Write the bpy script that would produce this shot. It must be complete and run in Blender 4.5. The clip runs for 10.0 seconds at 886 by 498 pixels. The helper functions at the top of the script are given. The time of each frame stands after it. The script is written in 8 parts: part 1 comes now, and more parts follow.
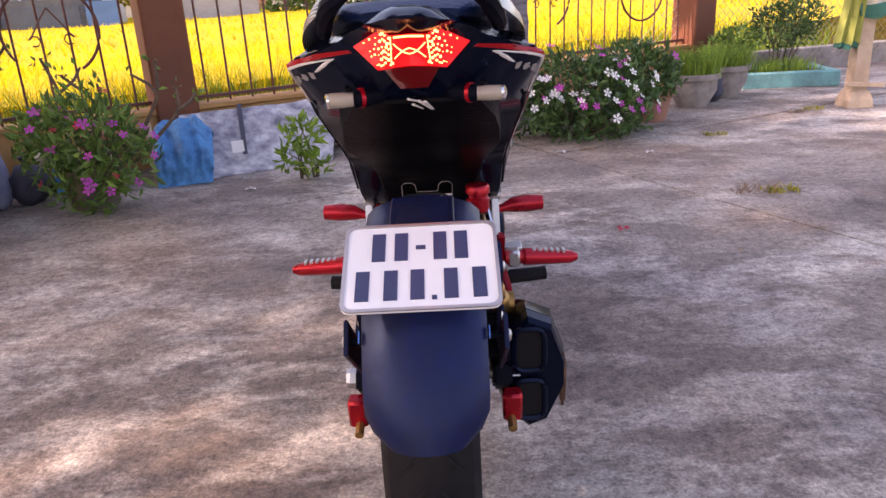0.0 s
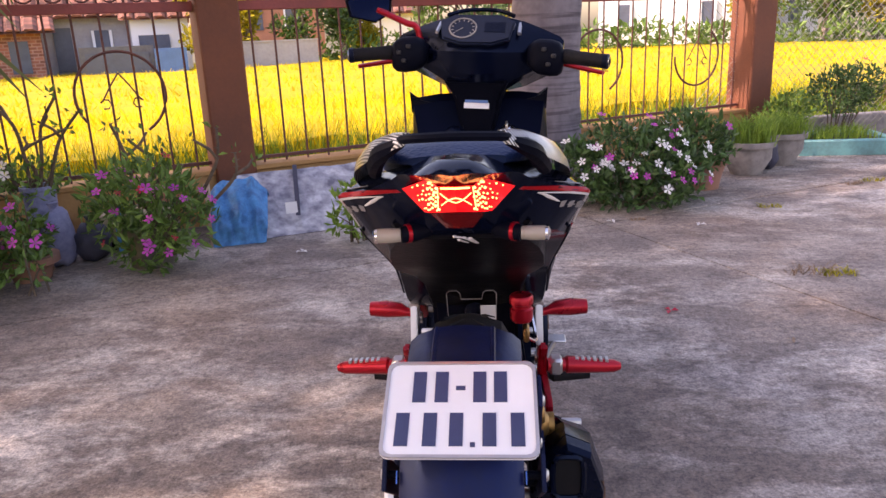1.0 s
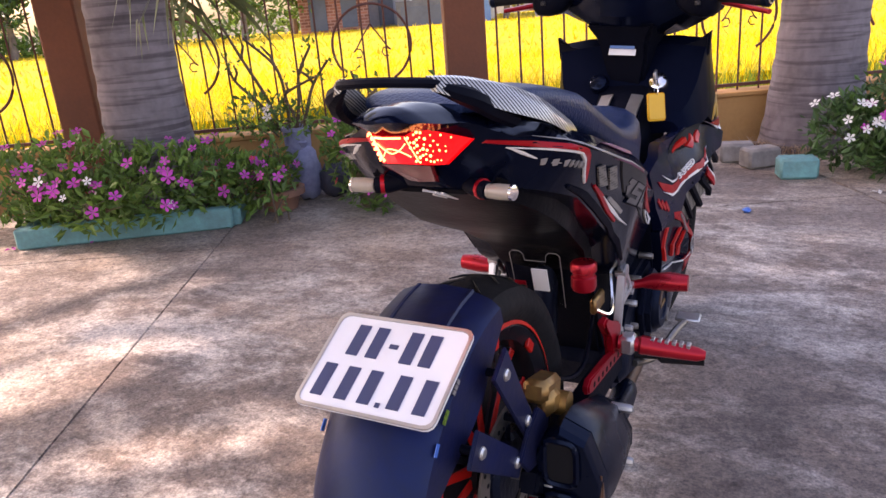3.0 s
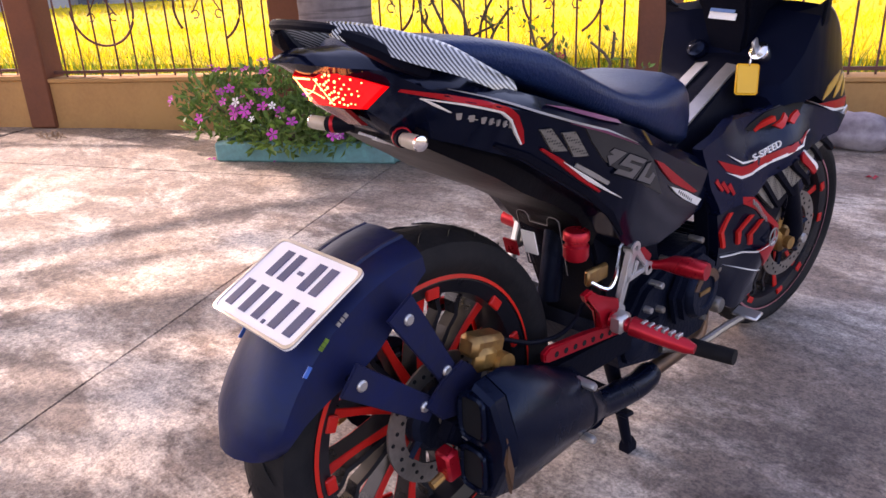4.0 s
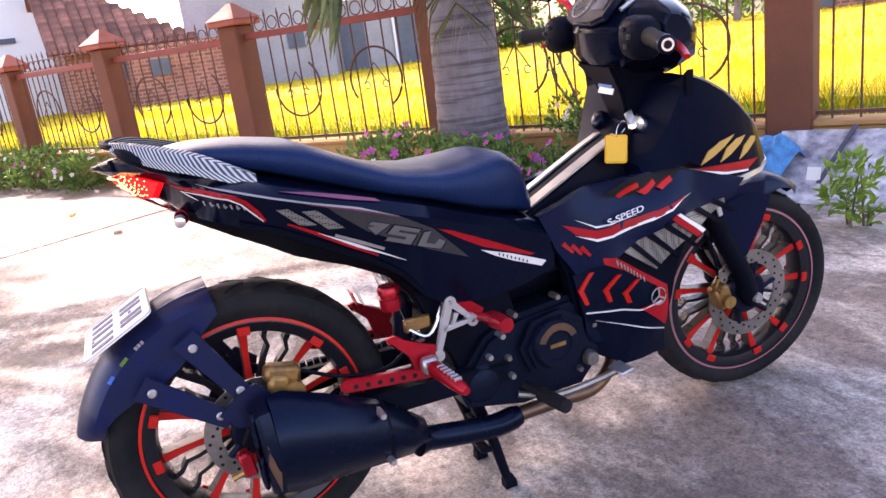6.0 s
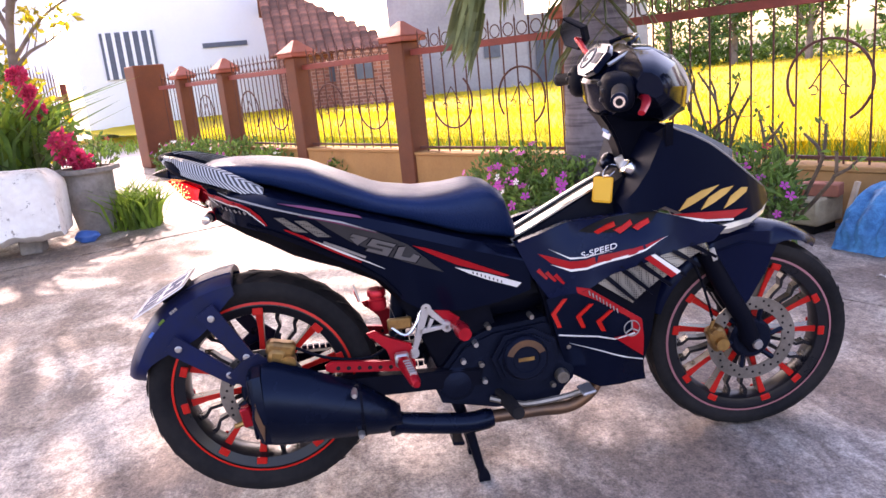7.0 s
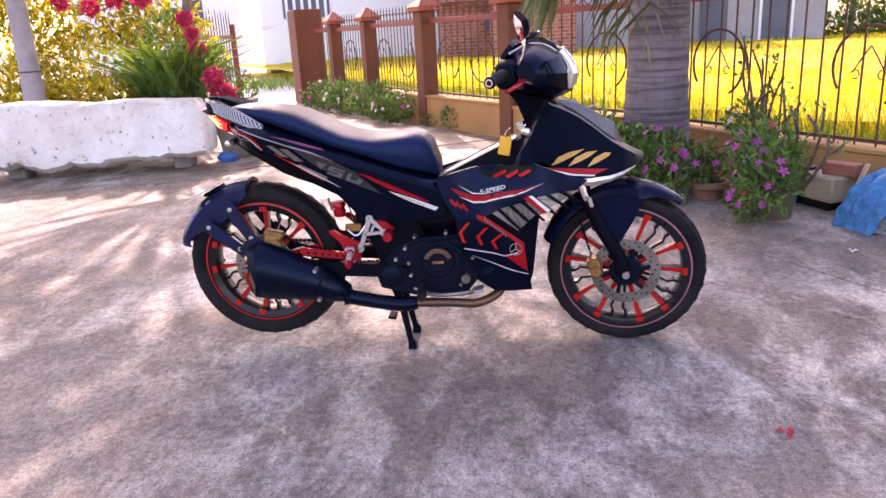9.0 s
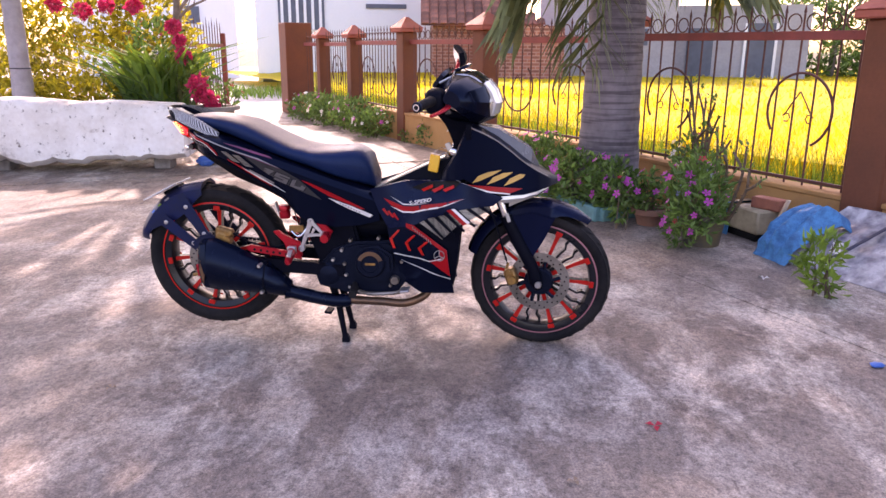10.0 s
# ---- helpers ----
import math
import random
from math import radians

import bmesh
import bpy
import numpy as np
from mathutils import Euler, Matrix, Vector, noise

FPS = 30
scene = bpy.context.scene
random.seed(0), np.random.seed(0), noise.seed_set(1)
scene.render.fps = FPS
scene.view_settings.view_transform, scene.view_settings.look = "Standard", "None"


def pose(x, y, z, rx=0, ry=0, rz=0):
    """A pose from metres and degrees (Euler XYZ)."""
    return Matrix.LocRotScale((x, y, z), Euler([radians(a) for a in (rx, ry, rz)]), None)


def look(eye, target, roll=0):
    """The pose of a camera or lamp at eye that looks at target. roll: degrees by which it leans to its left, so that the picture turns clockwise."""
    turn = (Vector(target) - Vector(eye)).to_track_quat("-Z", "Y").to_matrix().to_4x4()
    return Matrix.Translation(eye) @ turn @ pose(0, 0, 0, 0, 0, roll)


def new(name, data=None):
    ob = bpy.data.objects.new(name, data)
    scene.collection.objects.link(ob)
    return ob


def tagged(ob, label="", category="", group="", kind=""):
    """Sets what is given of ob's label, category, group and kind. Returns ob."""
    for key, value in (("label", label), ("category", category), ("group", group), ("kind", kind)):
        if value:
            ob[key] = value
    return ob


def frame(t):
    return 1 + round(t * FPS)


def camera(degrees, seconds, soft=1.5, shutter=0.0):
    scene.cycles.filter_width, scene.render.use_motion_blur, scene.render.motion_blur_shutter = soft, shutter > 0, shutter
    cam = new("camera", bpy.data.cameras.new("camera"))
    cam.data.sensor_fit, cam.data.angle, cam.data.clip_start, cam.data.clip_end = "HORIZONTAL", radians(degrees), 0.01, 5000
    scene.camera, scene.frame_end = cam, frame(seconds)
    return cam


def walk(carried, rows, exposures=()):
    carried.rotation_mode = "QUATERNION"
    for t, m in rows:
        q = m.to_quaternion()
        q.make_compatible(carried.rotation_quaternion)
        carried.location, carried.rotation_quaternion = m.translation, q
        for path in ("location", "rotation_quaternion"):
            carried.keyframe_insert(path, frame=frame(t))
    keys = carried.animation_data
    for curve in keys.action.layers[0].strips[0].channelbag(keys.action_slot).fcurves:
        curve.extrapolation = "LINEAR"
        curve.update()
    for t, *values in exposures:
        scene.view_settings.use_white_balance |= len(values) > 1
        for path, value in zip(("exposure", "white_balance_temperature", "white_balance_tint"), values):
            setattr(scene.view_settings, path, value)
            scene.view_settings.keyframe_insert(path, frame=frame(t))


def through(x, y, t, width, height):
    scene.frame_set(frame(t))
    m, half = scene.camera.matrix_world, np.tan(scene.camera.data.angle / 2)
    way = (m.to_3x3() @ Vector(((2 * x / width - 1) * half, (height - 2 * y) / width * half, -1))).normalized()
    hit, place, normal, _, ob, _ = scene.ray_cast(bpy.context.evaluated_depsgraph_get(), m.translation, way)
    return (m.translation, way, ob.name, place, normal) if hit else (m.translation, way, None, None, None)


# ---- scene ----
cam = camera(62.0, 10.0)
PATH = [
    (0, (-0.0146, -0.0150, 0.9259), (0.0170, 1.8670, 0.2475), -3.11),
    (0.5, (-0.0067, -0.0090, 1.0101), (0.0062, 1.9200, 0.4823), -3.65),
    (1, (-0.0016, 0.0060, 1.0493), (-0.0949, 1.9230, 0.4868), -2.44),
    (1.5, (0.0304, 0.0350, 1.0501), (-0.1000, 1.9500, 0.4887), -2.85),
    (2, (0.1285, 0.0500, 1.0455), (-0.2991, 1.9240, 0.4928), -4.08),
    (2.5, (0.2675, 0.0720, 1.0468), (-0.4244, 1.8410, 0.4198), -3.13),
    (3, (0.3993, 0.1520, 1.0141), (-0.4513, 1.8460, 0.3741), -4.68),
    (3.2, (0.4507, 0.2000, 1.0003), (-0.5022, 1.8250, 0.3288), -3.92),
    (4.3, (0.8442, 0.4020, 0.9859), (-0.5550, 1.6460, 0.2815), -2.01),
    (4.5, (0.9014, 0.4440, 0.9773), (-0.5345, 1.6620, 0.3020), -1.64),
    (5, (1.0444, 0.5700, 0.9788), (-0.5409, 1.6200, 0.3589), -5.29),
    (5.2, (1.0940, 0.6170, 0.9950), (-0.5020, 1.6680, 0.4019), -6.40),
    (6.3, (1.5441, 0.9460, 1.0400), (-0.2857, 1.5240, 0.4742), -6.66),
    (6.5, (1.6080, 1.0100, 1.0426), (-0.2607, 1.4460, 0.4768), -5.47),
    (7, (1.8004, 1.2120, 1.0683), (-0.1166, 1.5320, 0.5943), -5.66),
    (7.5, (2.0097, 1.3880, 1.0614), (0.1274, 1.6410, 0.4362), -2.71),
    (8, (2.1888, 1.5560, 1.0578), (0.2567, 1.6390, 0.5474), -4.24),
    (8.5, (2.3720, 1.6780, 1.0923), (0.4200, 1.6420, 0.6585), -5.33),
    (9, (2.5792, 1.8240, 1.1294), (0.6666, 1.7150, 0.5565), -2.98),
    (9.5, (2.7598, 1.9930, 1.1068), (0.8280, 1.8060, 0.6244), -4.14),
    (10, (2.8674, 2.0500, 1.1664), (0.9397, 1.9770, 0.6371), 0.45),
]
walk(cam, [(t, look(eye, target, roll)) for t, eye, target, roll in PATH], exposures=[(0, 1.38, 7700, 37), (1.5, 1.34, 7700, 37), (3.0, 1.49, 7600, 35), (4.5, 1.60, 7400, 36), (6.5, 1.98, 7050, 35), (7.5, 1.80, 7250, 39), (8.5, 1.86, 7350, 41), (9.5, 1.64, 7350, 43), (10, 1.62, 7350, 42)])

from mathutils.bvhtree import BVHTree

# ---- world, sun, exposure ----
SUN_AZ, SUN_EL = 192.0, 36.0          # degrees: where the sun stands, from +x towards +y
world = bpy.data.worlds.new("world")
scene.world = world
world.use_nodes = True
wn = world.node_tree
sky = wn.nodes.new("ShaderNodeTexSky")
sky.sky_type, sky.sun_disc = "NISHITA", False
sky.sun_elevation, sky.sun_rotation = radians(SUN_EL), radians(90 - SUN_AZ)
sky.air_density, sky.dust_density = 1.2, 2.5
wn.links.new(sky.outputs[0], wn.nodes["Background"].inputs[0])
wn.nodes["Background"].inputs[1].default_value = 0.2
sun = new("sun", bpy.data.lights.new("sun", "SUN"))
sun.data.energy, sun.data.angle, sun.data.color = 2.8, radians(1.0), (1.0, 0.93, 0.84)
sa, se = radians(SUN_AZ), radians(SUN_EL)
sun.matrix_world = look((math.cos(sa) * math.cos(se) * 30, math.sin(sa) * math.cos(se) * 30, math.sin(se) * 30), (0, 0, 0))


# ---- mesh helpers ----
def part(name, bm, material, parent=None, label="", smooth=True, angle=38):
    """One mesh object from a bmesh, in its parent's own space."""
    me = bpy.data.meshes.new(name)
    bmesh.ops.recalc_face_normals(bm, faces=bm.faces)
    bm.to_mesh(me)
    bm.free()
    if smooth:
        me.polygons.foreach_set("use_smooth", [True] * len(me.polygons))
        me.set_sharp_from_angle(angle=radians(angle))
    me.materials.append(material)
    ob = new(name, me)
    if parent:
        ob.parent = parent
    return tagged(ob, label)


def share(name, source, parent, m):
    """A further object on the mesh of source."""
    ob = new(name, source.data)
    ob.parent = parent
    ob.matrix_basis = m
    return ob


def raw(name, verts, faces, material, parent=None, label="", smooth=False):
    me = bpy.data.meshes.new(name)
    me.from_pydata(verts, [], faces)
    me.materials.append(material)
    if smooth:
        me.polygons.foreach_set("use_smooth", [True] * len(me.polygons))
    ob = new(name, me)
    if parent:
        ob.parent = parent
    return tagged(ob, label)


def thing(name, at, label, category, group="", turn=0.0, kind=""):
    ob = new(name)
    ob.empty_display_size = 0.1
    ob.matrix_basis = pose(*at, 0, 0, turn)
    return tagged(ob, label, category, group, kind)


def B():
    return bmesh.new()


def box(bm, c, size, m=None, bevel=0.0):
    mat4 = Matrix.Translation(c) @ (m or Matrix()) @ Matrix.Diagonal((*size, 1))
    geo = bmesh.ops.create_cube(bm, size=1, matrix=mat4)
    if bevel:
        edges = {e for v in geo["verts"] for e in v.link_edges}
        bmesh.ops.bevel(bm, geom=list(edges), offset=bevel, segments=1, affect="EDGES")
    return bm


def ring_of(c, axis, r, n, flat=1.0, start=0.0):
    axis = Vector(axis).normalized()
    side = axis.orthogonal().normalized() if abs(axis.z) > 0.95 else axis.cross(Vector((0, 0, 1))).normalized()
    up = side.cross(axis)
    return [Vector(c) + side * r * math.cos(start + 2 * math.pi * i / n) + up * r * flat * math.sin(start + 2 * math.pi * i / n) for i in range(n)]


def loft(bm, rings, caps=True, closed=True):
    """Skin a run of rings that hold equally many points."""
    rows = [[bm.verts.new(p) for p in ring] for ring in rings]
    n = len(rows[0])
    for a, b in zip(rows, rows[1:]):
        for i in range(n if closed else n - 1):
            j = (i + 1) % n
            bm.faces.new((a[i], a[j], b[j], b[i]))
    if caps and closed:
        bm.faces.new(list(reversed(rows[0])))
        bm.faces.new(rows[-1])
    return bm


def tube(bm, pts, r, n=8, flat=1.0):
    pts = [Vector(p) for p in pts]
    rs = r if isinstance(r, (list, tuple)) else [r] * len(pts)
    rings = []
    for i, p in enumerate(pts):
        way = pts[min(i + 1, len(pts) - 1)] - pts[max(i - 1, 0)]
        rings.append(ring_of(p, way, rs[i], n, flat))
    return loft(bm, rings)


def arc_pts(c, r, a0, a1, n, axes=((1, 0, 0), (0, 0, 1))):
    u, v = Vector(axes[0]), Vector(axes[1])
    return [Vector(c) + u * r * math.cos(a) + v * r * math.sin(a) for a in (radians(a0 + (a1 - a0) * i / (n - 1)) for i in range(n))]


def smooth_path(pts, steps=5):
    """A Catmull-Rom run through the points."""
    p = [Vector(q) for q in pts]
    p = [p[0] * 2 - p[1]] + p + [p[-1] * 2 - p[-2]]
    out = []
    for i in range(1, len(p) - 2):
        for k in range(steps):
            t = k / steps
            out.append(0.5 * (2 * p[i] + (p[i + 1] - p[i - 1]) * t + (2 * p[i - 1] - 5 * p[i] + 4 * p[i + 1] - p[i + 2]) * t * t + (3 * p[i] - p[i - 1] - 3 * p[i + 1] + p[i + 2]) * t ** 3))
    return out + [p[-2]]


def lathe(bm, profile, c=(0, 0, 0), axis="z", n=24, a0=0.0, a1=360.0):
    """Turn a profile of (radius, height) round an axis."""
    full = abs(a1 - a0) >= 359.9
    steps = n if full else n + 1
    rows = []
    for r, h in profile:
        row = []
        for i in range(steps):
            a = radians(a0 + (a1 - a0) * i / n)
            p = (h, r * math.cos(a), r * math.sin(a)) if axis == "x" else (r * math.cos(a), r * math.sin(a), h)
            row.append(bm.verts.new(Vector(c) + Vector(p)))
        rows.append(row)
    for p, q in zip(rows, rows[1:]):
        for i in range(n if full else n):
            j = (i + 1) % steps
            bm.faces.new((p[i], p[j], q[j], q[i]))
    return bm


def prism(bm, outline, lo, hi, axis="x", bevel=0.0):
    """An outline in the other two axes, carried from lo to hi along axis."""
    def at(p, h):
        return {"x": (h, p[0], p[1]), "y": (p[0], h, p[1]), "z": (p[0], p[1], h)}[axis]
    a, b = [bm.verts.new(at(p, lo)) for p in outline], [bm.verts.new(at(p, hi)) for p in outline]
    n = len(outline)
    faces = [bm.faces.new(list(reversed(a))), bm.faces.new(b)]
    for i in range(n):
        faces.append(bm.faces.new((a[i], a[(i + 1) % n], b[(i + 1) % n], b[i])))
    if bevel:
        edges = list(faces[0].edges) + list(faces[1].edges)
        bmesh.ops.bevel(bm, geom=edges, offset=bevel, segments=2, affect="EDGES")
    return bm


def skin(bm, outline, surface, lift=0.0, thick=0.012, step=0.05, flip=1):
    """A panel with a (y, z) outline that lies on x = surface(y, z), with thickness inwards; flip -1 for the other side."""
    tmp = bmesh.new()
    tmp.faces.new([tmp.verts.new((0, y, z)) for y, z in outline])
    ys, zs = [p[0] for p in outline], [p[1] for p in outline]
    for axis, vals in ((1, ys), (2, zs)):
        k = min(vals) + step * 0.5
        while k < max(vals):
            co, no = [0, 0, 0], [0, 0, 0]
            co[axis], no[axis] = k, 1
            bmesh.ops.bisect_plane(tmp, geom=tmp.verts[:] + tmp.edges[:] + tmp.faces[:], plane_co=co, plane_no=no)
            k += step
    back = {}
    rim = [e for e in tmp.edges if len(e.link_faces) == 1]
    front = {v: bm.verts.new((flip * (surface(v.co.y, v.co.z) + lift), v.co.y, v.co.z)) for v in tmp.verts}
    back = {v: bm.verts.new((flip * (surface(v.co.y, v.co.z) + lift - thick), v.co.y, v.co.z)) for v in tmp.verts}
    for f in tmp.faces:
        bm.faces.new([front[v] for v in f.verts])
        bm.faces.new([back[v] for v in reversed(f.verts)])
    for e in rim:
        a, b = e.verts
        bm.faces.new((front[a], front[b], back[b], back[a]))
    tmp.free()
    return bm


def lettering(text, size, m, material, parent, name="lettering", depth=0.0012, shear=0.0, bold=0.0):
    cu = bpy.data.curves.new(name, "FONT")
    cu.offset = bold
    cu.body, cu.size, cu.extrude, cu.shear, cu.align_x, cu.align_y = text, size, depth, shear, "CENTER", "CENTER"
    tmp = bpy.data.objects.new(name, cu)
    me = bpy.data.meshes.new_from_object(tmp)
    bpy.data.objects.remove(tmp)
    me.name = name
    me.materials.clear()
    me.materials.append(material)
    ob = new(name, me)
    ob.parent = parent
    ob.matrix_basis = m
    return ob


# ---- materials ----
def material(name, colour, rough=0.5, metal=0.0, other=None, grain=60.0, patch=4.0, spread=0.5, bump=0.0, bump_scale=None, coat=0.0, rough_var=0.12, vary=0.0, island=0.0, through=0.0, space="Object", spec=0.5, tint=None):
    """A surface with two scales of variation, relief and uneven gloss."""
    m = bpy.data.materials.new(name)
    m.use_nodes = True
    nt = m.node_tree
    bsdf = nt.nodes["Principled BSDF"]
    co = nt.nodes.new("ShaderNodeTexCoord")
    big, fine = nt.nodes.new("ShaderNodeTexNoise"), nt.nodes.new("ShaderNodeTexNoise")
    big.inputs["Scale"].default_value, big.inputs["Detail"].default_value, big.inputs["Roughness"].default_value = patch, 6, 0.6
    fine.inputs["Scale"].default_value, fine.inputs["Detail"].default_value = grain, 4
    for n in (big, fine):
        nt.links.new(co.outputs[space], n.inputs["Vector"])
    add = nt.nodes.new("ShaderNodeMath")
    add.operation = "MULTIPLY_ADD"
    nt.links.new(fine.outputs[0], add.inputs[0])
    add.inputs[1].default_value = 0.45
    half = nt.nodes.new("ShaderNodeMath")
    half.operation = "MULTIPLY_ADD"
    nt.links.new(big.outputs[0], half.inputs[0])
    half.inputs[1].default_value, half.inputs[2].default_value = 1.6, -0.52
    nt.links.new(half.outputs[0], add.inputs[2])
    ramp = nt.nodes.new("ShaderNodeValToRGB")
    other = other or tuple(c * (1 - spread * 0.5) for c in colour)
    ramp.color_ramp.elements[0].color, ramp.color_ramp.elements[0].position = (*other, 1), 0.5 - 0.28
    ramp.color_ramp.elements[1].color, ramp.color_ramp.elements[1].position = (*colour, 1), 0.5 + 0.28
    nt.links.new(add.outputs[0], ramp.inputs[0])
    out = ramp.outputs[0]
    if vary or island:
        hsv = nt.nodes.new("ShaderNodeHueSaturation")
        info = nt.nodes.new("ShaderNodeNewGeometry" if island else "ShaderNodeObjectInfo")
        rng = nt.nodes.new("ShaderNodeMapRange")
        k = island or vary
        rng.inputs["To Min"].default_value, rng.inputs["To Max"].default_value = 1 - k, 1 + k
        nt.links.new(info.outputs["Random Per Island" if island else "Random"], rng.inputs["Value"])
        nt.links.new(rng.outputs[0], hsv.inputs["Value"])
        nt.links.new(out, hsv.inputs["Color"])
        out = hsv.outputs[0]
    nt.links.new(out, bsdf.inputs["Base Color"])
    rr = nt.nodes.new("ShaderNodeMapRange")
    rr.inputs["To Min"].default_value, rr.inputs["To Max"].default_value = max(0.02, rough - rough_var), min(1, rough + rough_var)
    nt.links.new(big.outputs[0], rr.inputs["Value"])
    nt.links.new(rr.outputs[0], bsdf.inputs["Roughness"])
    bsdf.inputs["Metallic"].default_value = metal
    bsdf.inputs["Coat Weight"].default_value = coat
    bsdf.inputs["Specular IOR Level"].default_value = spec
    if tint:
        bsdf.inputs["Specular Tint"].default_value = (*tint, 1)
    if through:
        bsdf.inputs["Transmission Weight"].default_value = 0.0
        tr = nt.nodes.new("ShaderNodeBsdfTranslucent")
        nt.links.new(out, tr.inputs[0])
        mix = nt.nodes.new("ShaderNodeMixShader")
        mix.inputs[0].default_value = through
        nt.links.new(bsdf.outputs[0], mix.inputs[1])
        nt.links.new(tr.outputs[0], mix.inputs[2])
        nt.links.new(mix.outputs[0], nt.nodes["Material Output"].inputs[0])
    if bump:
        bp, src = nt.nodes.new("ShaderNodeBump"), fine
        if bump_scale:
            src = nt.nodes.new("ShaderNodeTexNoise")
            src.inputs["Scale"].default_value, src.inputs["Detail"].default_value = bump_scale, 5
            nt.links.new(co.outputs[space], src.inputs["Vector"])
        bp.inputs["Strength"].default_value, bp.inputs["Distance"].default_value = bump, 0.01
        nt.links.new(src.outputs[0], bp.inputs["Height"])
        nt.links.new(bp.outputs[0], bsdf.inputs["Normal"])
    return m


def concrete_material(name):
    """Worn yard concrete: grey, lime-pale scuffs, dark patches, fine pits."""
    m = bpy.data.materials.new(name)
    m.use_nodes = True
    nt = m.node_tree
    bsdf = nt.nodes["Principled BSDF"]
    co = nt.nodes.new("ShaderNodeNewGeometry").outputs["Position"]

    def noise_node(scale, detail, rough=0.55, stretch=None, distortion=0.0):
        n = nt.nodes.new("ShaderNodeTexNoise")
        n.inputs["Scale"].default_value, n.inputs["Detail"].default_value, n.inputs["Roughness"].default_value = scale, detail, rough
        n.inputs["Distortion"].default_value = distortion
        if stretch:
            mp = nt.nodes.new("ShaderNodeMapping")
            mp.inputs["Scale"].default_value, mp.inputs["Rotation"].default_value = stretch, (0, 0, radians(25))
            nt.links.new(co, mp.inputs["Vector"])
            nt.links.new(mp.outputs[0], n.inputs["Vector"])
        else:
            nt.links.new(co, n.inputs["Vector"])
        return n.outputs[0]

    def ramp_of(src, stops):
        r = nt.nodes.new("ShaderNodeValToRGB")
        while len(r.color_ramp.elements) < len(stops):
            r.color_ramp.elements.new(0.5)
        for e, (p, c) in zip(r.color_ramp.elements, stops):
            e.position, e.color = p, (*c, 1) if len(c) == 3 else c
        nt.links.new(src, r.inputs[0])
        return r.outputs[0]

    def mixed(fac, a, b, mode="MIX"):
        mx = nt.nodes.new("ShaderNodeMix")
        mx.data_type, mx.blend_type = "RGBA", mode
        for sock, v in ((mx.inputs[0], fac), (mx.inputs[6], a), (mx.inputs[7], b)):
            if isinstance(v, (int, float)):
                sock.default_value = v
            elif isinstance(v, tuple):
                sock.default_value = (*v, 1)
            else:
                nt.links.new(v, sock)
        return mx.outputs[2]

    base = ramp_of(noise_node(1.3, 9, 0.66), [(0.34, (0.132, 0.104, 0.094)), (0.5, (0.222, 0.181, 0.155)), (0.66, (0.335, 0.282, 0.236))])
    scuff = ramp_of(noise_node(1.9, 10, 0.74, (0.85, 1.45, 1), 0.35), [(0.46, (0, 0, 0)), (0.58, (1, 1, 1))])
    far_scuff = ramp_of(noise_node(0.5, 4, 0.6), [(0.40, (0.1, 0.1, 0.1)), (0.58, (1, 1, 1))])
    # round zone where the pale scuffs show in full, fading outwards
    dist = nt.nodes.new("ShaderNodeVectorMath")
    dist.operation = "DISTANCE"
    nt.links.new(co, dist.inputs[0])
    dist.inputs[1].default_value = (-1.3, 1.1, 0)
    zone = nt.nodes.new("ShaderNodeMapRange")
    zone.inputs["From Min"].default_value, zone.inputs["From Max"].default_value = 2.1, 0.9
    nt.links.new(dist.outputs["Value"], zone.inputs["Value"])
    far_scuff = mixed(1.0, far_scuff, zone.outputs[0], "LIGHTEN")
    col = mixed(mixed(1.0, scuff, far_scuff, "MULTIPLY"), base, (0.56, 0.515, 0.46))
    brown = ramp_of(noise_node(0.9, 6, 0.6, (1.3, 1.0, 1)), [(0.46, (1, 1, 1)), (0.66, (0.96, 0.85, 0.76))])
    col = mixed(1.0, col, brown, "MULTIPLY")
    speck = ramp_of(noise_node(38, 8, 0.8), [(0.36, (0.44, 0.42, 0.43)), (0.5, (1, 1, 1)), (0.64, (1.42, 1.39, 1.36))])
    col = mixed(1.0, col, speck, "MULTIPLY")
    grit = ramp_of(noise_node(130, 4, 0.7), [(0.36, (0.66, 0.64, 0.65)), (0.5, (1, 1, 1)), (0.62, (1.3, 1.28, 1.26))])
    col = mixed(1.0, col, grit, "MULTIPLY")
    brushed = ramp_of(noise_node(6, 8, 0.75, (0.8, 1.3, 1)), [(0.38, (0.76, 0.745, 0.75)), (0.52, (1, 1, 1)), (0.64, (1.18, 1.165, 1.14))])
    col = mixed(1.0, col, brushed, "MULTIPLY")
    stain = ramp_of(noise_node(4.2, 9, 0.75), [(0.32, (0.50, 0.47, 0.48)), (0.45, (1, 1, 1))])
    col = mixed(1.0, col, stain, "MULTIPLY")
    # darker round patch beside the parking spot, broken up by noise
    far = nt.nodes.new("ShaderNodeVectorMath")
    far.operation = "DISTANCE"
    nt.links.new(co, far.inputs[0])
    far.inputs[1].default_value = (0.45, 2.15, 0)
    dark_zone = nt.nodes.new("ShaderNodeMapRange")
    dark_zone.inputs["From Min"].default_value, dark_zone.inputs["From Max"].default_value = 1.15, 0.35
    nt.links.new(far.outputs["Value"], dark_zone.inputs["Value"])
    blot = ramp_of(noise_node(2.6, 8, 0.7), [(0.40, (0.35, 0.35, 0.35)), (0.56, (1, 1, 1))])
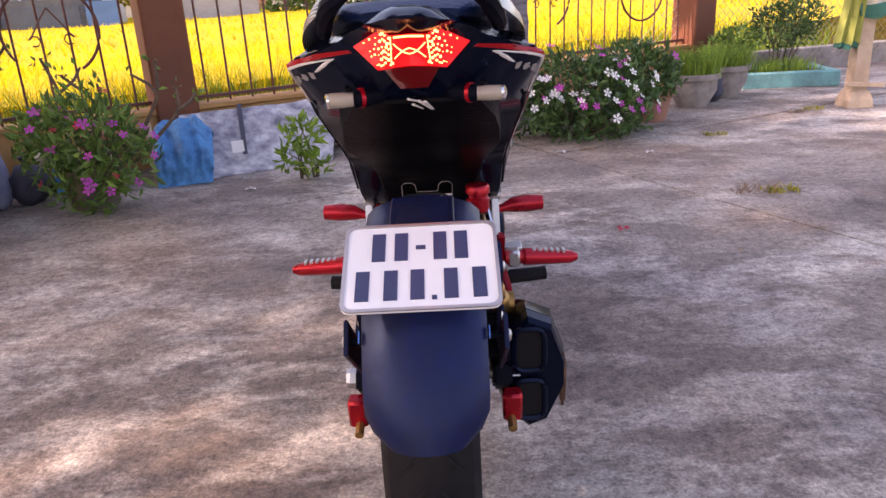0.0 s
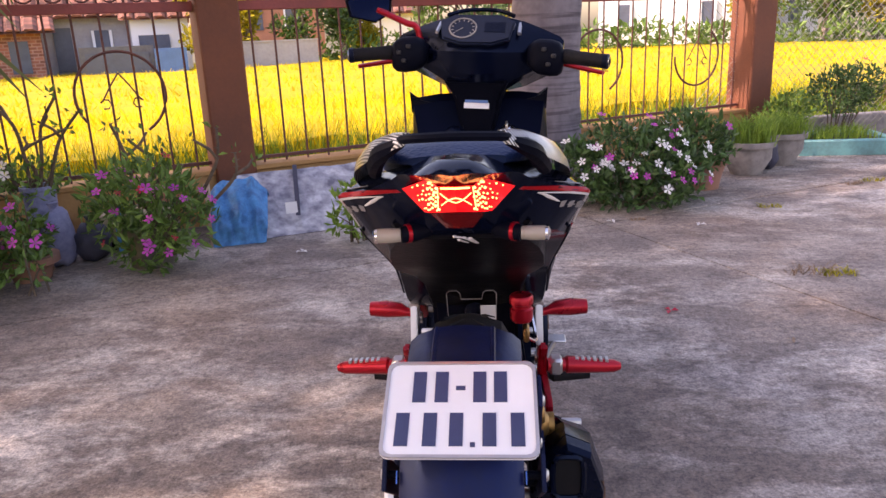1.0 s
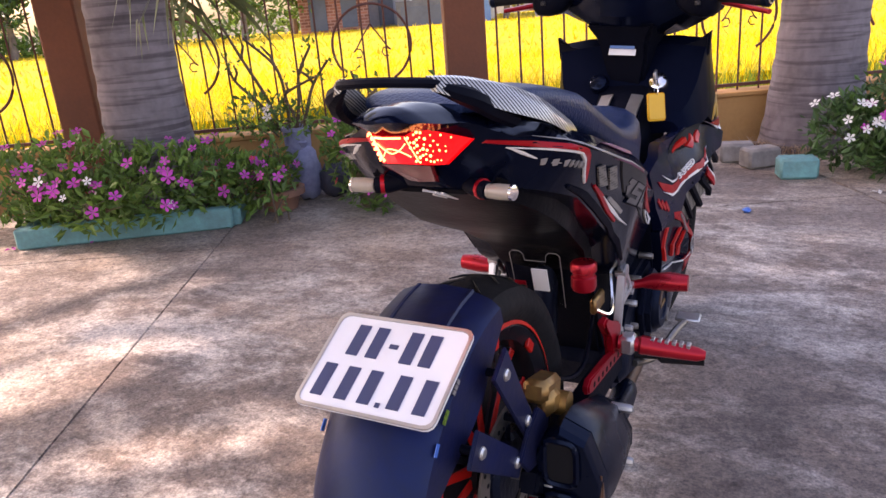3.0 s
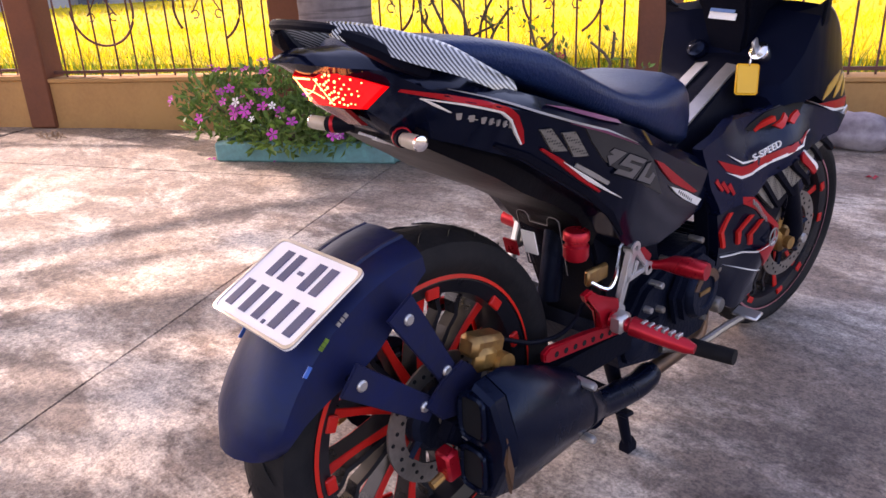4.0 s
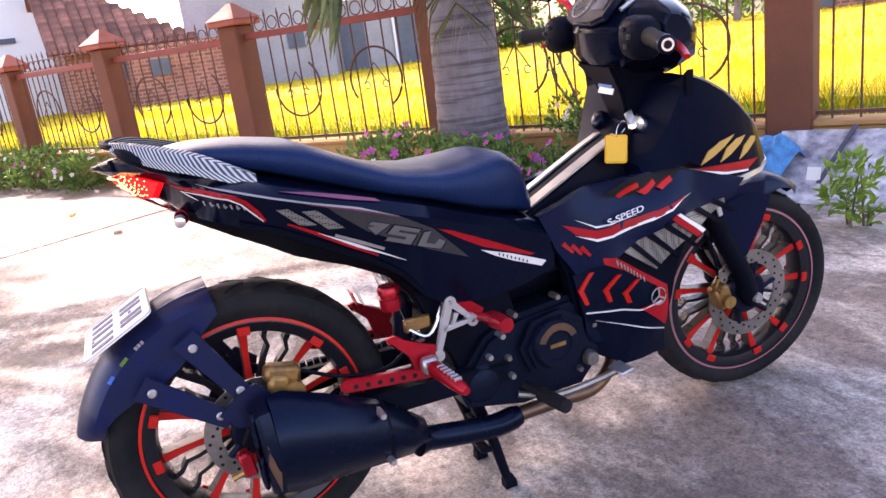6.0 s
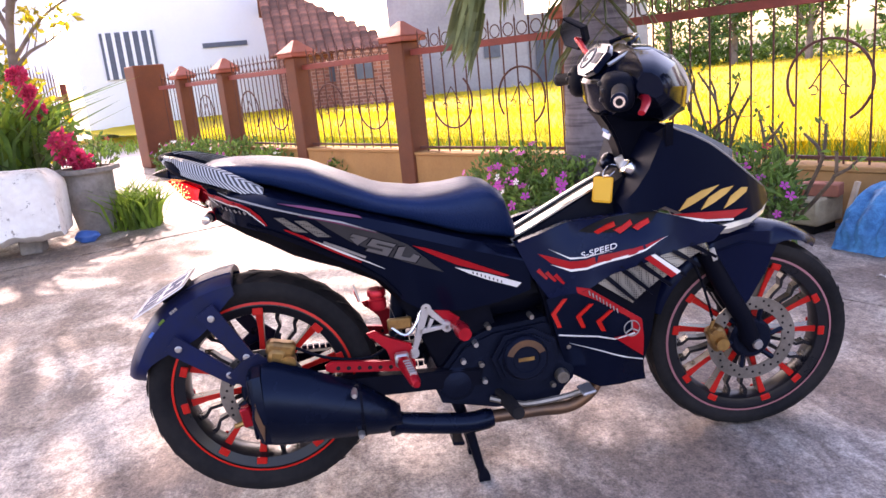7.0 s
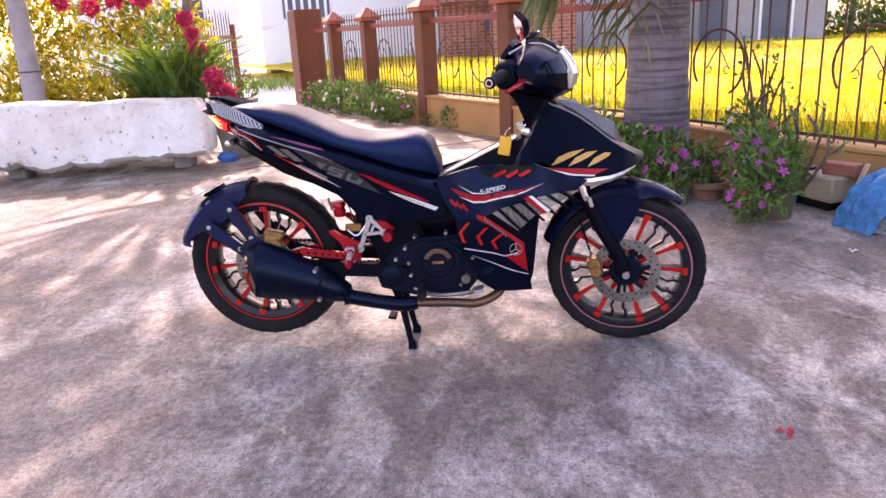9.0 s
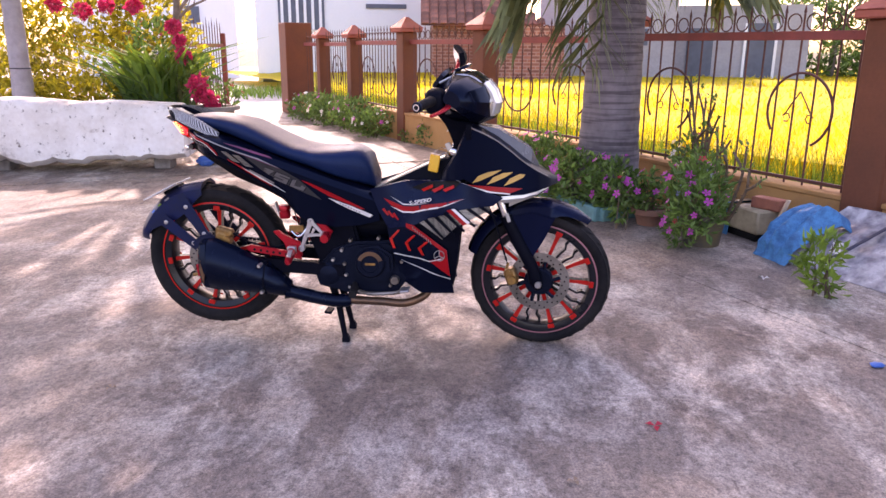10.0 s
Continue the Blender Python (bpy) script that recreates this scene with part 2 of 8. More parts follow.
    col = mixed(mixed(1.0, blot, dark_zone.outputs[0], "MULTIPLY"), col, mixed(1.0, col, (0.60, 0.575, 0.60), "MULTIPLY"))
    nt.links.new(col, bsdf.inputs["Base Color"])
    rg = nt.nodes.new("ShaderNodeMapRange")
    rg.inputs["To Min"].default_value, rg.inputs["To Max"].default_value = 0.58, 0.9
    nt.links.new(noise_node(5, 5), rg.inputs["Value"])
    nt.links.new(rg.outputs[0], bsdf.inputs["Roughness"])
    bp = nt.nodes.new("ShaderNodeBump")
    bp.inputs["Strength"].default_value, bp.inputs["Distance"].default_value = 0.55, 0.008
    nt.links.new(noise_node(55, 7, 0.7), bp.inputs["Height"])
    nt.links.new(bp.outputs[0], bsdf.inputs["Normal"])
    return m


def carbon_material(name):
    """Woven carbon-look foil with pale diagonal threads."""
    m = material(name, (0.03, 0.03, 0.035), 0.3, coat=0.6)
    nt = m.node_tree
    co = nt.nodes.new("ShaderNodeTexCoord")
    wave = nt.nodes.new("ShaderNodeTexWave")
    mp = nt.nodes.new("ShaderNodeMapping")
    mp.inputs["Rotation"].default_value = (0.3, 0.2, radians(25))
    wave.inputs["Scale"].default_value = 105
    wave.bands_direction = "DIAGONAL"
    nt.links.new(co.outputs["Object"], mp.inputs["Vector"])
    nt.links.new(mp.outputs[0], wave.inputs["Vector"])
    r = nt.nodes.new("ShaderNodeValToRGB")
    r.color_ramp.elements[0].color, r.color_ramp.elements[0].position = (0.015, 0.015, 0.018, 1), 0.45
    r.color_ramp.elements[1].color, r.color_ramp.elements[1].position = (0.42, 0.41, 0.41, 1), 0.66
    nt.links.new(wave.outputs[0], r.inputs[0])
    nt.links.new(r.outputs[0], nt.nodes["Principled BSDF"].inputs["Base Color"])
    return m


def mesh_grille_material(name):
    """Punched metal look: pale web with dark diamond holes."""
    m = material(name, (0.4, 0.39, 0.37), 0.45, 0.6)
    nt = m.node_tree
    co = nt.nodes.new("ShaderNodeTexCoord")
    vor = nt.nodes.new("ShaderNodeTexVoronoi")
    vor.inputs["Scale"].default_value, vor.inputs["Randomness"].default_value = 190, 0.0
    nt.links.new(co.outputs["Object"], vor.inputs["Vector"])
    r = nt.nodes.new("ShaderNodeValToRGB")
    r.color_ramp.elements[0].color, r.color_ramp.elements[0].position = (0.03, 0.03, 0.035, 1), 0.30
    r.color_ramp.elements[1].color, r.color_ramp.elements[1].position = (0.27, 0.255, 0.23, 1), 0.42
    nt.links.new(vor.outputs["Distance"], r.inputs[0])
    nt.links.new(r.outputs[0], nt.nodes["Principled BSDF"].inputs["Base Color"])
    return m


def glow_material(name, colour, strength):
    m = material(name, colour, 0.2, coat=0.5)
    b = m.node_tree.nodes["Principled BSDF"]
    b.inputs["Emission Color"].default_value, b.inputs["Emission Strength"].default_value = (*colour, 1), strength
    return m


def clear_material(name, colour=(0.9, 0.9, 0.9), rough=0.05):
    m = bpy.data.materials.new(name)
    m.use_nodes = True
    b = m.node_tree.nodes["Principled BSDF"]
    b.inputs["Base Color"].default_value = (*colour, 1)
    b.inputs["Transmission Weight"].default_value, b.inputs["Roughness"].default_value, b.inputs["IOR"].default_value = 1.0, rough, 1.06
    return m


def ringed_bark(name):
    """Grey palm bark with dark ring scars."""
    m = material(name, (0.25, 0.215, 0.235), 0.85, other=(0.115, 0.095, 0.108), grain=25, patch=3, bump=0.5, bump_scale=18)
    nt = m.node_tree
    co = nt.nodes.new("ShaderNodeTexCoord")
    mp = nt.nodes.new("ShaderNodeMapping")
    mp.inputs["Scale"].default_value = (0.7, 0.7, 15)
    n = nt.nodes.new("ShaderNodeTexNoise")
    n.inputs["Scale"].default_value, n.inputs["Detail"].default_value, n.inputs["Distortion"].default_value = 2.2, 5, 0.4
    nt.links.new(co.outputs["Object"], mp.inputs["Vector"])
    nt.links.new(mp.outputs[0], n.inputs["Vector"])
    r = nt.nodes.new("ShaderNodeValToRGB")
    r.color_ramp.elements[0].color, r.color_ramp.elements[0].position = (0.45, 0.43, 0.44, 1), 0.36
    r.color_ramp.elements[1].color, r.color_ramp.elements[1].position = (1, 1, 1, 1), 0.52
    nt.links.new(n.outputs[0], r.inputs[0])
    b = nt.nodes["Principled BSDF"]
    src = b.inputs["Base Color"].links[0].from_socket
    mx = nt.nodes.new("ShaderNodeMix")
    mx.data_type, mx.blend_type = "RGBA", "MULTIPLY"
    mx.inputs[0].default_value = 1
    nt.links.new(src, mx.inputs[6])
    nt.links.new(r.outputs[0], mx.inputs[7])
    nt.links.new(mx.outputs[2], b.inputs["Base Color"])
    return m


def flecked(m):
    """Dark chips and mould flecks over a pale coat."""
    nt = m.node_tree
    b = nt.nodes["Principled BSDF"]
    co = nt.nodes.new("ShaderNodeTexCoord")
    src = b.inputs["Base Color"].links[0].from_socket
    for scale, low, high, dark in ((17, 0.33, 0.40, 0.22), (5, 0.28, 0.42, 0.5)):
        n, r, mx = nt.nodes.new("ShaderNodeTexNoise"), nt.nodes.new("ShaderNodeValToRGB"), nt.nodes.new("ShaderNodeMix")
        n.inputs["Scale"].default_value, n.inputs["Detail"].default_value, n.inputs["Roughness"].default_value = scale, 8, 0.7
        nt.links.new(co.outputs["Object"], n.inputs["Vector"])
        r.color_ramp.elements[0].color, r.color_ramp.elements[0].position = (dark, dark * 0.9, dark * 0.85, 1), low
        r.color_ramp.elements[1].color, r.color_ramp.elements[1].position = (1, 1, 1, 1), high
        nt.links.new(n.outputs[0], r.inputs[0])
        mx.data_type, mx.blend_type = "RGBA", "MULTIPLY"
        mx.inputs[0].default_value = 1
        nt.links.new(src, mx.inputs[6])
        nt.links.new(r.outputs[0], mx.inputs[7])
        src = mx.outputs[2]
    nt.links.new(src, b.inputs["Base Color"])
    return m


def brick_material(name):
    """Weathered brickwork in courses, for walls too far off for single bricks."""
    m = material(name, (0.40, 0.17, 0.12), 0.9, other=(0.26, 0.10, 0.075), grain=9, patch=1.2, vary=0.2)
    nt = m.node_tree
    b = nt.nodes["Principled BSDF"]
    co = nt.nodes.new("ShaderNodeTexCoord")
    sep, com, add = nt.nodes.new("ShaderNodeSeparateXYZ"), nt.nodes.new("ShaderNodeCombineXYZ"), nt.nodes.new("ShaderNodeMath")
    nt.links.new(co.outputs["Object"], sep.inputs[0])
    nt.links.new(sep.outputs[0], add.inputs[0])
    nt.links.new(sep.outputs[1], add.inputs[1])
    nt.links.new(add.outputs[0], com.inputs[0])
    nt.links.new(sep.outputs[2], com.inputs[1])
    bk = nt.nodes.new("ShaderNodeTexBrick")
    bk.inputs["Scale"].default_value, bk.inputs["Mortar Size"].default_value = 1.0, 0.016
    bk.inputs["Brick Width"].default_value, bk.inputs["Row Height"].default_value = 0.24, 0.095
    bk.inputs["Color1"].default_value, bk.inputs["Color2"].default_value, bk.inputs["Mortar"].default_value = (1.25, 1.15, 1.1, 1), (0.62, 0.6, 0.62, 1), (1.25, 1.7, 1.9, 1)
    nt.links.new(com.outputs[0], bk.inputs["Vector"])
    mx = nt.nodes.new("ShaderNodeMix")
    mx.data_type, mx.blend_type = "RGBA", "MULTIPLY"
    mx.inputs[0].default_value = 1.0
    nt.links.new(b.inputs["Base Color"].links[0].from_socket, mx.inputs[6])
    nt.links.new(bk.outputs["Color"], mx.inputs[7])
    nt.links.new(mx.outputs[2], b.inputs["Base Color"])
    return m


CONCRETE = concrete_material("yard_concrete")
SOIL = material("soil_and_weeds", (0.14, 0.13, 0.06), 0.95, other=(0.07, 0.055, 0.035), grain=30, patch=1.2, bump=0.6, space="Object")
ROADTOP = material("pale_road", (0.48, 0.44, 0.4), 0.9, other=(0.34, 0.31, 0.28), grain=20, patch=0.8)
OCHRE = material("ochre_plaster", (0.50, 0.27, 0.10), 0.85, other=(0.38, 0.19, 0.07), grain=40, patch=1.8, bump=0.25)
PILLAR = material("red_brown_pillar_paint", (0.205, 0.064, 0.029), 0.75, other=(0.14, 0.043, 0.020), grain=50, patch=2.5, bump=0.2)
CAPRED = material("red_cap_paint", (0.45, 0.12, 0.08), 0.7, grain=40, patch=4, bump=0.2)
BARRUST = material("rusty_bar", (0.16, 0.055, 0.04), 0.75, other=(0.09, 0.035, 0.03), grain=90, patch=12, bump=0.3, vary=0.2)
RAILRED = material("red_rail_paint", (0.33, 0.07, 0.055), 0.65, other=(0.22, 0.05, 0.04), grain=60, patch=6, bump=0.2)
WHITEWALL = material("white_house_wall", (0.82, 0.84, 0.88), 0.9, spread=0.12, grain=12, patch=0.5)
GREYWALL = material("grey_render_wall", (0.42, 0.42, 0.46), 0.9, other=(0.28, 0.27, 0.3), grain=12, patch=0.5, bump=0.2)
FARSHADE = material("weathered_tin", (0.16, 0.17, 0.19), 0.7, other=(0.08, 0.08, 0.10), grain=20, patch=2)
PINKWALL = material("salmon_wall", (0.52, 0.24, 0.16), 0.9, other=(0.40, 0.18, 0.12), grain=14, patch=0.6)
BRICK = brick_material("far_brick")
TILE = material("roof_tile", (0.30, 0.115, 0.075), 0.9, other=(0.12, 0.055, 0.042), grain=14, patch=2, vary=0.5)
DARKOPEN = material("dark_opening", (0.008, 0.008, 0.010), 0.7, spec=0.2)
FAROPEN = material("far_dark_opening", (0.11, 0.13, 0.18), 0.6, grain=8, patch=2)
BLUESHEET = material("blue_tin", (0.10, 0.22, 0.50), 0.6, grain=20, patch=2)
RICE = material("ripe_rice", (0.86, 0.66, 0.015), 0.8, other=(0.68, 0.52, 0.015), grain=6, patch=0.8, island=0.25, through=0.45)
RICEGREEN = material("rice_leaf", (0.24, 0.33, 0.02), 0.7, other=(0.11, 0.19, 0.02), grain=6, patch=1, island=0.4, through=0.4)
LEAF = material("leaf_green", (0.15, 0.26, 0.05), 0.5, other=(0.06, 0.13, 0.025), grain=30, patch=8, island=0.45, through=0.3)
LEAFDARK = material("leaf_dark", (0.075, 0.16, 0.04), 0.45, other=(0.035, 0.08, 0.025), grain=30, patch=6, island=0.45, through=0.25)
LEAFYELLOW = material("leaf_yellow", (0.55, 0.45, 0.02), 0.6, other=(0.19, 0.19, 0.02), grain=20, patch=3, island=0.5, through=0.5)
GRASS = material("grass_green", (0.22, 0.34, 0.04), 0.65, other=(0.12, 0.22, 0.03), grain=20, patch=5, island=0.35, through=0.4)
PALMLEAF = material("palm_leaf", (0.20, 0.23, 0.10), 0.5, other=(0.09, 0.12, 0.045), grain=20, patch=3, island=0.45, through=0.3)
STEM = material("stem_brown", (0.17, 0.115, 0.075), 0.85, other=(0.075, 0.055, 0.04), grain=60, patch=12, bump=0.4)
BARK = ringed_bark("palm_bark")
TREEBARK = material("tree_bark", (0.30, 0.24, 0.22), 0.9, other=(0.16, 0.12, 0.11), grain=25, patch=5, bump=0.5)
MAGENTA = material("magenta_petal", (0.62, 0.07, 0.45), 0.6, spread=0.3, vary=0.2, through=0.25)
WHITEPETAL = material("white_petal", (0.85, 0.83, 0.80), 0.6, spread=0.1, through=0.25)
REDPETAL = material("red_petal", (0.55, 0.03, 0.06), 0.6, spread=0.3, vary=0.2, through=0.25)
ROSEPETAL = material("rose_red_bract", (0.72, 0.05, 0.16), 0.6, spread=0.3, island=0.25, through=0.3)
TERRACOTTA = material("terracotta_pot", (0.36, 0.17, 0.11), 0.85, other=(0.22, 0.12, 0.09), grain=35, patch=6, bump=0.3)
DARKPOT = material("dark_pot", (0.075, 0.072, 0.068), 0.8, other=(0.16, 0.12, 0.05), grain=20, patch=6, bump=0.3)
GREYPOT = material("cement_pot", (0.33, 0.30, 0.28), 0.9, other=(0.17, 0.15, 0.14), grain=35, patch=6, bump=0.4)
TURQUOISE = material("turquoise_kerb_paint", (0.13, 0.36, 0.36), 0.75, other=(0.10, 0.22, 0.22), grain=40, patch=5, bump=0.35)
EARTH = material("potting_earth", (0.06, 0.042, 0.03), 0.95, grain=60, patch=8, bump=0.5)
WHITEWASH = flecked(material("peeling_whitewash", (0.90, 0.88, 0.86), 0.9, other=(0.66, 0.61, 0.57), grain=26, patch=2.2, bump=0.6, bump_scale=11))
BLUENET = material("blue_netting", (0.05, 0.29, 0.58), 0.75, other=(0.02, 0.12, 0.28), grain=120, patch=14, bump=0.5)
BLUEPLASTIC = material("blue_plastic", (0.04, 0.16, 0.55), 0.35, grain=30, patch=4)
PLASTICSHEET = material("pale_plastic_sheet", (0.52, 0.51, 0.54), 0.25, other=(0.16, 0.15, 0.19), grain=16, patch=8, bump=0.6, bump_scale=14)
BOARD = material("grey_old_board", (0.36, 0.32, 0.35), 0.85, other=(0.15, 0.12, 0.15), grain=20, patch=5, bump=0.3)
CREAMBOX = material("cream_foam_box", (0.50, 0.42, 0.28), 0.85, other=(0.30, 0.24, 0.16), grain=40, patch=6, bump=0.2)
WOOD = material("weathered_wood", (0.36, 0.25, 0.17), 0.8, other=(0.22, 0.15, 0.10), grain=30, patch=7, bump=0.4)
POSTWOOD = material("pale_post_wood", (0.55, 0.42, 0.30), 0.85, other=(0.38, 0.28, 0.2), grain=30, patch=6, bump=0.4)
DARKCLOTH = material("dark_bag", (0.05, 0.05, 0.08), 0.75, grain=40, patch=6, bump=0.5)
BLUECLOTH = material("faded_blue_bag", (0.30, 0.32, 0.46), 0.6, other=(0.14, 0.14, 0.26), grain=40, patch=8, bump=0.5)
OLIVECLOTH = material("olive_cloth", (0.33, 0.36, 0.08), 0.85, grain=80, patch=6, bump=0.4)
CREAMCLOTH = material("cream_cloth", (0.68, 0.60, 0.52), 0.85, spread=0.2, grain=80, patch=6, bump=0.4)
GREENCLOTH = material("dark_green_cloth", (0.03, 0.16, 0.12), 0.85, grain=80, patch=6, bump=0.4)
WIRE = material("galvanised_wire", (0.35, 0.33, 0.28), 0.5, 0.6, grain=60, patch=10)
GREYPOLE = material("grey_concrete_post", (0.40, 0.38, 0.42), 0.85, other=(0.28, 0.26, 0.29), grain=30, patch=5, bump=0.3)
BRICKRED = material("loose_brick", (0.42, 0.15, 0.09), 0.9, other=(0.28, 0.1, 0.07), grain=40, patch=8, bump=0.4)

# ---- ground ----
def sheet(name, outline, z, mat, label, category, depth=0.0):
    bm = B()
    if depth:
        prism(bm, outline, z - depth, z, "z")
    else:
        bm.faces.new([bm.verts.new((x, y, z)) for x, y in outline])
    return tagged(part(name, bm, mat, None, "", False), label, category, kind="structure")


sheet("ground", [(-400, -400), (400, -400), (400, 400), (-400, 400)], -0.42, SOIL, "brown soil with sparse weeds round the yard", "ground")
FENCE = [("B", 2.36, 6.55), ("A", -1.473, 4.398), ("L", -3.50, 3.27), ("D", -5.085, 2.178), ("E", -6.60, 1.22), ("F", -8.29, 0.30), ("G", -9.64, -0.43)]
GATE = (-10.56, -1.10)
YARD_IN = [(x + 0.03, y - 0.05) for _, x, y in FENCE]
# bed of the yard under its concrete slabs
sheet("yard_bed", [(9, 10.2)] + YARD_IN + [(-10.6, -1.1), (-13.5, -8), (9, -8)], -0.03, SOIL, "dark earth that fills the joints of the yard", "ground", 0.38)
sheet("road", [(-13.5, -12), (-10.75, -1.2), (-14, -1.5), (-40, -9), (-40, -22)], -0.02, ROADTOP, "pale dusty lane beyond the open gate", "road", 0.3)


# ---- fence ----
def pillar(at, w, top, cap, turn, label, group="fence pillars"):
    th = thing("fence_pillar", (at[0], at[1], 0), label, "pillar", group, turn)
    part("shaft", box(B(), (0, 0, top / 2), (w, w, top), None, 0.012), PILLAR, th)
    if cap:
        k = w / 2 + 0.06
        bm = B()
        box(bm, (0, 0, top + 0.025), (w + 0.10, w + 0.10, 0.05), None, 0.008)
        rows = [[(sx * k * s, sy * k * s, top + 0.05 + h) for sx, sy in ((-1, -1), (1, -1), (1, 1), (-1, 1))] for s, h in ((1.0, 0.0), (0.5, 0.07), (0.12, 0.13))]
        loft(bm, rows)
        part("cap", bm, CAPRED, th, "red pyramid cap", False)
    return th


def fence_turn(a, b):
    return math.degrees(math.atan2(b[2] - a[2], b[1] - a[1]))


for i, p in enumerate(FENCE):
    q = FENCE[max(0, i - 1)] if i else FENCE[1]
    ang = fence_turn(FENCE[i], q) if i else fence_turn(q, FENCE[0])
    small = p[0] in "FG"
    pillar(p[1:], {"B": 0.26, "A": 0.24, "L": 0.23, "D": 0.21, "E": 0.20}.get(p[0], 0.19), {"F": 1.28, "G": 1.28}.get(p[0], 1.335), True, ang,
           "slim red-brown painted fence pillar with pointed cap" if small else "red-brown painted masonry fence pillar on the plinth")
pillar(GATE, 0.47, 1.55, False, 28, "broad red-brown gate pillar with flat top", "gate pillars")


def fence_run(a, b, circles, rail_z=1.27, base=0.36, plinth=True, spikes=0.17, gap=0.135, slope=0.0):
    """Plinth wall, rail, upright bars, rings along the top and round scroll ornaments between two pillars."""
    ax, ay, bx, by = a[1], a[2], b[1], b[2]
    length, turn = math.hypot(bx - ax, by - ay), math.degrees(math.atan2(by - ay, bx - ax))
    if plinth:
        w = thing("plinth_wall", (ax, ay, 0), "low ochre plastered plinth wall under the fence", "wall", "plinth walls", turn, "structure")
        part("wall_body", box(B(), (length / 2, 0, base / 2 - 0.11), (length - 0.05, 0.16, base + 0.22), None, 0.01), OCHRE, w)
        part("coping", box(B(), (length / 2, 0, base + 0.012), (length - 0.2, 0.19, 0.03), None, 0.006), OCHRE, w)
    f = thing("fence_panel", (ax, ay, base), "rusty red iron fence panel with scrolls and ring crest", "fence", "fence panels", turn)
    h = rail_z - base
    part("top_rail", box(B(), (length / 2, 0, h), (length - 0.2, 0.03, 0.055), None, 0.004), RAILRED, f, "red painted flat rail")
    part("bottom_rail", box(B(), (length / 2, 0, 0.06), (length - 0.2, 0.02, 0.02)), BARRUST, f)
    n = max(3, round((length - 0.3) / gap))
    first, ring0 = None, None
    for i in range(n):
        x = 0.2 + (length - 0.4) * i / (n - 1)
        if first is None:
            bm = tube(B(), [(0, 0, 0), (0, 0, h + spikes * 0.7)], 0.0065, 6)
            loft(bm, [ring_of((0, 0, h + spikes * 0.7), (0, 0, 1), 0.010, 6), ring_of((0, 0, h + spikes * 1.0), (0, 0, 1), 0.001, 6)])
            first = part("bar", bm, BARRUST, f)
            first.matrix_basis = pose(x, 0, 0.02)
        else:
            share("bar", first, f, pose(x, 0, 0.02))
        if i < n - 1 and spikes > 0.1:
            xm = x + (length - 0.4) / (n - 1) / 2
            if ring0 is None:
                ring0 = part("crest_ring", tube(B(), arc_pts((0, 0, 0), 0.05, 0, 360, 15), 0.005, 5), BARRUST, f)
                ring0.matrix_basis = pose(xm, 0, h + 0.082)
            else:
                share("crest_ring", ring0, f, pose(xm, 0, h + 0.082))
    for k, (s, up) in enumerate(circles):
        bm = tube(B(), arc_pts((0, 0, 0), 0.235, -60 if up else 180, 215 if up else 385 + 25, 30), 0.0085, 6)
        hoop = part("hoop", bm, BARRUST, f, "bent flat-iron hoop")
        hoop.matrix_basis = pose(s, -0.012, 0.79 - base)
        for side in (-1, 1):
            pts = [(0, -0.014, 0.12), (side * 0.05, -0.014, 0.05), (side * 0.10, -0.014, -0.03)] + [(side * (0.085 + 0.028 * math.cos(t)), -0.014, -0.045 + 0.028 * math.sin(t)) for t in (0.3, 1.2, 2.2, 3.2, 4.2, 5.2)]
            sc = part("scroll", tube(B(), pts, 0.0045, 5), BARRUST, f)
            sc.matrix_basis = pose(s, 0, 0.79 - base)
    return f


PN = {p[0]: p for p in FENCE}
fence_run(PN["A"], PN["B"], [(1.70, True), (2.76, True), (3.76, False)], rail_z=1.25, base=0.30)
fence_run(PN["L"], PN["A"], [(0.61, True), (1.76, True)], rail_z=1.25, base=0.30)
fence_run(PN["D"], PN["L"], [(0.57, False), (1.34, True)], rail_z=1.235, base=0.32)
fence_run(PN["E"], PN["D"], [(0.55, True), (1.26, False)], rail_z=1.22, base=0.34)
fence_run(PN["F"], PN["E"], [(0.6, True), (1.35, False)], rail_z=1.21, base=0.33, spikes=0.20, gap=0.11)
fence_run(PN["G"], PN["F"], [(0.75, True)], rail_z=1.19, base=0.33, spikes=0.20, gap=0.11)
fence_run(("gate", GATE[0] + 0.24, GATE[1] + 0.17), PN["G"], [], rail_z=1.19, base=0.33, spikes=0.20, gap=0.11)

# open iron gate leaf beyond the gate pillar
gate = thing("gate_leaf", (-8.73, -1.79, 0), "dark red iron gate leaf standing open", "gate", "", 4)
part("stile", box(B(), (0, 0, 0.67), (0.07, 0.07, 1.34), None, 0.006), RAILRED, gate)
part("gate_rail", box(B(), (0.9, 0, 1.16), (1.8, 0.03, 0.05)), RAILRED, gate)
part("gate_rail", box(B(), (0.9, 0, 0.25), (1.8, 0.03, 0.05)), RAILRED, gate)
gbar = None
for i in range(12):
    if gbar is None:
        gbar = part("bar", tube(B(), [(0, 0, 0), (0, 0, 1.2), (0, 0, 1.3)], [0.007, 0.007, 0.001], 6), BARRUST, gate)
        gbar.matrix_basis = pose(0.14, 0, 0.2)
    else:
        share("bar", gbar, gate, pose(0.14 + 0.145 * i, 0, 0.2 + 0.05 * (i % 2)))
part("arch", tube(B(), arc_pts((0.8, -0.01, 0.55), 0.35, 0, 180, 14), 0.008, 5), BARRUST, gate)

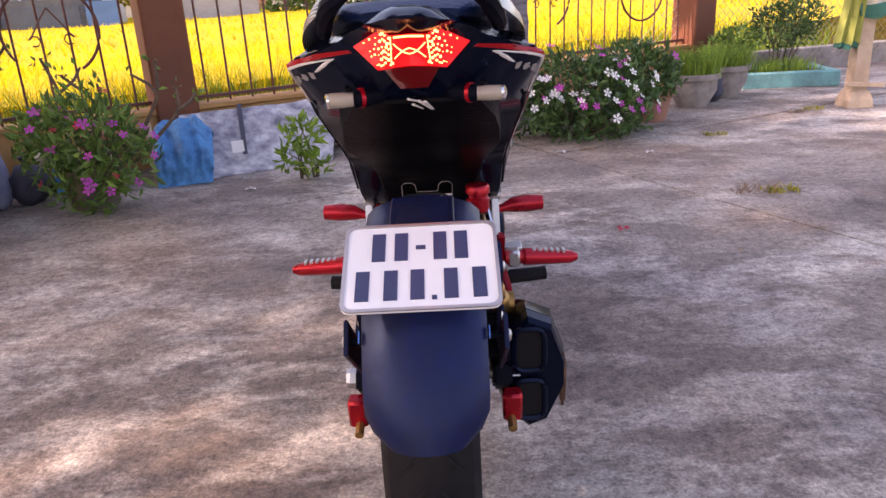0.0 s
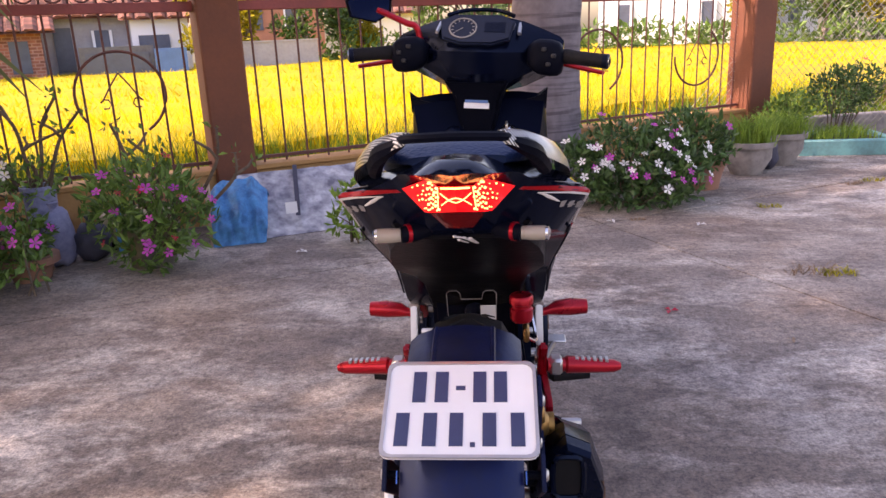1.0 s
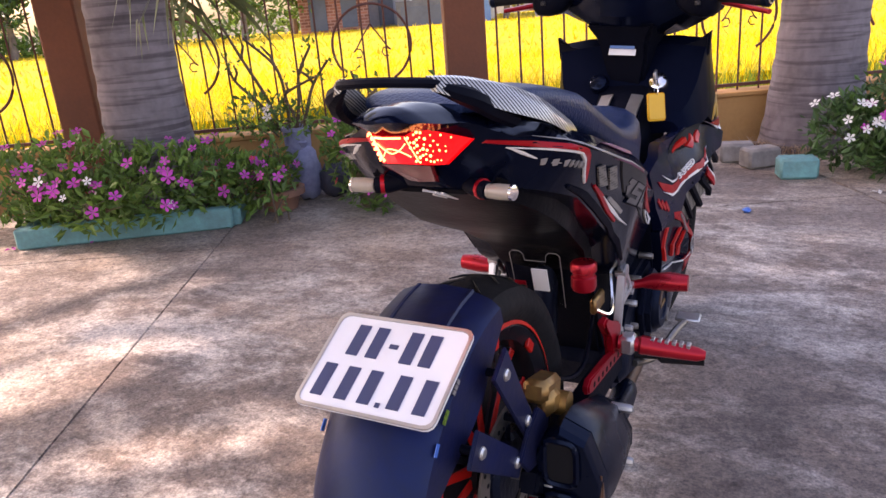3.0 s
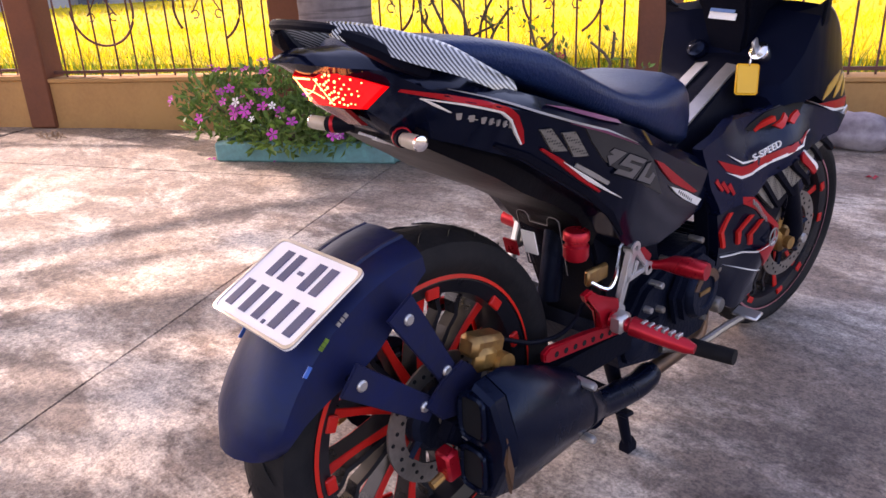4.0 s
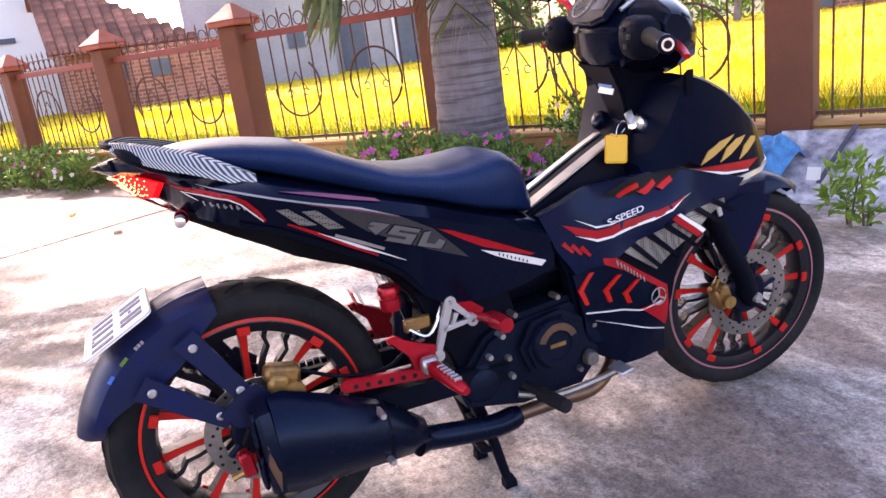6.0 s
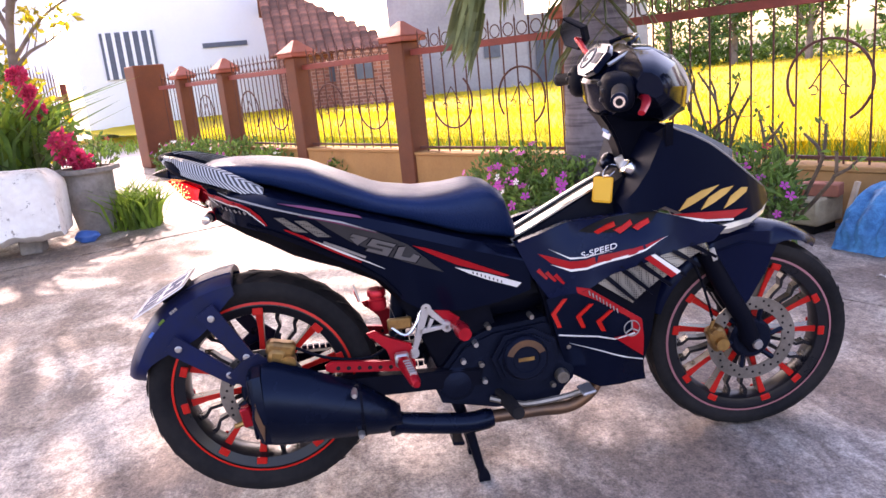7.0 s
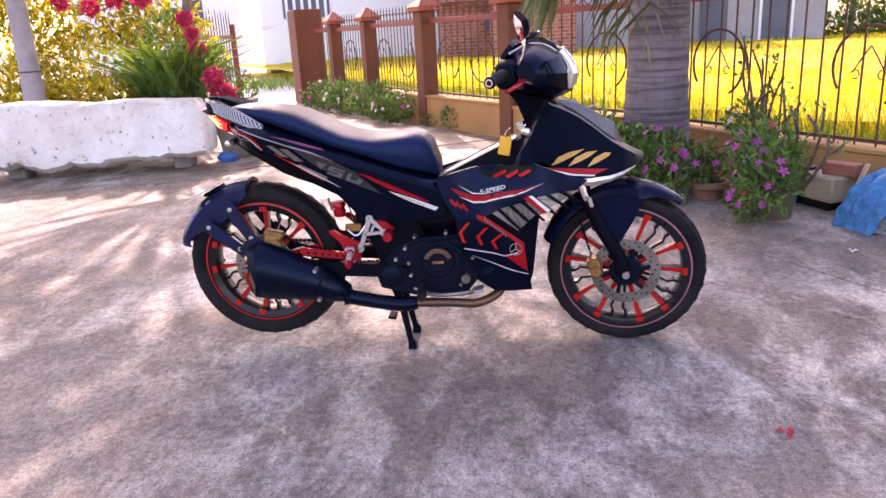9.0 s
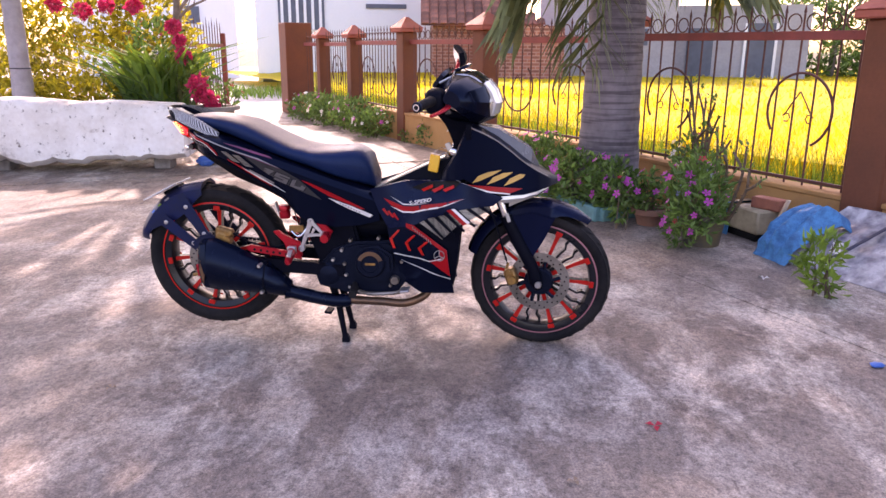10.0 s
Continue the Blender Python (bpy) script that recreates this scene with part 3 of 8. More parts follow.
# chain-link run beyond the last pillar, with diamond wires
mesh_fence = thing("chain_link_fence", (2.50, 6.60, 0), "sagging galvanised chain-link fence beyond the last pillar", "fence", "", 14)
bm = B()
for k in range(-12, 52):
    for s in (-1, 1):
        x0, x1 = k * 0.075, k * 0.075 + s * 1.1
        if max(x0, x1) < 0 or min(x0, x1) > 3.4:
            continue
        tube(bm, [(x0, 0.004 * s, 0.12), (x1, 0.004 * s, 1.22)], 0.0022, 3)
part("wire_net", bm, WIRE, mesh_fence, "", False)
for x in (0.0, 1.7, 3.4):
    part("net_post", tube(B(), [(x, 0, -0.05), (x, 0, 1.3)], 0.02, 8), WIRE, mesh_fence)
low = thing("low_wall", (2.50, 6.70, 0), "low dark cement wall under the chain-link fence", "wall", "", 14, "structure")
part("wall_body", box(B(), (1.8, 0, 0.02), (3.6, 0.12, 0.34), None, 0.01), GREYPOT, low)


# ---- rice field ----
def blades(name, n, region, z0, height, width, mat, seed, lean=0.25, parent=None, label=""):
    """Many bent blades as one mesh; region gives (x, y) from two random numbers."""
    rng = np.random.default_rng(seed)
    uv = rng.random((n, 2))
    xy = np.array([region(a, b) for a, b in uv])
    h = height * rng.uniform(0.7, 1.12, n)
    a = rng.uniform(0, 2 * math.pi, n)
    b = rng.uniform(0, 2 * math.pi, n)
    w = width * rng.uniform(0.6, 1.3, n) / 2
    ln = lean * h * rng.uniform(0.2, 1.4, n)
    dx, dy, wx, wy = np.cos(a) * ln, np.sin(a) * ln, np.cos(b) * w, np.sin(b) * w
    zb = z0 if np.isscalar(z0) else np.array([z0(x, y) for x, y in xy])
    x, y = xy[:, 0], xy[:, 1]
    z = zb + 0 * x
    rows = [np.stack([x - wx, y - wy, z], 1), np.stack([x + wx, y + wy, z], 1),
            np.stack([x + dx * 0.35 + wx, y + dy * 0.35 + wy, z + h * 0.62], 1), np.stack([x + dx * 0.35 - wx, y + dy * 0.35 - wy, z + h * 0.62], 1),
            np.stack([x + dx, y + dy, z + h * (1 - 0.10 * lean)], 1)]
    v = np.stack(rows, 1).reshape(-1, 3)
    f = []
    for i in range(n):
        k = 5 * i
        f += [(k, k + 1, k + 2, k + 3), (k + 3, k + 2, k + 4)]
    return raw(name, v.tolist(), f, mat, parent, label)


FU = Vector((0.866, 0.5)).normalized()      # along the fence
FV = Vector((-FU.y, FU.x))                   # away from the yard
F0 = Vector((-1.50, 4.46))


def field_at(s, d):
    p = F0 + FU * s + FV * (d + 0.16)
    return p.x, p.y


ricefield = thing("rice_field", (0, 0, 0), "dense field of ripe yellow rice behind the fence", "rice", kind="stuff")
n_u, n_v = 90, 50
vv, ff = [], []
for i in range(n_u + 1):
    for j in range(n_v + 1):
        x, y = field_at(-24 + 46 * i / n_u, 0.9 + 25 * (j / n_v) ** 1.6)
        vv.append((x, y, 0.29 + 0.05 * noise.noise((x * 0.5, y * 0.5, 0)) + 0.05 * noise.noise((x * 2.3, y * 2.3, 5))))
for i in range(n_u):
    for j in range(n_v):
        k = i * (n_v + 1) + j
        ff.append((k, k + n_v + 1, k + n_v + 2, k + 1))
raw("rice_mass", vv, ff, RICE, ricefield, "", True)
blades("rice_leaves", 17000, lambda a, b: field_at(-13 + 20 * a, 1.5 * b ** 1.2), -0.35, 0.76, 0.013, RICEGREEN, 3, 0.25, ricefield)
blades("rice_ears", 22000, lambda a, b: field_at(-13 + 20 * a, 0.75 + 3.8 * b ** 1.2), -0.02, 0.46, 0.014, RICE, 4, 0.45, ricefield)
blades("rice_ears_further", 22000, lambda a, b: field_at(-20 + 38 * a, 3.5 + 22 * b ** 1.3), 0.10, 0.29, 0.04, RICE, 5, 0.45, ricefield)


# ---- far houses and trees ----
def house(name, at, turn, size, wall_mat, label, openings=(), roof=None, group="far houses", hip=0.0, tile_w=0.42):
    """A far house: walls with openings on its front, and a tiled roof, hipped at its +x end, or a flat one. Front faces -y of its own space."""
    w, d, h = size
    th = thing(name, at, label, "house", group, turn)
    part("wall", box(B(), (0, d / 2, h / 2 - 0.3), (w, d, h + 0.6)), wall_mat, th, "", False)
    for x, z, ow, oh, kind in openings:
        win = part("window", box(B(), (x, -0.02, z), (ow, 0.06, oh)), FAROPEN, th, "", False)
        if kind == "grille":
            n = max(4, int(ow / 0.22))
            for i in range(n):
                part("grille_bar", box(B(), (x - ow / 2 + ow * (i + 0.5) / n, -0.06, z), (0.09, 0.04, oh)), WHITEWALL, win, "", False)
        elif kind == "frame":
            for sx in (-1, 1):
                part("window_frame", box(B(), (x + sx * ow / 2, -0.06, z), (0.08, 0.05, oh)), WHITEWALL, win, "", False)
            part("window_sill", box(B(), (x, -0.07, z - oh / 2), (ow + 0.2, 0.1, 0.07)), WHITEWALL, win, "", False)
    if roof:
        rise, over = roof
        x0, x1 = -w / 2 - over, w / 2 + over
        top = max(x0 + 0.05, x1 - hip)
        bm = loft(B(), [[(x0, -over, h - 0.1), (x0, d / 2, h + rise), (x0, d + over, h - 0.1), (x0, d / 2, h + rise - 0.25)], [(x1, -over, h - 0.1), (top, d / 2, h + rise), (x1, d + over, h - 0.1), (top, d / 2, h + rise - 0.25)]])
        rf = part("roof", bm, TILE, th, "red-brown tiled roof", False)
        slope = math.atan2(rise, d / 2 + over)
        run = math.hypot(rise + 0.1, d / 2 + over)
        tile = None
        nu, nv = int((x1 - x0) / tile_w), int(run / (tile_w * 0.95))
        for i in range(nu):
            for j in range(nv):
                x = x0 + (x1 - x0) * (i + 0.5) / nu
                if x > x1 - (x1 - top) * (j + 0.5) / nv:
                    continue
                m = Matrix.Translation((x, -over, h - 0.08)) @ Matrix.Rotation(slope, 4, "X") @ Matrix.Translation((0, run * (j + 0.5) / nv, 0.05))
                if tile is None:
                    b2 = B()
                    prism(b2, [(-0.48 * tile_w, 0.0), (-0.24 * tile_w, 0.14 * tile_w), (0.24 * tile_w, 0.14 * tile_w), (0.48 * tile_w, 0.0)], -0.55 * tile_w, 0.48 * tile_w, "y")
                    tile = part("roof_tile", b2, TILE, rf, "", False)
                    tile.matrix_basis = m
                else:
                    share("roof_tile", tile, rf, m)
    return th


def ray(origin, az, dist):
    return origin[0] + math.cos(radians(az)) * dist, origin[1] + math.sin(radians(az)) * dist


EYE_S, EYE_B = (2.8, 1.95), (0.07, -0.03)
c1, c2 = ray(EYE_S, -164.2, 26), ray(EYE_S, -177.0, 26)
wt = math.degrees(math.atan2(c2[1] - c1[1], c2[0] - c1[0]))
mid = ((c1[0] + c2[0]) / 2, (c1[1] + c2[1]) / 2)
wlen = math.dist(c1, c2)
house("white_house", (*mid, -0.1), wt, (wlen, 9.0, 7.0), WHITEWALL, "plain white two-storey house beyond the lane",
      [(-wlen * 0.5 + 1.5, 2.45, 1.5, 1.35, "grille"), (wlen * 0.5 - 1.5, 2.55, 1.35, 0.14, "dark"), (-wlen * 0.5 + 0.45, 0.12, 0.6, 0.12, "dark")])
annex = ray(EYE_S, -157.5, 29)
house("white_house", (*annex, -0.1), wt + 18, (5.5, 6, 5.0), WHITEWALL, "white house annexe beside the lane", [(1.2, 2.3, 0.5, 0.6, "dark"), (-1.0, 1.1, 0.5, 1.2, "dark")])
p1, p2 = ray(EYE_S, -177.2, 23.0), ray(EYE_S, 177.6, 22.0)
house("brick_house", ((p1[0] + p2[0]) / 2, (p1[1] + p2[1]) / 2 + 0.45, -0.2), 94, (2.9, 5.0, 2.05), BRICK, "small old brick house with a tiled roof",
      [(-0.05, 1.45, 0.35, 0.50, "dark"), (0.75, 1.50, 0.80, 0.55, "dark")], (2.4, 0.35), hip=3.5, tile_w=0.25)
q1 = ray(EYE_S, 176.0, 21.5)
house("brick_house", (*q1, -0.2), 94, (2.3, 4.0, 1.95), BRICK, "low weathered brick outhouse", [(-0.5, 1.4, 0.5, 0.4, "dark")], None)
q2 = ray(EYE_S, 170.0, 24.5)
house("grey_house", (*q2, -0.2), 80, (4.2, 6, 4.5), GREYWALL, "grey rendered house wall behind the rice", [(1.0, 1.7, 0.5, 0.5, "dark")])
q3 = ray(EYE_S, 161.5, 26)
house("grey_house", (*q3, -0.2), 74, (4.6, 5, 2.7), GREYWALL, "grey shed with blue door at the edge of the field", [(0.9, 1.2, 0.9, 1.9, "frame"), (-0.9, 1.25, 0.8, 1.5, "dark")])
l1 = ray(EYE_B, 122.4, 25)
house("brick_house", (*l1, 0), 29, (2.2, 5, 1.6), BRICK, "low old brick house with dark openings across the field", [(-0.5, 0.85, 0.55, 1.0, "dark"), (0.5, 0.85, 0.5, 0.9, "dark")], (1.0, 0.4))
house("grey_house", (*ray(EYE_B, 116.6, 26), 0), 27, (3.0, 5, 2.0), GREYWALL, "grey rendered house with a red tiled roof across the field", [(-0.9, 1.0, 0.5, 1.3, "dark"), (0.2, 1.25, 0.5, 0.6, "frame")], (1.6, 0.4))
house("grey_house", (*ray(EYE_B, 112.4, 25.5), 0), 23, (1.7, 5, 1.9), WHITEWALL, "pale rendered house with a red tiled roof across the field", [(-0.2, 1.0, 0.9, 0.7, "dark")], (1.5, 0.3))
house("grey_house", (*ray(EYE_B, 115.4, 24), 0), 25, (2.0, 1.2, 1.05), FARSHADE, "open shed under a grey tin awning", [(0.0, 0.45, 1.7, 0.85, "dark")], None)
house("grey_house", (*ray(EYE_B, 111.9, 23.8), 0), 22, (0.9, 1.0, 0.95), BLUESHEET, "lean-to of blue tin sheets", [], None)
house("pink_house", (*ray(EYE_B, 104.6, 33), 0), 15, (4.2, 5, 3.2), PINKWALL, "salmon-pink house with a tiled roof behind the trees", [(-0.8, 1.9, 0.8, 0.9, "dark"), (0.9, 1.9, 0.8, 0.9, "frame")], (1.4, 0.4))
house("white_house", (*ray(EYE_B, 97.0, 33), 0), 7, (3.2, 5, 2.0), WHITEWALL, "white house with a low tiled roof behind the trees", [(-0.6, 1.2, 0.6, 0.8, "dark")], (0.7, 0.4))
low_wall = thing("field_wall", (*ray(EYE_B, 104.6, 24.6), 0), "low grey wall along the far edge of the field", "wall", "", 14.6)
part("wall", box(B(), (0, 0, 0.45), (2.6, 0.14, 1.1)), GREYWALL, low_wall, "", False)
part("coping", box(B(), (0, 0, 1.02), (2.66, 0.2, 0.05)), GREYWALL, low_wall, "", False)
l2 = ray(EYE_B, 75.9, 29)
house("white_house", (*l2, 0), -10, (5.0, 5, 4.5), WHITEWALL, "white house across the field", [(-1.6, 1.35, 0.5, 0.8, "frame"), (1.3, 1.35, 0.5, 0.8, "frame")])
l3 = ray(EYE_B, 70.0, 31)
house("white_house", (*l3, 0), -16, (4.0, 5, 4.0), WHITEWALL, "pale house with a dark doorway across the field", [(-0.6, 0.9, 1.0, 1.7, "dark"), (1.2, 1.3, 0.5, 0.8, "frame")])


def leaves(name, n, spots, size, mat, seed, parent=None, label="", flat=0.35, up=0.35, slim=0.42):
    """n folded leaves scattered over ellipsoid clumps; spots: (centre, radii)."""
    rng = np.random.default_rng(seed)
    vol = np.array([r[0] * r[1] * r[2] for _, r in spots]) ** 0.7
    pick = rng.choice(len(spots), n, p=vol / vol.sum())
    v, f = [], []
    for i in range(n):
        c, r = spots[pick[i]]
        d = rng.normal(size=3)
        d /= np.linalg.norm(d)
        rad = rng.uniform(0.35, 1.0) ** 0.45 * rng.uniform(0.85, 1.12)
        p = np.array(c) + d * np.array(r) * rad
        out = d * flat + rng.normal(size=3) * 0.55 + np.array((0, 0, up))
        out /= np.linalg.norm(out)
        side = np.cross(out, rng.normal(size=3))
        side /= np.linalg.norm(side) + 1e-6
        nrm = np.cross(out, side)
        L = size * rng.uniform(0.6, 1.25)
        W = L * slim * 0.5
        k = len(v)
        v += [p.tolist(), (p + out * L * 0.5 + side * W + nrm * W * 0.35).tolist(), (p + out * L - nrm * W * 0.3).tolist(), (p + out * L * 0.5 - side * W + nrm * W * 0.35).tolist()]
        f += [(k, k + 1, k + 2), (k, k + 2, k + 3)]
    return raw(name, v, f, mat, parent, label)


def far_tree(at, height, spread, mat, seed, label, trunk_h=0.4):
    th = thing("tree", (*at, 0), label, "tree", "far trees")
    rng = random.Random(seed)
    bm = tube(B(), [(0, 0, -0.4), (0.1, 0, height * 0.35), (0, 0.1, height * 0.7)], [0.14, 0.09, 0.04], 7)
    spots = []
    for k in range(9):
        a, z = rng.uniform(0, 6.28), height * rng.uniform(0.35, 0.95)
        r = spread * rng.uniform(0.15, 0.75)
        c = (math.cos(a) * r, math.sin(a) * r, z)
        tube(bm, [(0, 0.05, height * 0.4), (c[0] * 0.5, c[1] * 0.5, (z + height * 0.5) / 2), c], [0.05, 0.03, 0.012], 5)
        spots.append((c, (spread * rng.uniform(0.25, 0.45),) * 2 + (height * rng.uniform(0.10, 0.2),)))
    part("trunk", bm, TREEBARK, th)
    leaves("crown", 1100, spots, 0.24, mat, seed, th, "", 0.5)
    return th


for k, (az, dist, hgt, spr, mt) in enumerate([(109.8, 24.6, 2.7, 0.7, LEAFYELLOW), (106.6, 26, 2.6, 0.8, LEAFYELLOW), (102.6, 26, 3.0, 1.1, LEAF), (99.8, 26.5, 2.5, 0.8, LEAFDARK), (98.4, 27, 2.2, 0.8, LEAFYELLOW),
                                              (94, 27, 3.4, 1.6, LEAF), (90, 27, 3.0, 1.5, LEAFDARK), (86.5, 28, 3.2, 1.4, LEAFYELLOW), (69.5, 29, 3.4, 1.6, LEAFYELLOW), (66, 28, 3.0, 1.5, LEAF), (63, 29, 3.0, 1.6, LEAFYELLOW), (59, 28, 3.2, 1.6, LEAF), (125.5, 26, 3.0, 1.4, LEAF), (129, 24, 3.0, 1.5, LEAF), (134, 25, 3.4, 1.6, LEAFDARK), (139, 25, 3.0, 1.6, LEAF), (144, 26, 3.4, 1.6, LEAFDARK)]):
    far_tree(ray(EYE_B, az, dist), hgt, spr, mt, 40 + k, "leafy tree on the far edge of the field")
for k, (az, dist, hgt) in enumerate([(155, 29, 3.8), (152, 30, 3.6), (158, 31, 4.2)]):
    far_tree(ray(EYE_S, az, dist), hgt, 1.6, LEAF, 70 + k, "leafy tree behind the sheds")

# undergrowth along the far edge of the field
rngh = random.Random(77)
spots = []
for origin, a0, a1, n, dist in ((EYE_B, 58, 84, 16, 27.5), (EYE_B, 84, 102.5, 12, 26.5), (EYE_B, 121, 147, 16, 26.5), (EYE_S, 147, 160, 12, 29.5)):
    for k in range(n):
        x, y = ray(origin, a0 + (a1 - a0) * (k + rngh.uniform(0.1, 0.9)) / n, dist + rngh.uniform(-0.6, 0.8))
        spots.append(((x, y, rngh.uniform(0.25, 0.6)), (rngh.uniform(0.7, 1.1), rngh.uniform(0.5, 0.8), rngh.uniform(0.4, 0.75))))
growth = thing("far_undergrowth", (0, 0, 0), "low dark bushes along the far edge of the field", "bushes", kind="stuff")
leaves("bush_leaves", 7600, spots, 0.30, LEAF, 78, growth, "", 0.5)

# ---- motorcycle materials ----
GLOSSBLACK = material("gloss_black_panel", (0.0022, 0.0036, 0.0115), 0.13, spread=0.3, grain=80, patch=5, rough_var=0.05, spec=0.20, tint=(0.45, 0.62, 1.0))
COWLBLACK = material("satin_black_cowl", (0.0022, 0.0034, 0.0120), 0.30, spread=0.3, grain=80, patch=5, rough_var=0.06, spec=0.05, tint=(0.45, 0.62, 1.0))
NAVY = material("blue_black_panel", (0.0032, 0.0055, 0.023), 0.26, spread=0.3, grain=80, patch=5, rough_var=0.08, spec=0.18, tint=(0.45, 0.62, 1.0))
UNDERTAIL = material("under_tail_plastic", (0.003, 0.003, 0.005), 0.35, grain=120, patch=8, bump=0.08, spec=0.08)
PLASTIC = material("black_plastic", (0.003, 0.004, 0.010), 0.5, grain=120, patch=8, bump=0.08, spec=0.06)
FENDERBLUE = material("matt_navy_fender", (0.005, 0.009, 0.052), 0.38, other=(0.012, 0.012, 0.024), grain=70, patch=6, bump=0.05, spec=0.32, tint=(0.45, 0.62, 1.0))
SEATCOVER = material("seat_vinyl", (0.006, 0.017, 0.062), 0.33, grain=220, patch=6, bump=0.20, spec=0.24, tint=(0.45, 0.62, 1.0))
RUBBER = material("tyre_rubber", (0.007, 0.007, 0.009), 0.75, other=(0.018, 0.016, 0.017), grain=60, patch=6, bump=0.2, spec=0.14)
RIMBLACK = material("rim_black", (0.010, 0.010, 0.014), 0.3, grain=80, patch=8, coat=0.1, spec=0.25)
SPOKERED = material("red_spoke", (0.60, 0.016, 0.010), 0.35, grain=60, patch=8, spec=0.25)
STRIPERED = material("red_rim_tape", (0.62, 0.022, 0.012), 0.4, grain=60, patch=8, spec=0.2)
TAPEPINK = material("faded_rim_tape", (0.36, 0.15, 0.17), 0.45, grain=60, patch=8, spec=0.2)
WHITEALLOY = material("polished_alloy_plate", (0.58, 0.56, 0.56), 0.34, 0.65, spread=0.35, grain=80, patch=14)
CASTRED = material("red_anodised", (0.50, 0.010, 0.022), 0.3, 0.55, grain=80, patch=12)
ALLOY = material("bare_alloy", (0.54, 0.52, 0.51), 0.36, 0.85, spread=0.4, grain=80, patch=14)
DARKALLOY = material("dark_engine_alloy", (0.006, 0.008, 0.018), 0.42, 0.15, grain=90, patch=10, bump=0.15, spec=0.15, tint=(0.45, 0.62, 1.0))
STEEL = material("brushed_disc_steel", (0.30, 0.27, 0.25), 0.4, 0.8, other=(0.17, 0.15, 0.13), grain=120, patch=10)
GOLD = material("gold_caliper", (0.46, 0.26, 0.08), 0.42, 0.8, other=(0.22, 0.12, 0.05), grain=90, patch=14)
BRONZE = material("heat_bronze_pipe", (0.22, 0.115, 0.065), 0.42, 0.8, other=(0.11, 0.075, 0.06), grain=60, patch=9)
MUFFLER = material("satin_black_muffler", (0.002, 0.004, 0.013), 0.26, grain=80, patch=5, bump=0.05, spec=0.22, tint=(0.45, 0.62, 1.0))
CHROME = material("chrome", (0.75, 0.74, 0.74), 0.12, 1.0, spread=0.1, grain=60, patch=8)
PLATEWHITE = material("plate_white", (0.80, 0.80, 0.82), 0.38, spread=0.08, grain=40, patch=6)
PLATEINK = material("plate_ink", (0.035, 0.05, 0.13), 0.45)
DECALRED = material("decal_red", (0.40, 0.008, 0.012), 0.32, grain=60, patch=9, spec=0.2)
DECALWHITE = material("decal_white", (0.74, 0.71, 0.69), 0.35, spread=0.15, grain=60, patch=9)
DECALGREY = material("decal_grey", (0.045, 0.043, 0.046), 0.4, grain=60, patch=9, spec=0.1)
DECALPALE = material("decal_pale_grey", (0.30, 0.275, 0.265), 0.4, grain=60, patch=9, spec=0.2)
DECALNUMBER = material("decal_number_grey", (0.13, 0.12, 0.122), 0.4, grain=60, patch=9, spec=0.2)
DECALGOLD = material("decal_gold", (0.62, 0.34, 0.07), 0.35, grain=60, patch=9)
DECALPURPLE = material("decal_purple", (0.20, 0.04, 0.10), 0.35, grain=60, patch=9)
TAILRED = glow_material("tail_lens_red", (0.66, 0.006, 0.005), 0.55)
TAILHOT = glow_material("tail_lamp_lit", (1.0, 0.36, 0.11), 2.7)
SMOKED = material("dark_red_lens", (0.24, 0.01, 0.012), 0.15, coat=0.6)
AMBERLENS = material("pale_indicator_lens", (0.36, 0.32, 0.26), 0.3, spread=0.3, grain=60, patch=20, coat=0.3)
CLEAR = clear_material("clear_plastic", (0.97, 0.97, 0.97), 0.03)
LENSPALE = material("clear_lens_housing", (0.62, 0.60, 0.58), 0.15, 0.3, spread=0.3, grain=30, patch=14, coat=0.6)
DIALGLASS = material("dial_glass", (0.006, 0.010, 0.026), 0.12, spec=0.25)
VISOR = material("silvery_screen", (0.10, 0.10, 0.12), 0.25, 0.2, spread=0.3, grain=40, patch=10)
TAGYELLOW = material("yellow_key_tag", (0.80, 0.42, 0.02), 0.5, spread=0.15, grain=40, patch=8)
MIRRORGLASS = material("mirror_glass", (0.30, 0.32, 0.38), 0.04, 1.0, spread=0.02, rough_var=0.01)
CARBON = carbon_material("carbon_weave")
GRILLE = mesh_grille_material("metal_grille_print")

BX, BY = 0.001, 1.69
bike = thing("motorcycle", (BX, BY, 0), "black underbone motorcycle with red spokes and decals on its centre stand", "motorcycle", "", -1.95)
SHIFT = Matrix.Translation((0, -BY, 0))


def bp(name, bm, mat, parent=None, label="", smooth=True, angle=38):
    """A part of the motorcycle, from a bmesh in yard metres with x counted from the machine's middle."""
    bm.transform(SHIFT)
    return part(name, bm, mat, parent or bike, label, smooth, angle)


def inter(table, y, k):
    """Column k of a table of rows that begin with y, between its rows."""
    if y <= table[0][0]:
        return table[0][k]
    for a, b in zip(table, table[1:]):
        if y <= b[0]:
            t = (y - a[0]) / (b[0] - a[0])
            return a[k] + (b[k] - a[k]) * t
    return table[-1][k]


def turned_in(y, zt, zb, wide):
    """Height and inward slope of the tail's shoulder above its widest line."""
    f = max(0.0, min(1.0, (y - 1.03) / 0.09))
    g = max(0.0, min(1.0, (y - 0.955) / 0.05))
    rise = min(0.012 + 0.018 * g - 0.008 * f, (0.6 - 0.3 * f) * (zt - zb))
    return rise, min(1.5 - 0.75 * f, 0.42 * wide / max(rise, 1e-4))


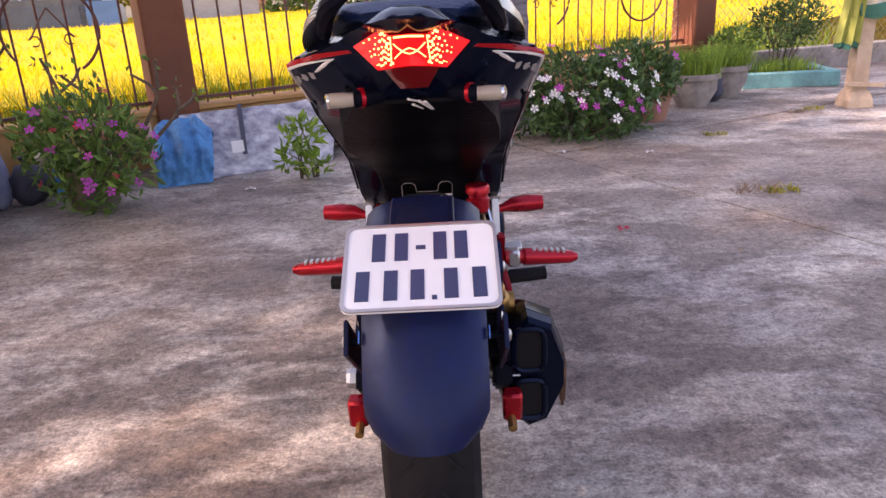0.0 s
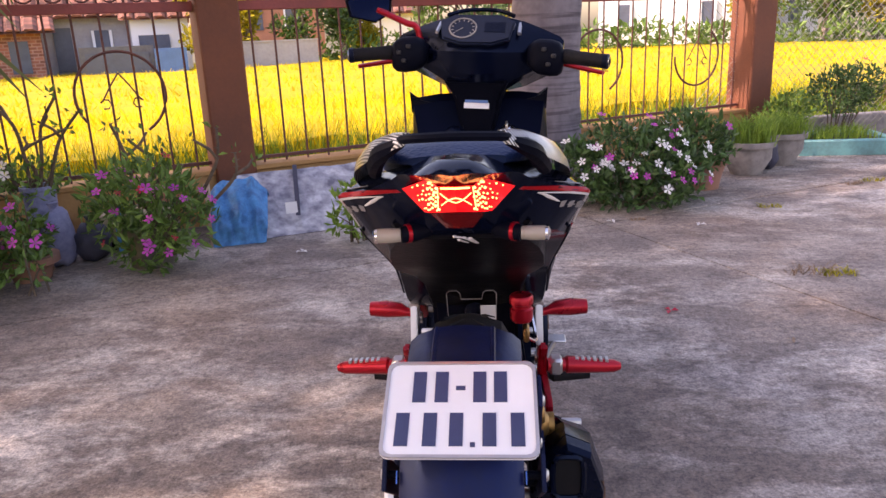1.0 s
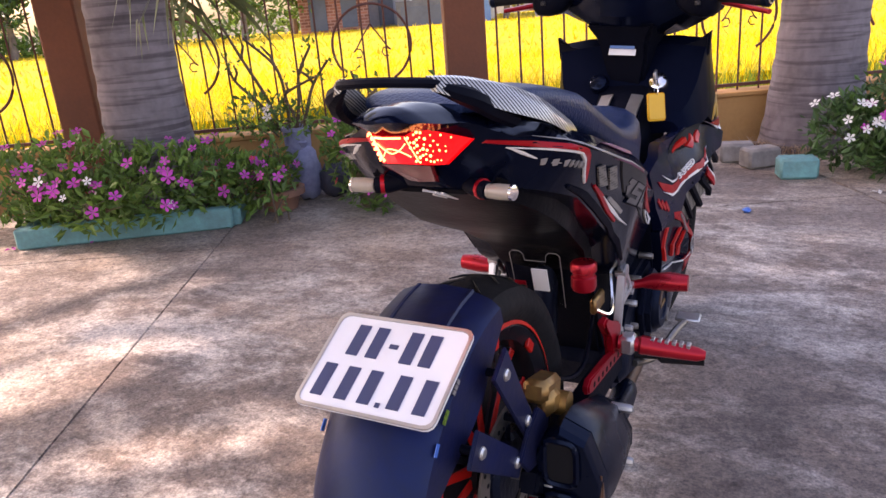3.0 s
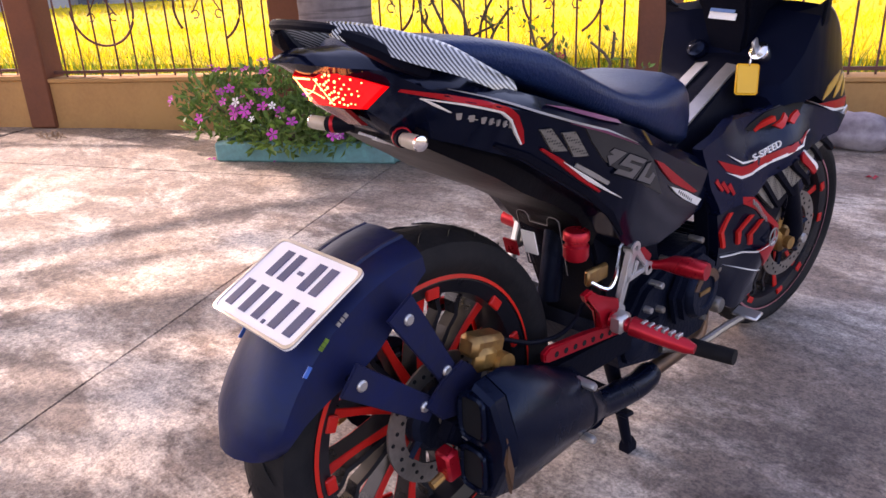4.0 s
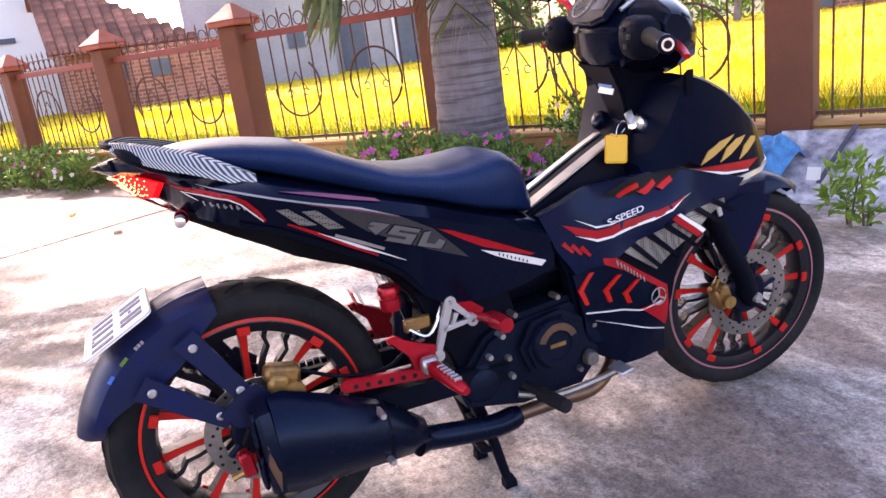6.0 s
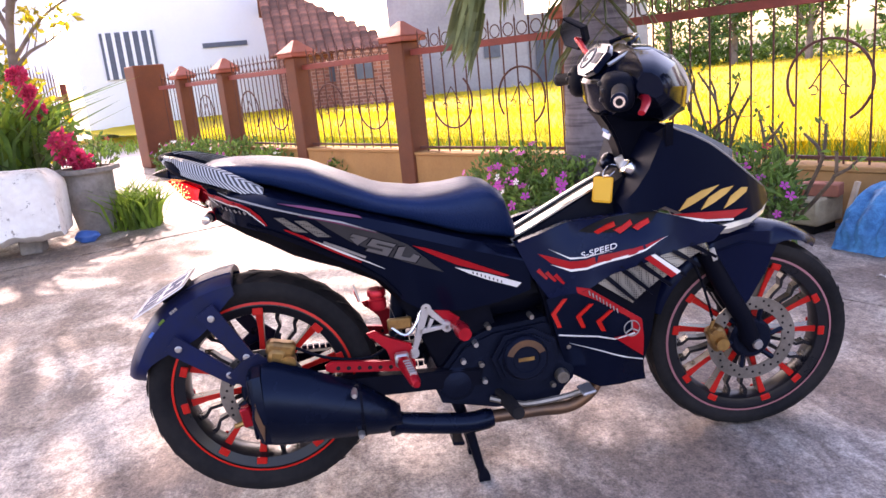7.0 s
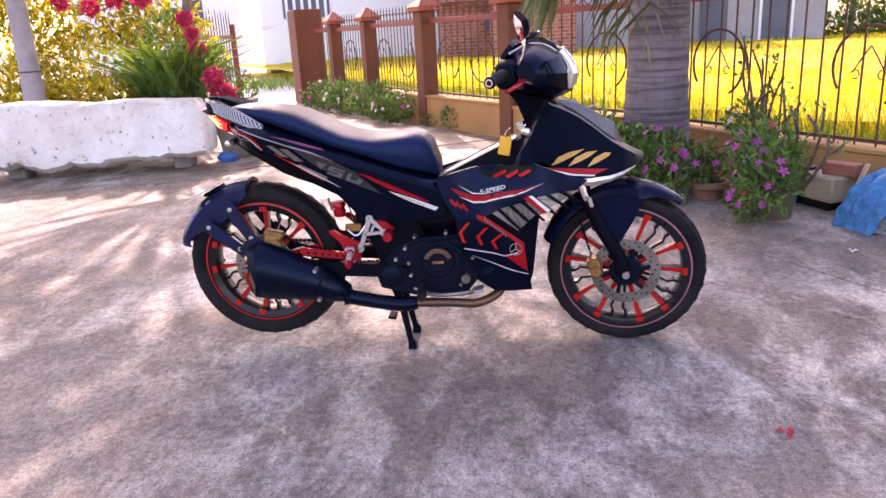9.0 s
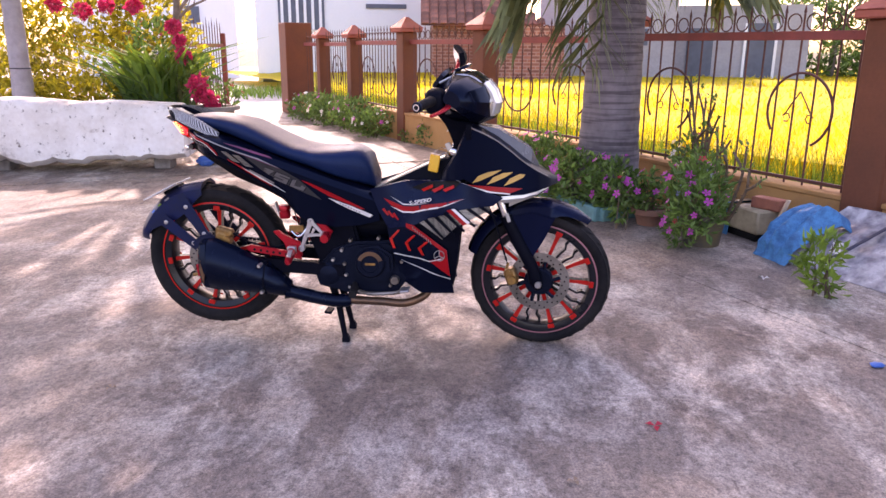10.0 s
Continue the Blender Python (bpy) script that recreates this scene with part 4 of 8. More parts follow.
def side_of(table, shoulder=False):
    """Half width of a trapezoid body (y, top z, bottom z, top half width, bottom half width) whose upper edge may turn in."""
    def f(y, z):
        zt, zb, wt_, wb = (inter(table, y, k) for k in (1, 2, 3, 4))
        rise, slope = turned_in(y, zt, zb, wt_) if shoulder else (0.0, 0.0)
        t = min(1.0, max(0.0, (z - zb) / max(1e-4, zt - rise - zb)))
        return wb + (wt_ - wb) * t - slope * max(0.0, min(rise, z - (zt - rise)))
    return f


def body_rings(table, crown=0.012, steps=1, shoulder=False):
    rings = []
    ys = []
    for a, b in zip(table, table[1:]):
        ys += [a[0] + (b[0] - a[0]) * k / steps for k in range(steps)]
    side = side_of(table, shoulder)
    for y in ys + [table[-1][0]]:
        zt, zb, b = (inter(table, y, k) for k in (1, 2, 4))
        a = side(y, zt)
        c = crown * max(0.1, min(1.0, (y - 0.84) / 0.09)) if shoulder else crown
        half = [(a * 0.6, y, zt + c * 0.8), (a, y, zt)]
        if shoulder:
            z = zt - turned_in(y, zt, zb, inter(table, y, 3))[0]
            half.append((side(y, z), y, z))
        half += [(b, y, zb), (b * 0.55, y, zb - c * 0.6)]
        rings.append([(-x, y_, z_) for x, y_, z_ in half[::-1]] + [(0, y, zt + c)] + half)
    return rings


def both(name, outline, surface, mat, lift=0.0, thick=0.01, parent=None, label="", step=0.05, smooth=True):
    for s in (1, -1):
        bp(name, skin(B(), outline, surface, lift, thick, step, s), mat, parent, label, smooth)


def stroke(a, b, w):
    """A tapering strip between two (y, z) points."""
    d = Vector((b[0] - a[0], b[1] - a[1])).normalized()
    n = Vector((-d.y, d.x)) * w / 2
    return [(a[0] + n.x, a[1] + n.y), (a[0] - n.x, a[1] - n.y), (b[0] - n.x * 0.6, b[1] - n.y * 0.6), (b[0] + n.x * 0.6, b[1] + n.y * 0.6)]


# ---- wheels ----
def wheel(name, yc, zc, r, width, rim_r, m, label, stripe_mat, disc_r):
    """Tyre, rim, tape line, spokes and hub round an axle along x; m turns it into place."""
    hub = B()
    lathe(hub, [(0.0, -0.05), (0.022, -0.05), (0.024, -0.035), (0.045, -0.03), (0.05, 0.0), (0.045, 0.03), (0.024, 0.035), (0.022, 0.055), (0.0, 0.055)], axis="x", n=20)
    w = part(name, hub, RIMBLACK, bike, label)
    w.matrix_basis = Matrix.Translation((0, yc - BY, zc)) @ m
    h = width / 2
    side = [(rim_r, h * 0.70), (rim_r + (r - rim_r) * 0.30, h * 0.97), (rim_r + (r - rim_r) * 0.55, h * 1.0), (rim_r + (r - rim_r) * 0.80, h * 0.84), (r - 0.008, h * 0.52), (r - 0.0015, h * 0.25)]
    part("tyre", lathe(B(), [(a, -b) for a, b in side] + [(r, 0)] + [(a, b) for a, b in reversed(side)] + [(rim_r - 0.002, h * 0.4), (rim_r - 0.002, -h * 0.4), (side[0][0], -side[0][1])], axis="x", n=72), RUBBER, w, "black road tyre")
    groove = B()
    for k in range(30):
        a0 = 2 * math.pi * k / 30
        for s in (-1, 1):
            pts = []
            for q, lat in ((0.0, 0.10), (0.09, 0.42), (0.15, 0.66)):
                rr = r - 0.0009 - 0.5 * h * (lat ** 2.6) * (0.55 if lat > 0.3 else 0.1)
                pts.append((s * h * lat, rr * math.cos(a0 + q), rr * math.sin(a0 + q)))
            tube(groove, pts, [0.0012, 0.0022, 0.001], 4)
    tagged(part("tread_groove", groove, DARKOPEN, w, "", False), kind="stuff")
    rim_in = rim_r - 0.028
    part("rim", lathe(B(), [(rim_r + 0.004, -h * 0.74), (rim_r - 0.006, -h * 0.78), (rim_in, -h * 0.62), (rim_in - 0.006, -h * 0.3), (rim_in - 0.006, h * 0.3), (rim_in, h * 0.62), (rim_r - 0.006, h * 0.78), (rim_r + 0.004, h * 0.74)], axis="x", n=64), RIMBLACK, w, "black cast rim")
    for s in (-1, 1):
        part("rim_tape", lathe(B(), [(rim_r + 0.0035, s * (h * 0.745 + 0.003)), (rim_r - 0.0025, s * (h * 0.775 + 0.003))], axis="x", n=64), stripe_mat, w, "thin coloured rim line")
    red = black = None
    for k in range(10):
        turn_m = Matrix.Rotation(radians(72 * (k // 2) + (14 if k % 2 else -14)), 4, "X")
        if red is None:
            prof = ((0.035, 0.020, 0.020), (0.12, 0.014, 0.013), (rim_in - 0.045, 0.014, 0.014), (rim_in, 0.018, 0.020))
            bm = B()
            loft(bm, [[(sx * hw, sy * 0.5 * tw, rr) for sx, sy in ((-1, -1), (1, -1), (1, 1), (-1, 1))] for rr, hw, tw in prof])
            core = part("spoke", bm, RIMBLACK, w, "black cast spoke with red faces", False)
            core.matrix_basis = turn_m
            bm = B()
            for sg in (-1, 1):
                loft(bm, [[(sg * (hw + dx_), sy * 0.5 * tw, rr) for dx_, sy in ((0.0006, -1), (0.003, -0.8), (0.003, 0.8), (0.0006, 1))] for rr, hw, tw in prof])
                box(bm, (sg * h * 0.72, 0, rim_in + 0.006), (h * 0.12, 0.026, 0.018), None, 0.002)
            red = part("spoke_face", bm, SPOKERED, w, "red painted spoke face", False)
            red.matrix_basis = turn_m
        else:
            share("spoke", core, w, turn_m)
            share("spoke_face", red, w, turn_m)
        m2 = Matrix.Rotation(radians(72 * (k // 2) + (43.5 if k % 2 else 28.5)), 4, "X")
        if black is None:
            bm = B()
            loft(bm, [[(sx * hw, off + sy * 0.5 * tw, rr) for sx, sy in ((-1, -1), (1, -1), (1, 1), (-1, 1))] for rr, hw, tw, off in ((0.04, 0.014, 0.012, 0.0), (0.13, 0.011, 0.0085, 0.004), (rim_in - 0.040, 0.011, 0.0085, 0.009), (rim_in - 0.022, 0.012, 0.010, -0.002), (rim_in, 0.014, 0.012, -0.002))])
            black = part("spoke", bm, RIMBLACK, w, "black cast cranked spoke", False)
            black.matrix_basis = m2
        else:
            share("spoke", black, w, m2)
    # brake disc with its carrier, on the right-hand side
    dx = h * 0.62 + 0.022
    bm = B()
    lathe(bm, [(disc_r, dx), (disc_r, dx + 0.004), (disc_r * 0.70, dx + 0.004), (disc_r * 0.70, dx), (disc_r, dx)], axis="x", n=48)
    disc = part("brake_disc", bm, STEEL, w, "drilled steel brake disc")
    hole = B()
    for k in range(36):
        a = 2 * math.pi * k / 36
        rr = disc_r * (0.77 + 0.075 * (k % 3))
        tube(hole, [(dx - 0.0006, rr * math.cos(a), rr * math.sin(a)), (dx + 0.0050, rr * math.cos(a), rr * math.sin(a))], 0.0036, 6)
    tagged(part("disc_hole", hole, DARKOPEN, w, "", False), kind="stuff")
    carrier = part("disc_carrier", lathe(B(), [(0.0, dx + 0.008), (0.050, dx + 0.008), (0.058, dx), (0.058, dx - 0.02)], axis="x", n=18), DARKALLOY, w)
    arm = part("carrier_arm", tube(B(), [(dx - 0.004, 0.03, 0.0), (dx, disc_r * 0.55 * math.cos(0.3), disc_r * 0.55 * math.sin(0.3)), (dx + 0.001, disc_r * 0.73 * math.cos(0.35), disc_r * 0.73 * math.sin(0.35))], [0.010, 0.007, 0.008], 5), DARKALLOY, carrier)
    for k in range(1, 6):
        share("carrier_arm", arm, carrier, Matrix.Rotation(math.pi * k / 3, 4, "X"))
    return w


RY, RZ, RR = 1.027, 0.338, 0.290
FY, FZ, FR = 2.332, 0.279, 0.278
# the steering turns about a raked stem
HM = Matrix.Translation((0, 1.99, 0.87)) @ Matrix.Rotation(radians(-7.5), 4, Vector((0, -math.sin(radians(26)), math.cos(radians(26))))) @ Matrix.Translation((0, -1.99, -0.87))
wheel("rear_wheel", RY, RZ, RR, 0.125, 0.222, Matrix.Rotation(radians(11), 4, "X"), "black and red cast rear wheel", STRIPERED, 0.108)
wheel("front_wheel", FY, FZ, FR, 0.092, 0.226, Matrix.Rotation(radians(-6), 4, "X"), "black and red cast front wheel", TAPEPINK, 0.120).matrix_basis = SHIFT @ HM @ Matrix.Translation((0, FY, FZ)) @ Matrix.Rotation(radians(-6), 4, "X")
bp("axle", tube(B(), [(-0.14, RY, RZ), (0.14, RY, RZ)], 0.011, 10), STEEL)

# ---- swing arm, chain, stays ----
for s in (1, -1):
    bm = B()
    prism(bm, [(1.02, RZ - 0.028), (1.10, RZ - 0.030), (1.34, 0.302), (1.56, 0.29), (1.57, 0.335), (1.34, 0.352), (1.10, RZ + 0.028), (1.00, RZ + 0.026), (0.985, RZ)], s * 0.092, s * 0.122, "x", 0.005)
    bp("swing_arm", bm, PLASTIC, None, "black swing arm leg")
    bp("axle_nut", lathe(B(), [(0, s * 0.140), (0.014, s * 0.140), (0.016, s * 0.134), (0.016, s * 0.124)], (0, RY, RZ), "x", 6), ALLOY, None, "", False)
    adj = B()
    box(adj, (s * 0.120, 0.985, RZ - 0.034), (0.030, 0.026, 0.050), Matrix.Rotation(radians(8), 4, "X"), 0.004)
    bp("chain_adjuster", adj, CASTRED, None, "red anodised axle block")
    bp("adjuster_bolt", tube(B(), [(s * 0.118, 0.985, RZ - 0.050), (s * 0.118, 0.952, RZ - 0.058)], 0.007, 8), GOLD)
bm = B()
for a, b in (((1.03, RZ + 0.05), (1.56, 0.36)), ((1.03, RZ - 0.05), (1.56, 0.29))):
    for k in range(34):
        t = k / 33
        y, z = a[0] + (b[0] - a[0]) * t, a[1] + (b[1] - a[1]) * t
        box(bm, (-0.085 + 0.003 * (k % 2), y, z), (0.012, 0.013, 0.011))
tagged(bp("drive_chain", bm, DARKALLOY, None, "dark roller chain", False), kind="stuff")
bp("sprocket", lathe(B(), [(0.06, -0.083), (0.082, -0.083), (0.082, -0.088), (0.06, -0.088)], (0, RY, RZ), "x", 30), DARKALLOY, None, "", False)

# ---- rear fender with stays and number plate ----
bm = B()
rings = []
for k in range(19):
    a = radians(97 + 70 * k / 18)
    f = k / 18
    half = 0.078 - 0.004 * f - (0.030 * max(0.0, (f - 0.86) / 0.14) ** 2)
    rad = 0.296 + 0.020 * f
    drop = 0.034 + 0.060 * math.sin(min(1, f * 1.15) * math.pi)
    def at(rr, x):
        return (x, RY + rr * math.cos(a), RZ + rr * math.sin(a))
    outer = [at(rad - drop, -half * 1.04), at(rad - 0.012, -half * 1.02), at(rad, -half * 0.86), at(rad + 0.012, -half * 0.45), at(rad + 0.015, 0), at(rad + 0.012, half * 0.45), at(rad, half * 0.86), at(rad - 0.012, half * 1.02), at(rad - drop, half * 1.04)]
    inner = [at(rad - drop, half * 0.99), at(rad - 0.016, half * 0.96), at(rad + 0.006, 0), at(rad - 0.016, -half * 0.96), at(rad - drop, -half * 0.99)]
    rings.append(outer + inner)
loft(bm, rings)
rear_fender = bp("rear_fender", bm, FENDERBLUE, None, "matt navy rear tyre hugger, dusty at its tip")
for s in (1, -1):
    for x in (0.040,):
        rib = tube(B(), [(s * x, RY + (0.305 + 0.020 * f) * math.cos(radians(97 + 70 * f)), RZ + (0.305 + 0.020 * f) * math.sin(radians(97 + 70 * f))) for f in (0.0, 0.1, 0.2, 0.3)], 0.004, 6)
        bp("fender_rib", rib, FENDERBLUE, rear_fender)
    for k, (col, f0, f1) in enumerate(((BLUEPLASTIC, 0.62, 0.66), (GRASS, 0.51, 0.56), (DECALPALE, 0.40, 0.46))):
        sk = B()
        for q in range(3):
            f = f0 + (f1 - f0) * q / 3
            a = radians(97 + 70 * f)
            rr = 0.288 + 0.020 * f
            box(sk, (s * 0.0795, RY + rr * math.cos(a), RZ + rr * math.sin(a)), (0.0015, 0.0055, 0.0065), Matrix.Rotation(a - math.pi / 2, 4, "X"))
        bp("sticker_bar", sk, col, rear_fender, "small coloured sticker bars", False)
    st = B()
    for (a, b, w0, w1) in (((0.925, 0.575), (1.012, 0.432), 0.050, 0.034), ((0.835, 0.505), (0.975, 0.392), 0.048, 0.036)):
        d = (Vector((b[0] - a[0], b[1] - a[1]))).normalized()
        n = Vector((-d.y, d.x))
        prism(st, [(a[0] + n.x * w0 / 2, a[1] + n.y * w0 / 2), (a[0] - n.x * w0 / 2, a[1] - n.y * w0 / 2), (b[0] - n.x * w1 / 2, b[1] - n.y * w1 / 2), (b[0] + n.x * w1 / 2, b[1] + n.y * w1 / 2)], s * 0.100, s * 0.106, "x", 0.0015)
    prism(st, [(0.955, 0.41), (0.985, 0.375), (1.05, 0.36), (1.07, 0.42), (1.03, 0.455), (0.99, 0.44)], s * 0.107, s * 0.114, "x", 0.002)
    stay = bp("fender_stay", st, FENDERBLUE, None, "flat black fender stay")
    for y, z in ((0.938, 0.553), (1.003, 0.447), (0.853, 0.490), (0.958, 0.408)):
        bp("stay_bolt", lathe(B(), [(0.0, s * 0.1105), (0.006, s * 0.1105), (0.0085, s * 0.108), (0.0085, s * 0.104)], (0, y, z), "x", 12), ALLOY, stay, "bright domed bolt")
        bp("stay_spacer", tube(B(), [(s * 0.072, y, z), (s * 0.101, y, z)], 0.006, 8), PLASTIC, stay)
P_TILT = math.atan2(0.066, 0.129)
PM = Matrix.Translation((0, 0.8225, 0.604)) @ Matrix.Rotation(P_TILT, 4, "X")
bm = B()
out = []
for cx, cy, a0 in ((0.083, 0.058, 0), (-0.083, 0.058, 90), (-0.083, -0.058, 180), (0.083, -0.058, 270)):
    out += [(cx + 0.012 * math.cos(radians(a0 + q)), cy + 0.012 * math.sin(radians(a0 + q))) for q in (0, 30, 60, 90)]
prism(bm, out, -0.0015, 0.0015, "z")
bm.transform(PM)
plate = bp("number_plate", bm, PLATEWHITE, None, "white number plate with dark characters", False)
bm = B()
rim_o, rim_i = out, [(x * 0.955, y * 0.94) for x, y in out]
n = len(out)
lo, hi = [bm.verts.new((*p, 0.0012)) for p in rim_o], [bm.verts.new((*p, 0.0012)) for p in rim_i]
lt, ht = [bm.verts.new((*p, 0.0034)) for p in rim_o], [bm.verts.new((*p, 0.0034)) for p in rim_i]
for i in range(n):
    j = (i + 1) % n
    for q in ((lt[i], lt[j], ht[j], ht[i]), (lo[i], lo[j], lt[j], lt[i]), (ht[i], ht[j], hi[j], hi[i])):
        bm.faces.new(q)
bm.transform(PM)
bp("plate_frame", bm, ALLOY, plate, "thin silver plate frame", False)
for row_y, xs in ((0.031, (-0.052, -0.024, 0.024, 0.050)), (-0.031, (-0.070, -0.036, -0.004, 0.036, 0.070))):
    for x in xs:
        bm = box(B(), (x, row_y, 0.0022), (0.0165, 0.046, 0.0012), None)
        bm.transform(PM)
        bp("character_bar", bm, PLATEINK, plate, "", False)
for x, y, w, hh in ((0.0, 0.029, 0.012, 0.006), (0.016, -0.052, 0.006, 0.006)):
    bm = box(B(), (x, y, 0.0022), (w, hh, 0.0012))
    bm.transform(PM)
    bp("character_bar", bm, PLATEINK, plate, "", False)
bp("plate_bracket", box(B(), (0, 0.850, 0.605), (0.06, 0.07, 0.012), Matrix.Rotation(P_TILT, 4, "X"), 0.002), PLASTIC)

# ---- rear body ----
REAR = [(0.846, 0.893, 0.891, 0.012, 0.008), (0.860, 0.896, 0.886, 0.030, 0.018), (0.880, 0.898, 0.875, 0.048, 0.022), (0.905, 0.893, 0.864, 0.058, 0.016), (0.935, 0.889, 0.840, 0.066, 0.022), (0.945, 0.887, 0.830, 0.072, 0.028), (0.965, 0.880, 0.812, 0.090, 0.042), (0.985, 0.872, 0.790, 0.122, 0.080),
        (1.03, 0.860, 0.774, 0.177, 0.132), (1.06, 0.850, 0.762, 0.181, 0.146), (1.104, 0.834, 0.746, 0.182, 0.152), (1.174, 0.811, 0.706, 0.186, 0.148), (1.245, 0.787, 0.664, 0.187, 0.142), (1.32, 0.760, 0.620, 0.188, 0.138), (1.355, 0.748, 0.584, 0.187, 0.138), (1.39, 0.736, 0.541, 0.184, 0.136), (1.43, 0.720, 0.513, 0.174, 0.133), (1.533, 0.679, 0.492, 0.154, 0.124), (1.626, 0.645, 0.500, 0.140, 0.118), (1.705, 0.615, 0.520, 0.130, 0.118)]
rear_side = side_of(REAR, True)
shell = loft(B(), body_rings(REAR, 0.014, 2, True))
body = bp("rear_body", shell, GLOSSBLACK, None, "gloss black tail and side covers", angle=38)
bp("tail_underside", loft(B(), body_rings([(0.985, 0.80, 0.780, 0.095, 0.082), (1.05, 0.765, 0.742, 0.115, 0.110), (1.10, 0.75, 0.714, 0.122, 0.119), (1.15, 0.735, 0.682, 0.127, 0.122), (1.20, 0.71, 0.657, 0.124, 0.112), (1.25, 0.68, 0.634, 0.117, 0.100), (1.33, 0.62, 0.588, 0.108, 0.090), (1.385, 0.57, 0.522, 0.10, 0.082)], 0.006, 2)), UNDERTAIL, None, "black under-tail panel")
bm = B()
for a, b in (((-0.010, 0.784), (0.008, 0.778)), ((0.004, 0.780), (0.020, 0.764)), ((-0.004, 0.774), (0.008, 0.766)), ((0.012, 0.778), (0.022, 0.764))):
    tube(bm, [(a[0], 0.958 + (0.79 - a[1]) * 1.75, a[1]), (b[0], 0.958 + (0.79 - b[1]) * 1.75, b[1])], [0.0036, 0.0018], 6, 0.5)
bp("tail_emblem", bm, DECALWHITE, None, "small pale emblem shape", False)
# lit tail lamp: two bright wings and a looped middle over a dark red reflector
LAMP_T = [(0.0, 0.869, 0.873), (0.022, 0.883, 0.871), (0.034, 0.896, 0.878), (0.074, 0.948, 0.856)]
LAMP_B = [(0.0, 0.901, 0.834), (0.021, 0.908, 0.832), (0.036, 0.921, 0.829), (0.044, 0.934, 0.827)]


def on_lamp(u, v, lift=0.0):
    """A spot on the lens: u from -3 to 3 across it, v from its top (0) to its foot (1)."""
    a = min(2.9999, abs(u))
    k = int(a)
    p, q = (Vector(t[k]).lerp(Vector(t[k + 1]), a - k) for t in (LAMP_T, LAMP_B))
    w = p.lerp(q, v)
    return (math.copysign(w.x, u), w.y - lift, w.z)


def lens_piece(us, vs, spot, name, mat, parent, label):
    bm = B()
    loft(bm, [[spot(u, v) for u in us] for v in vs], False, False)
    geo = bmesh.ops.extrude_face_region(bm, geom=bm.faces[:])
    bmesh.ops.translate(bm, verts=[v for v in geo["geom"] if isinstance(v, bmesh.types.BMVert)], vec=(0, 0.010, -0.002))
    return bp(name, bm, mat, parent, label, angle=20)


lamp = lens_piece([-3, -2.5, -2, -1.5, -1, -0.5, 0, 0.5, 1, 1.5, 2, 2.5, 3], (0, 0.33, 0.67, 1), on_lamp, "tail_lamp", TAILRED, None, "lit red tail lamp")
for s in (1, -1):
    bm = B()
    for i in range(8):
        for j in range(6):
            u, v = 1.12 + 1.62 * (i + 0.3 * math.sin(j * 2.1)) / 7.5, 0.10 + 0.80 * (j + 0.25 * math.sin(i * 1.7)) / 5.2
            if (i * 7 + j * 5) % 8 < 7 - (i > 5) - 2 * (i > 6):
                r = (0.0034 - 0.0011 * ((i + 2 * j) % 3) / 2) * (1.0 if i < 5 else 0.75)
                box(bm, on_lamp(s * u, v, 0.0012), (r, 0.0025, r), Matrix.Rotation(0.8 + i, 4, "Y"), 0.0008)
    tagged(bp("lamp_cell", bm, TAILHOT, lamp, "bright lamp cells", False), kind="stuff")
    bp("lamp_bar", tube(B(), [on_lamp(s * (0.98 + 0.22 * v), 0.05 + 0.85 * v, 0.001) for v in (0, 0.5, 1)], 0.0007, 5), TAILHOT, lamp, "thin bright lamp line", False)
for v0, v1 in ((0.26, 0.62), (0.72, 0.44)):
    bp("lamp_bar", tube(B(), [on_lamp(u, v1 + (v0 - v1) * abs(u / 0.88) ** 1.6, 0.001) for u in np.linspace(-0.88, 0.88, 11)], 0.0007, 5), TAILHOT, lamp, "looped bright lamp line", False)
bp("lamp_bar", tube(B(), [on_lamp(u, 0.07, 0.001) for u in (-0.8, -0.4, 0, 0.4, 0.8)], 0.0012, 5), TAILHOT, lamp, "thin bright lamp line", False)
FOOT_T = [(0.0, 0.901, 0.833), (0.034, 0.915, 0.829)]
FOOT_B = [(0.0, 0.946, 0.801), (0.018, 0.954, 0.800)]
lens_piece([-1, 0, 1], (0, 0.5, 1), lambda u, v: (lambda w: (math.copysign(w.x, u), w.y, w.z))(Vector(FOOT_T[abs(u)]).lerp(Vector(FOOT_B[abs(u)]), v)), "reflector", SMOKED, lamp, "dark red reflector")
for s in (1, -1):
    ind = bp("indicator", tube(B(), [(s * 0.040, 0.995, 0.792), (s * 0.066, 0.976, 0.788), (s * 0.082, 0.970, 0.787)], [0.012, 0.013, 0.0115], 12), PLASTIC, None, "stubby rear indicator")
    bp("indicator_lens", tube(B(), [(s * 0.082, 0.970, 0.787), (s * 0.098, 0.968, 0.787), (s * 0.114, 0.967, 0.787)], [0.0092, 0.0102, 0.0098], 14), AMBERLENS, ind, "pale amber lens")
    bp("indicator_cap", tube(B(), [(s * 0.114, 0.967, 0.787), (s * 0.118, 0.9665, 0.787), (s * 0.1195, 0.966, 0.787)], [0.0104, 0.0098, 0.006], 14), CHROME, ind, "bright end cap")
    bp("indicator_ring", tube(B(), [(s * 0.070, 0.9755, 0.788), (s * 0.075, 0.973, 0.788)], 0.0135, 12), CASTRED, ind, "red ring")
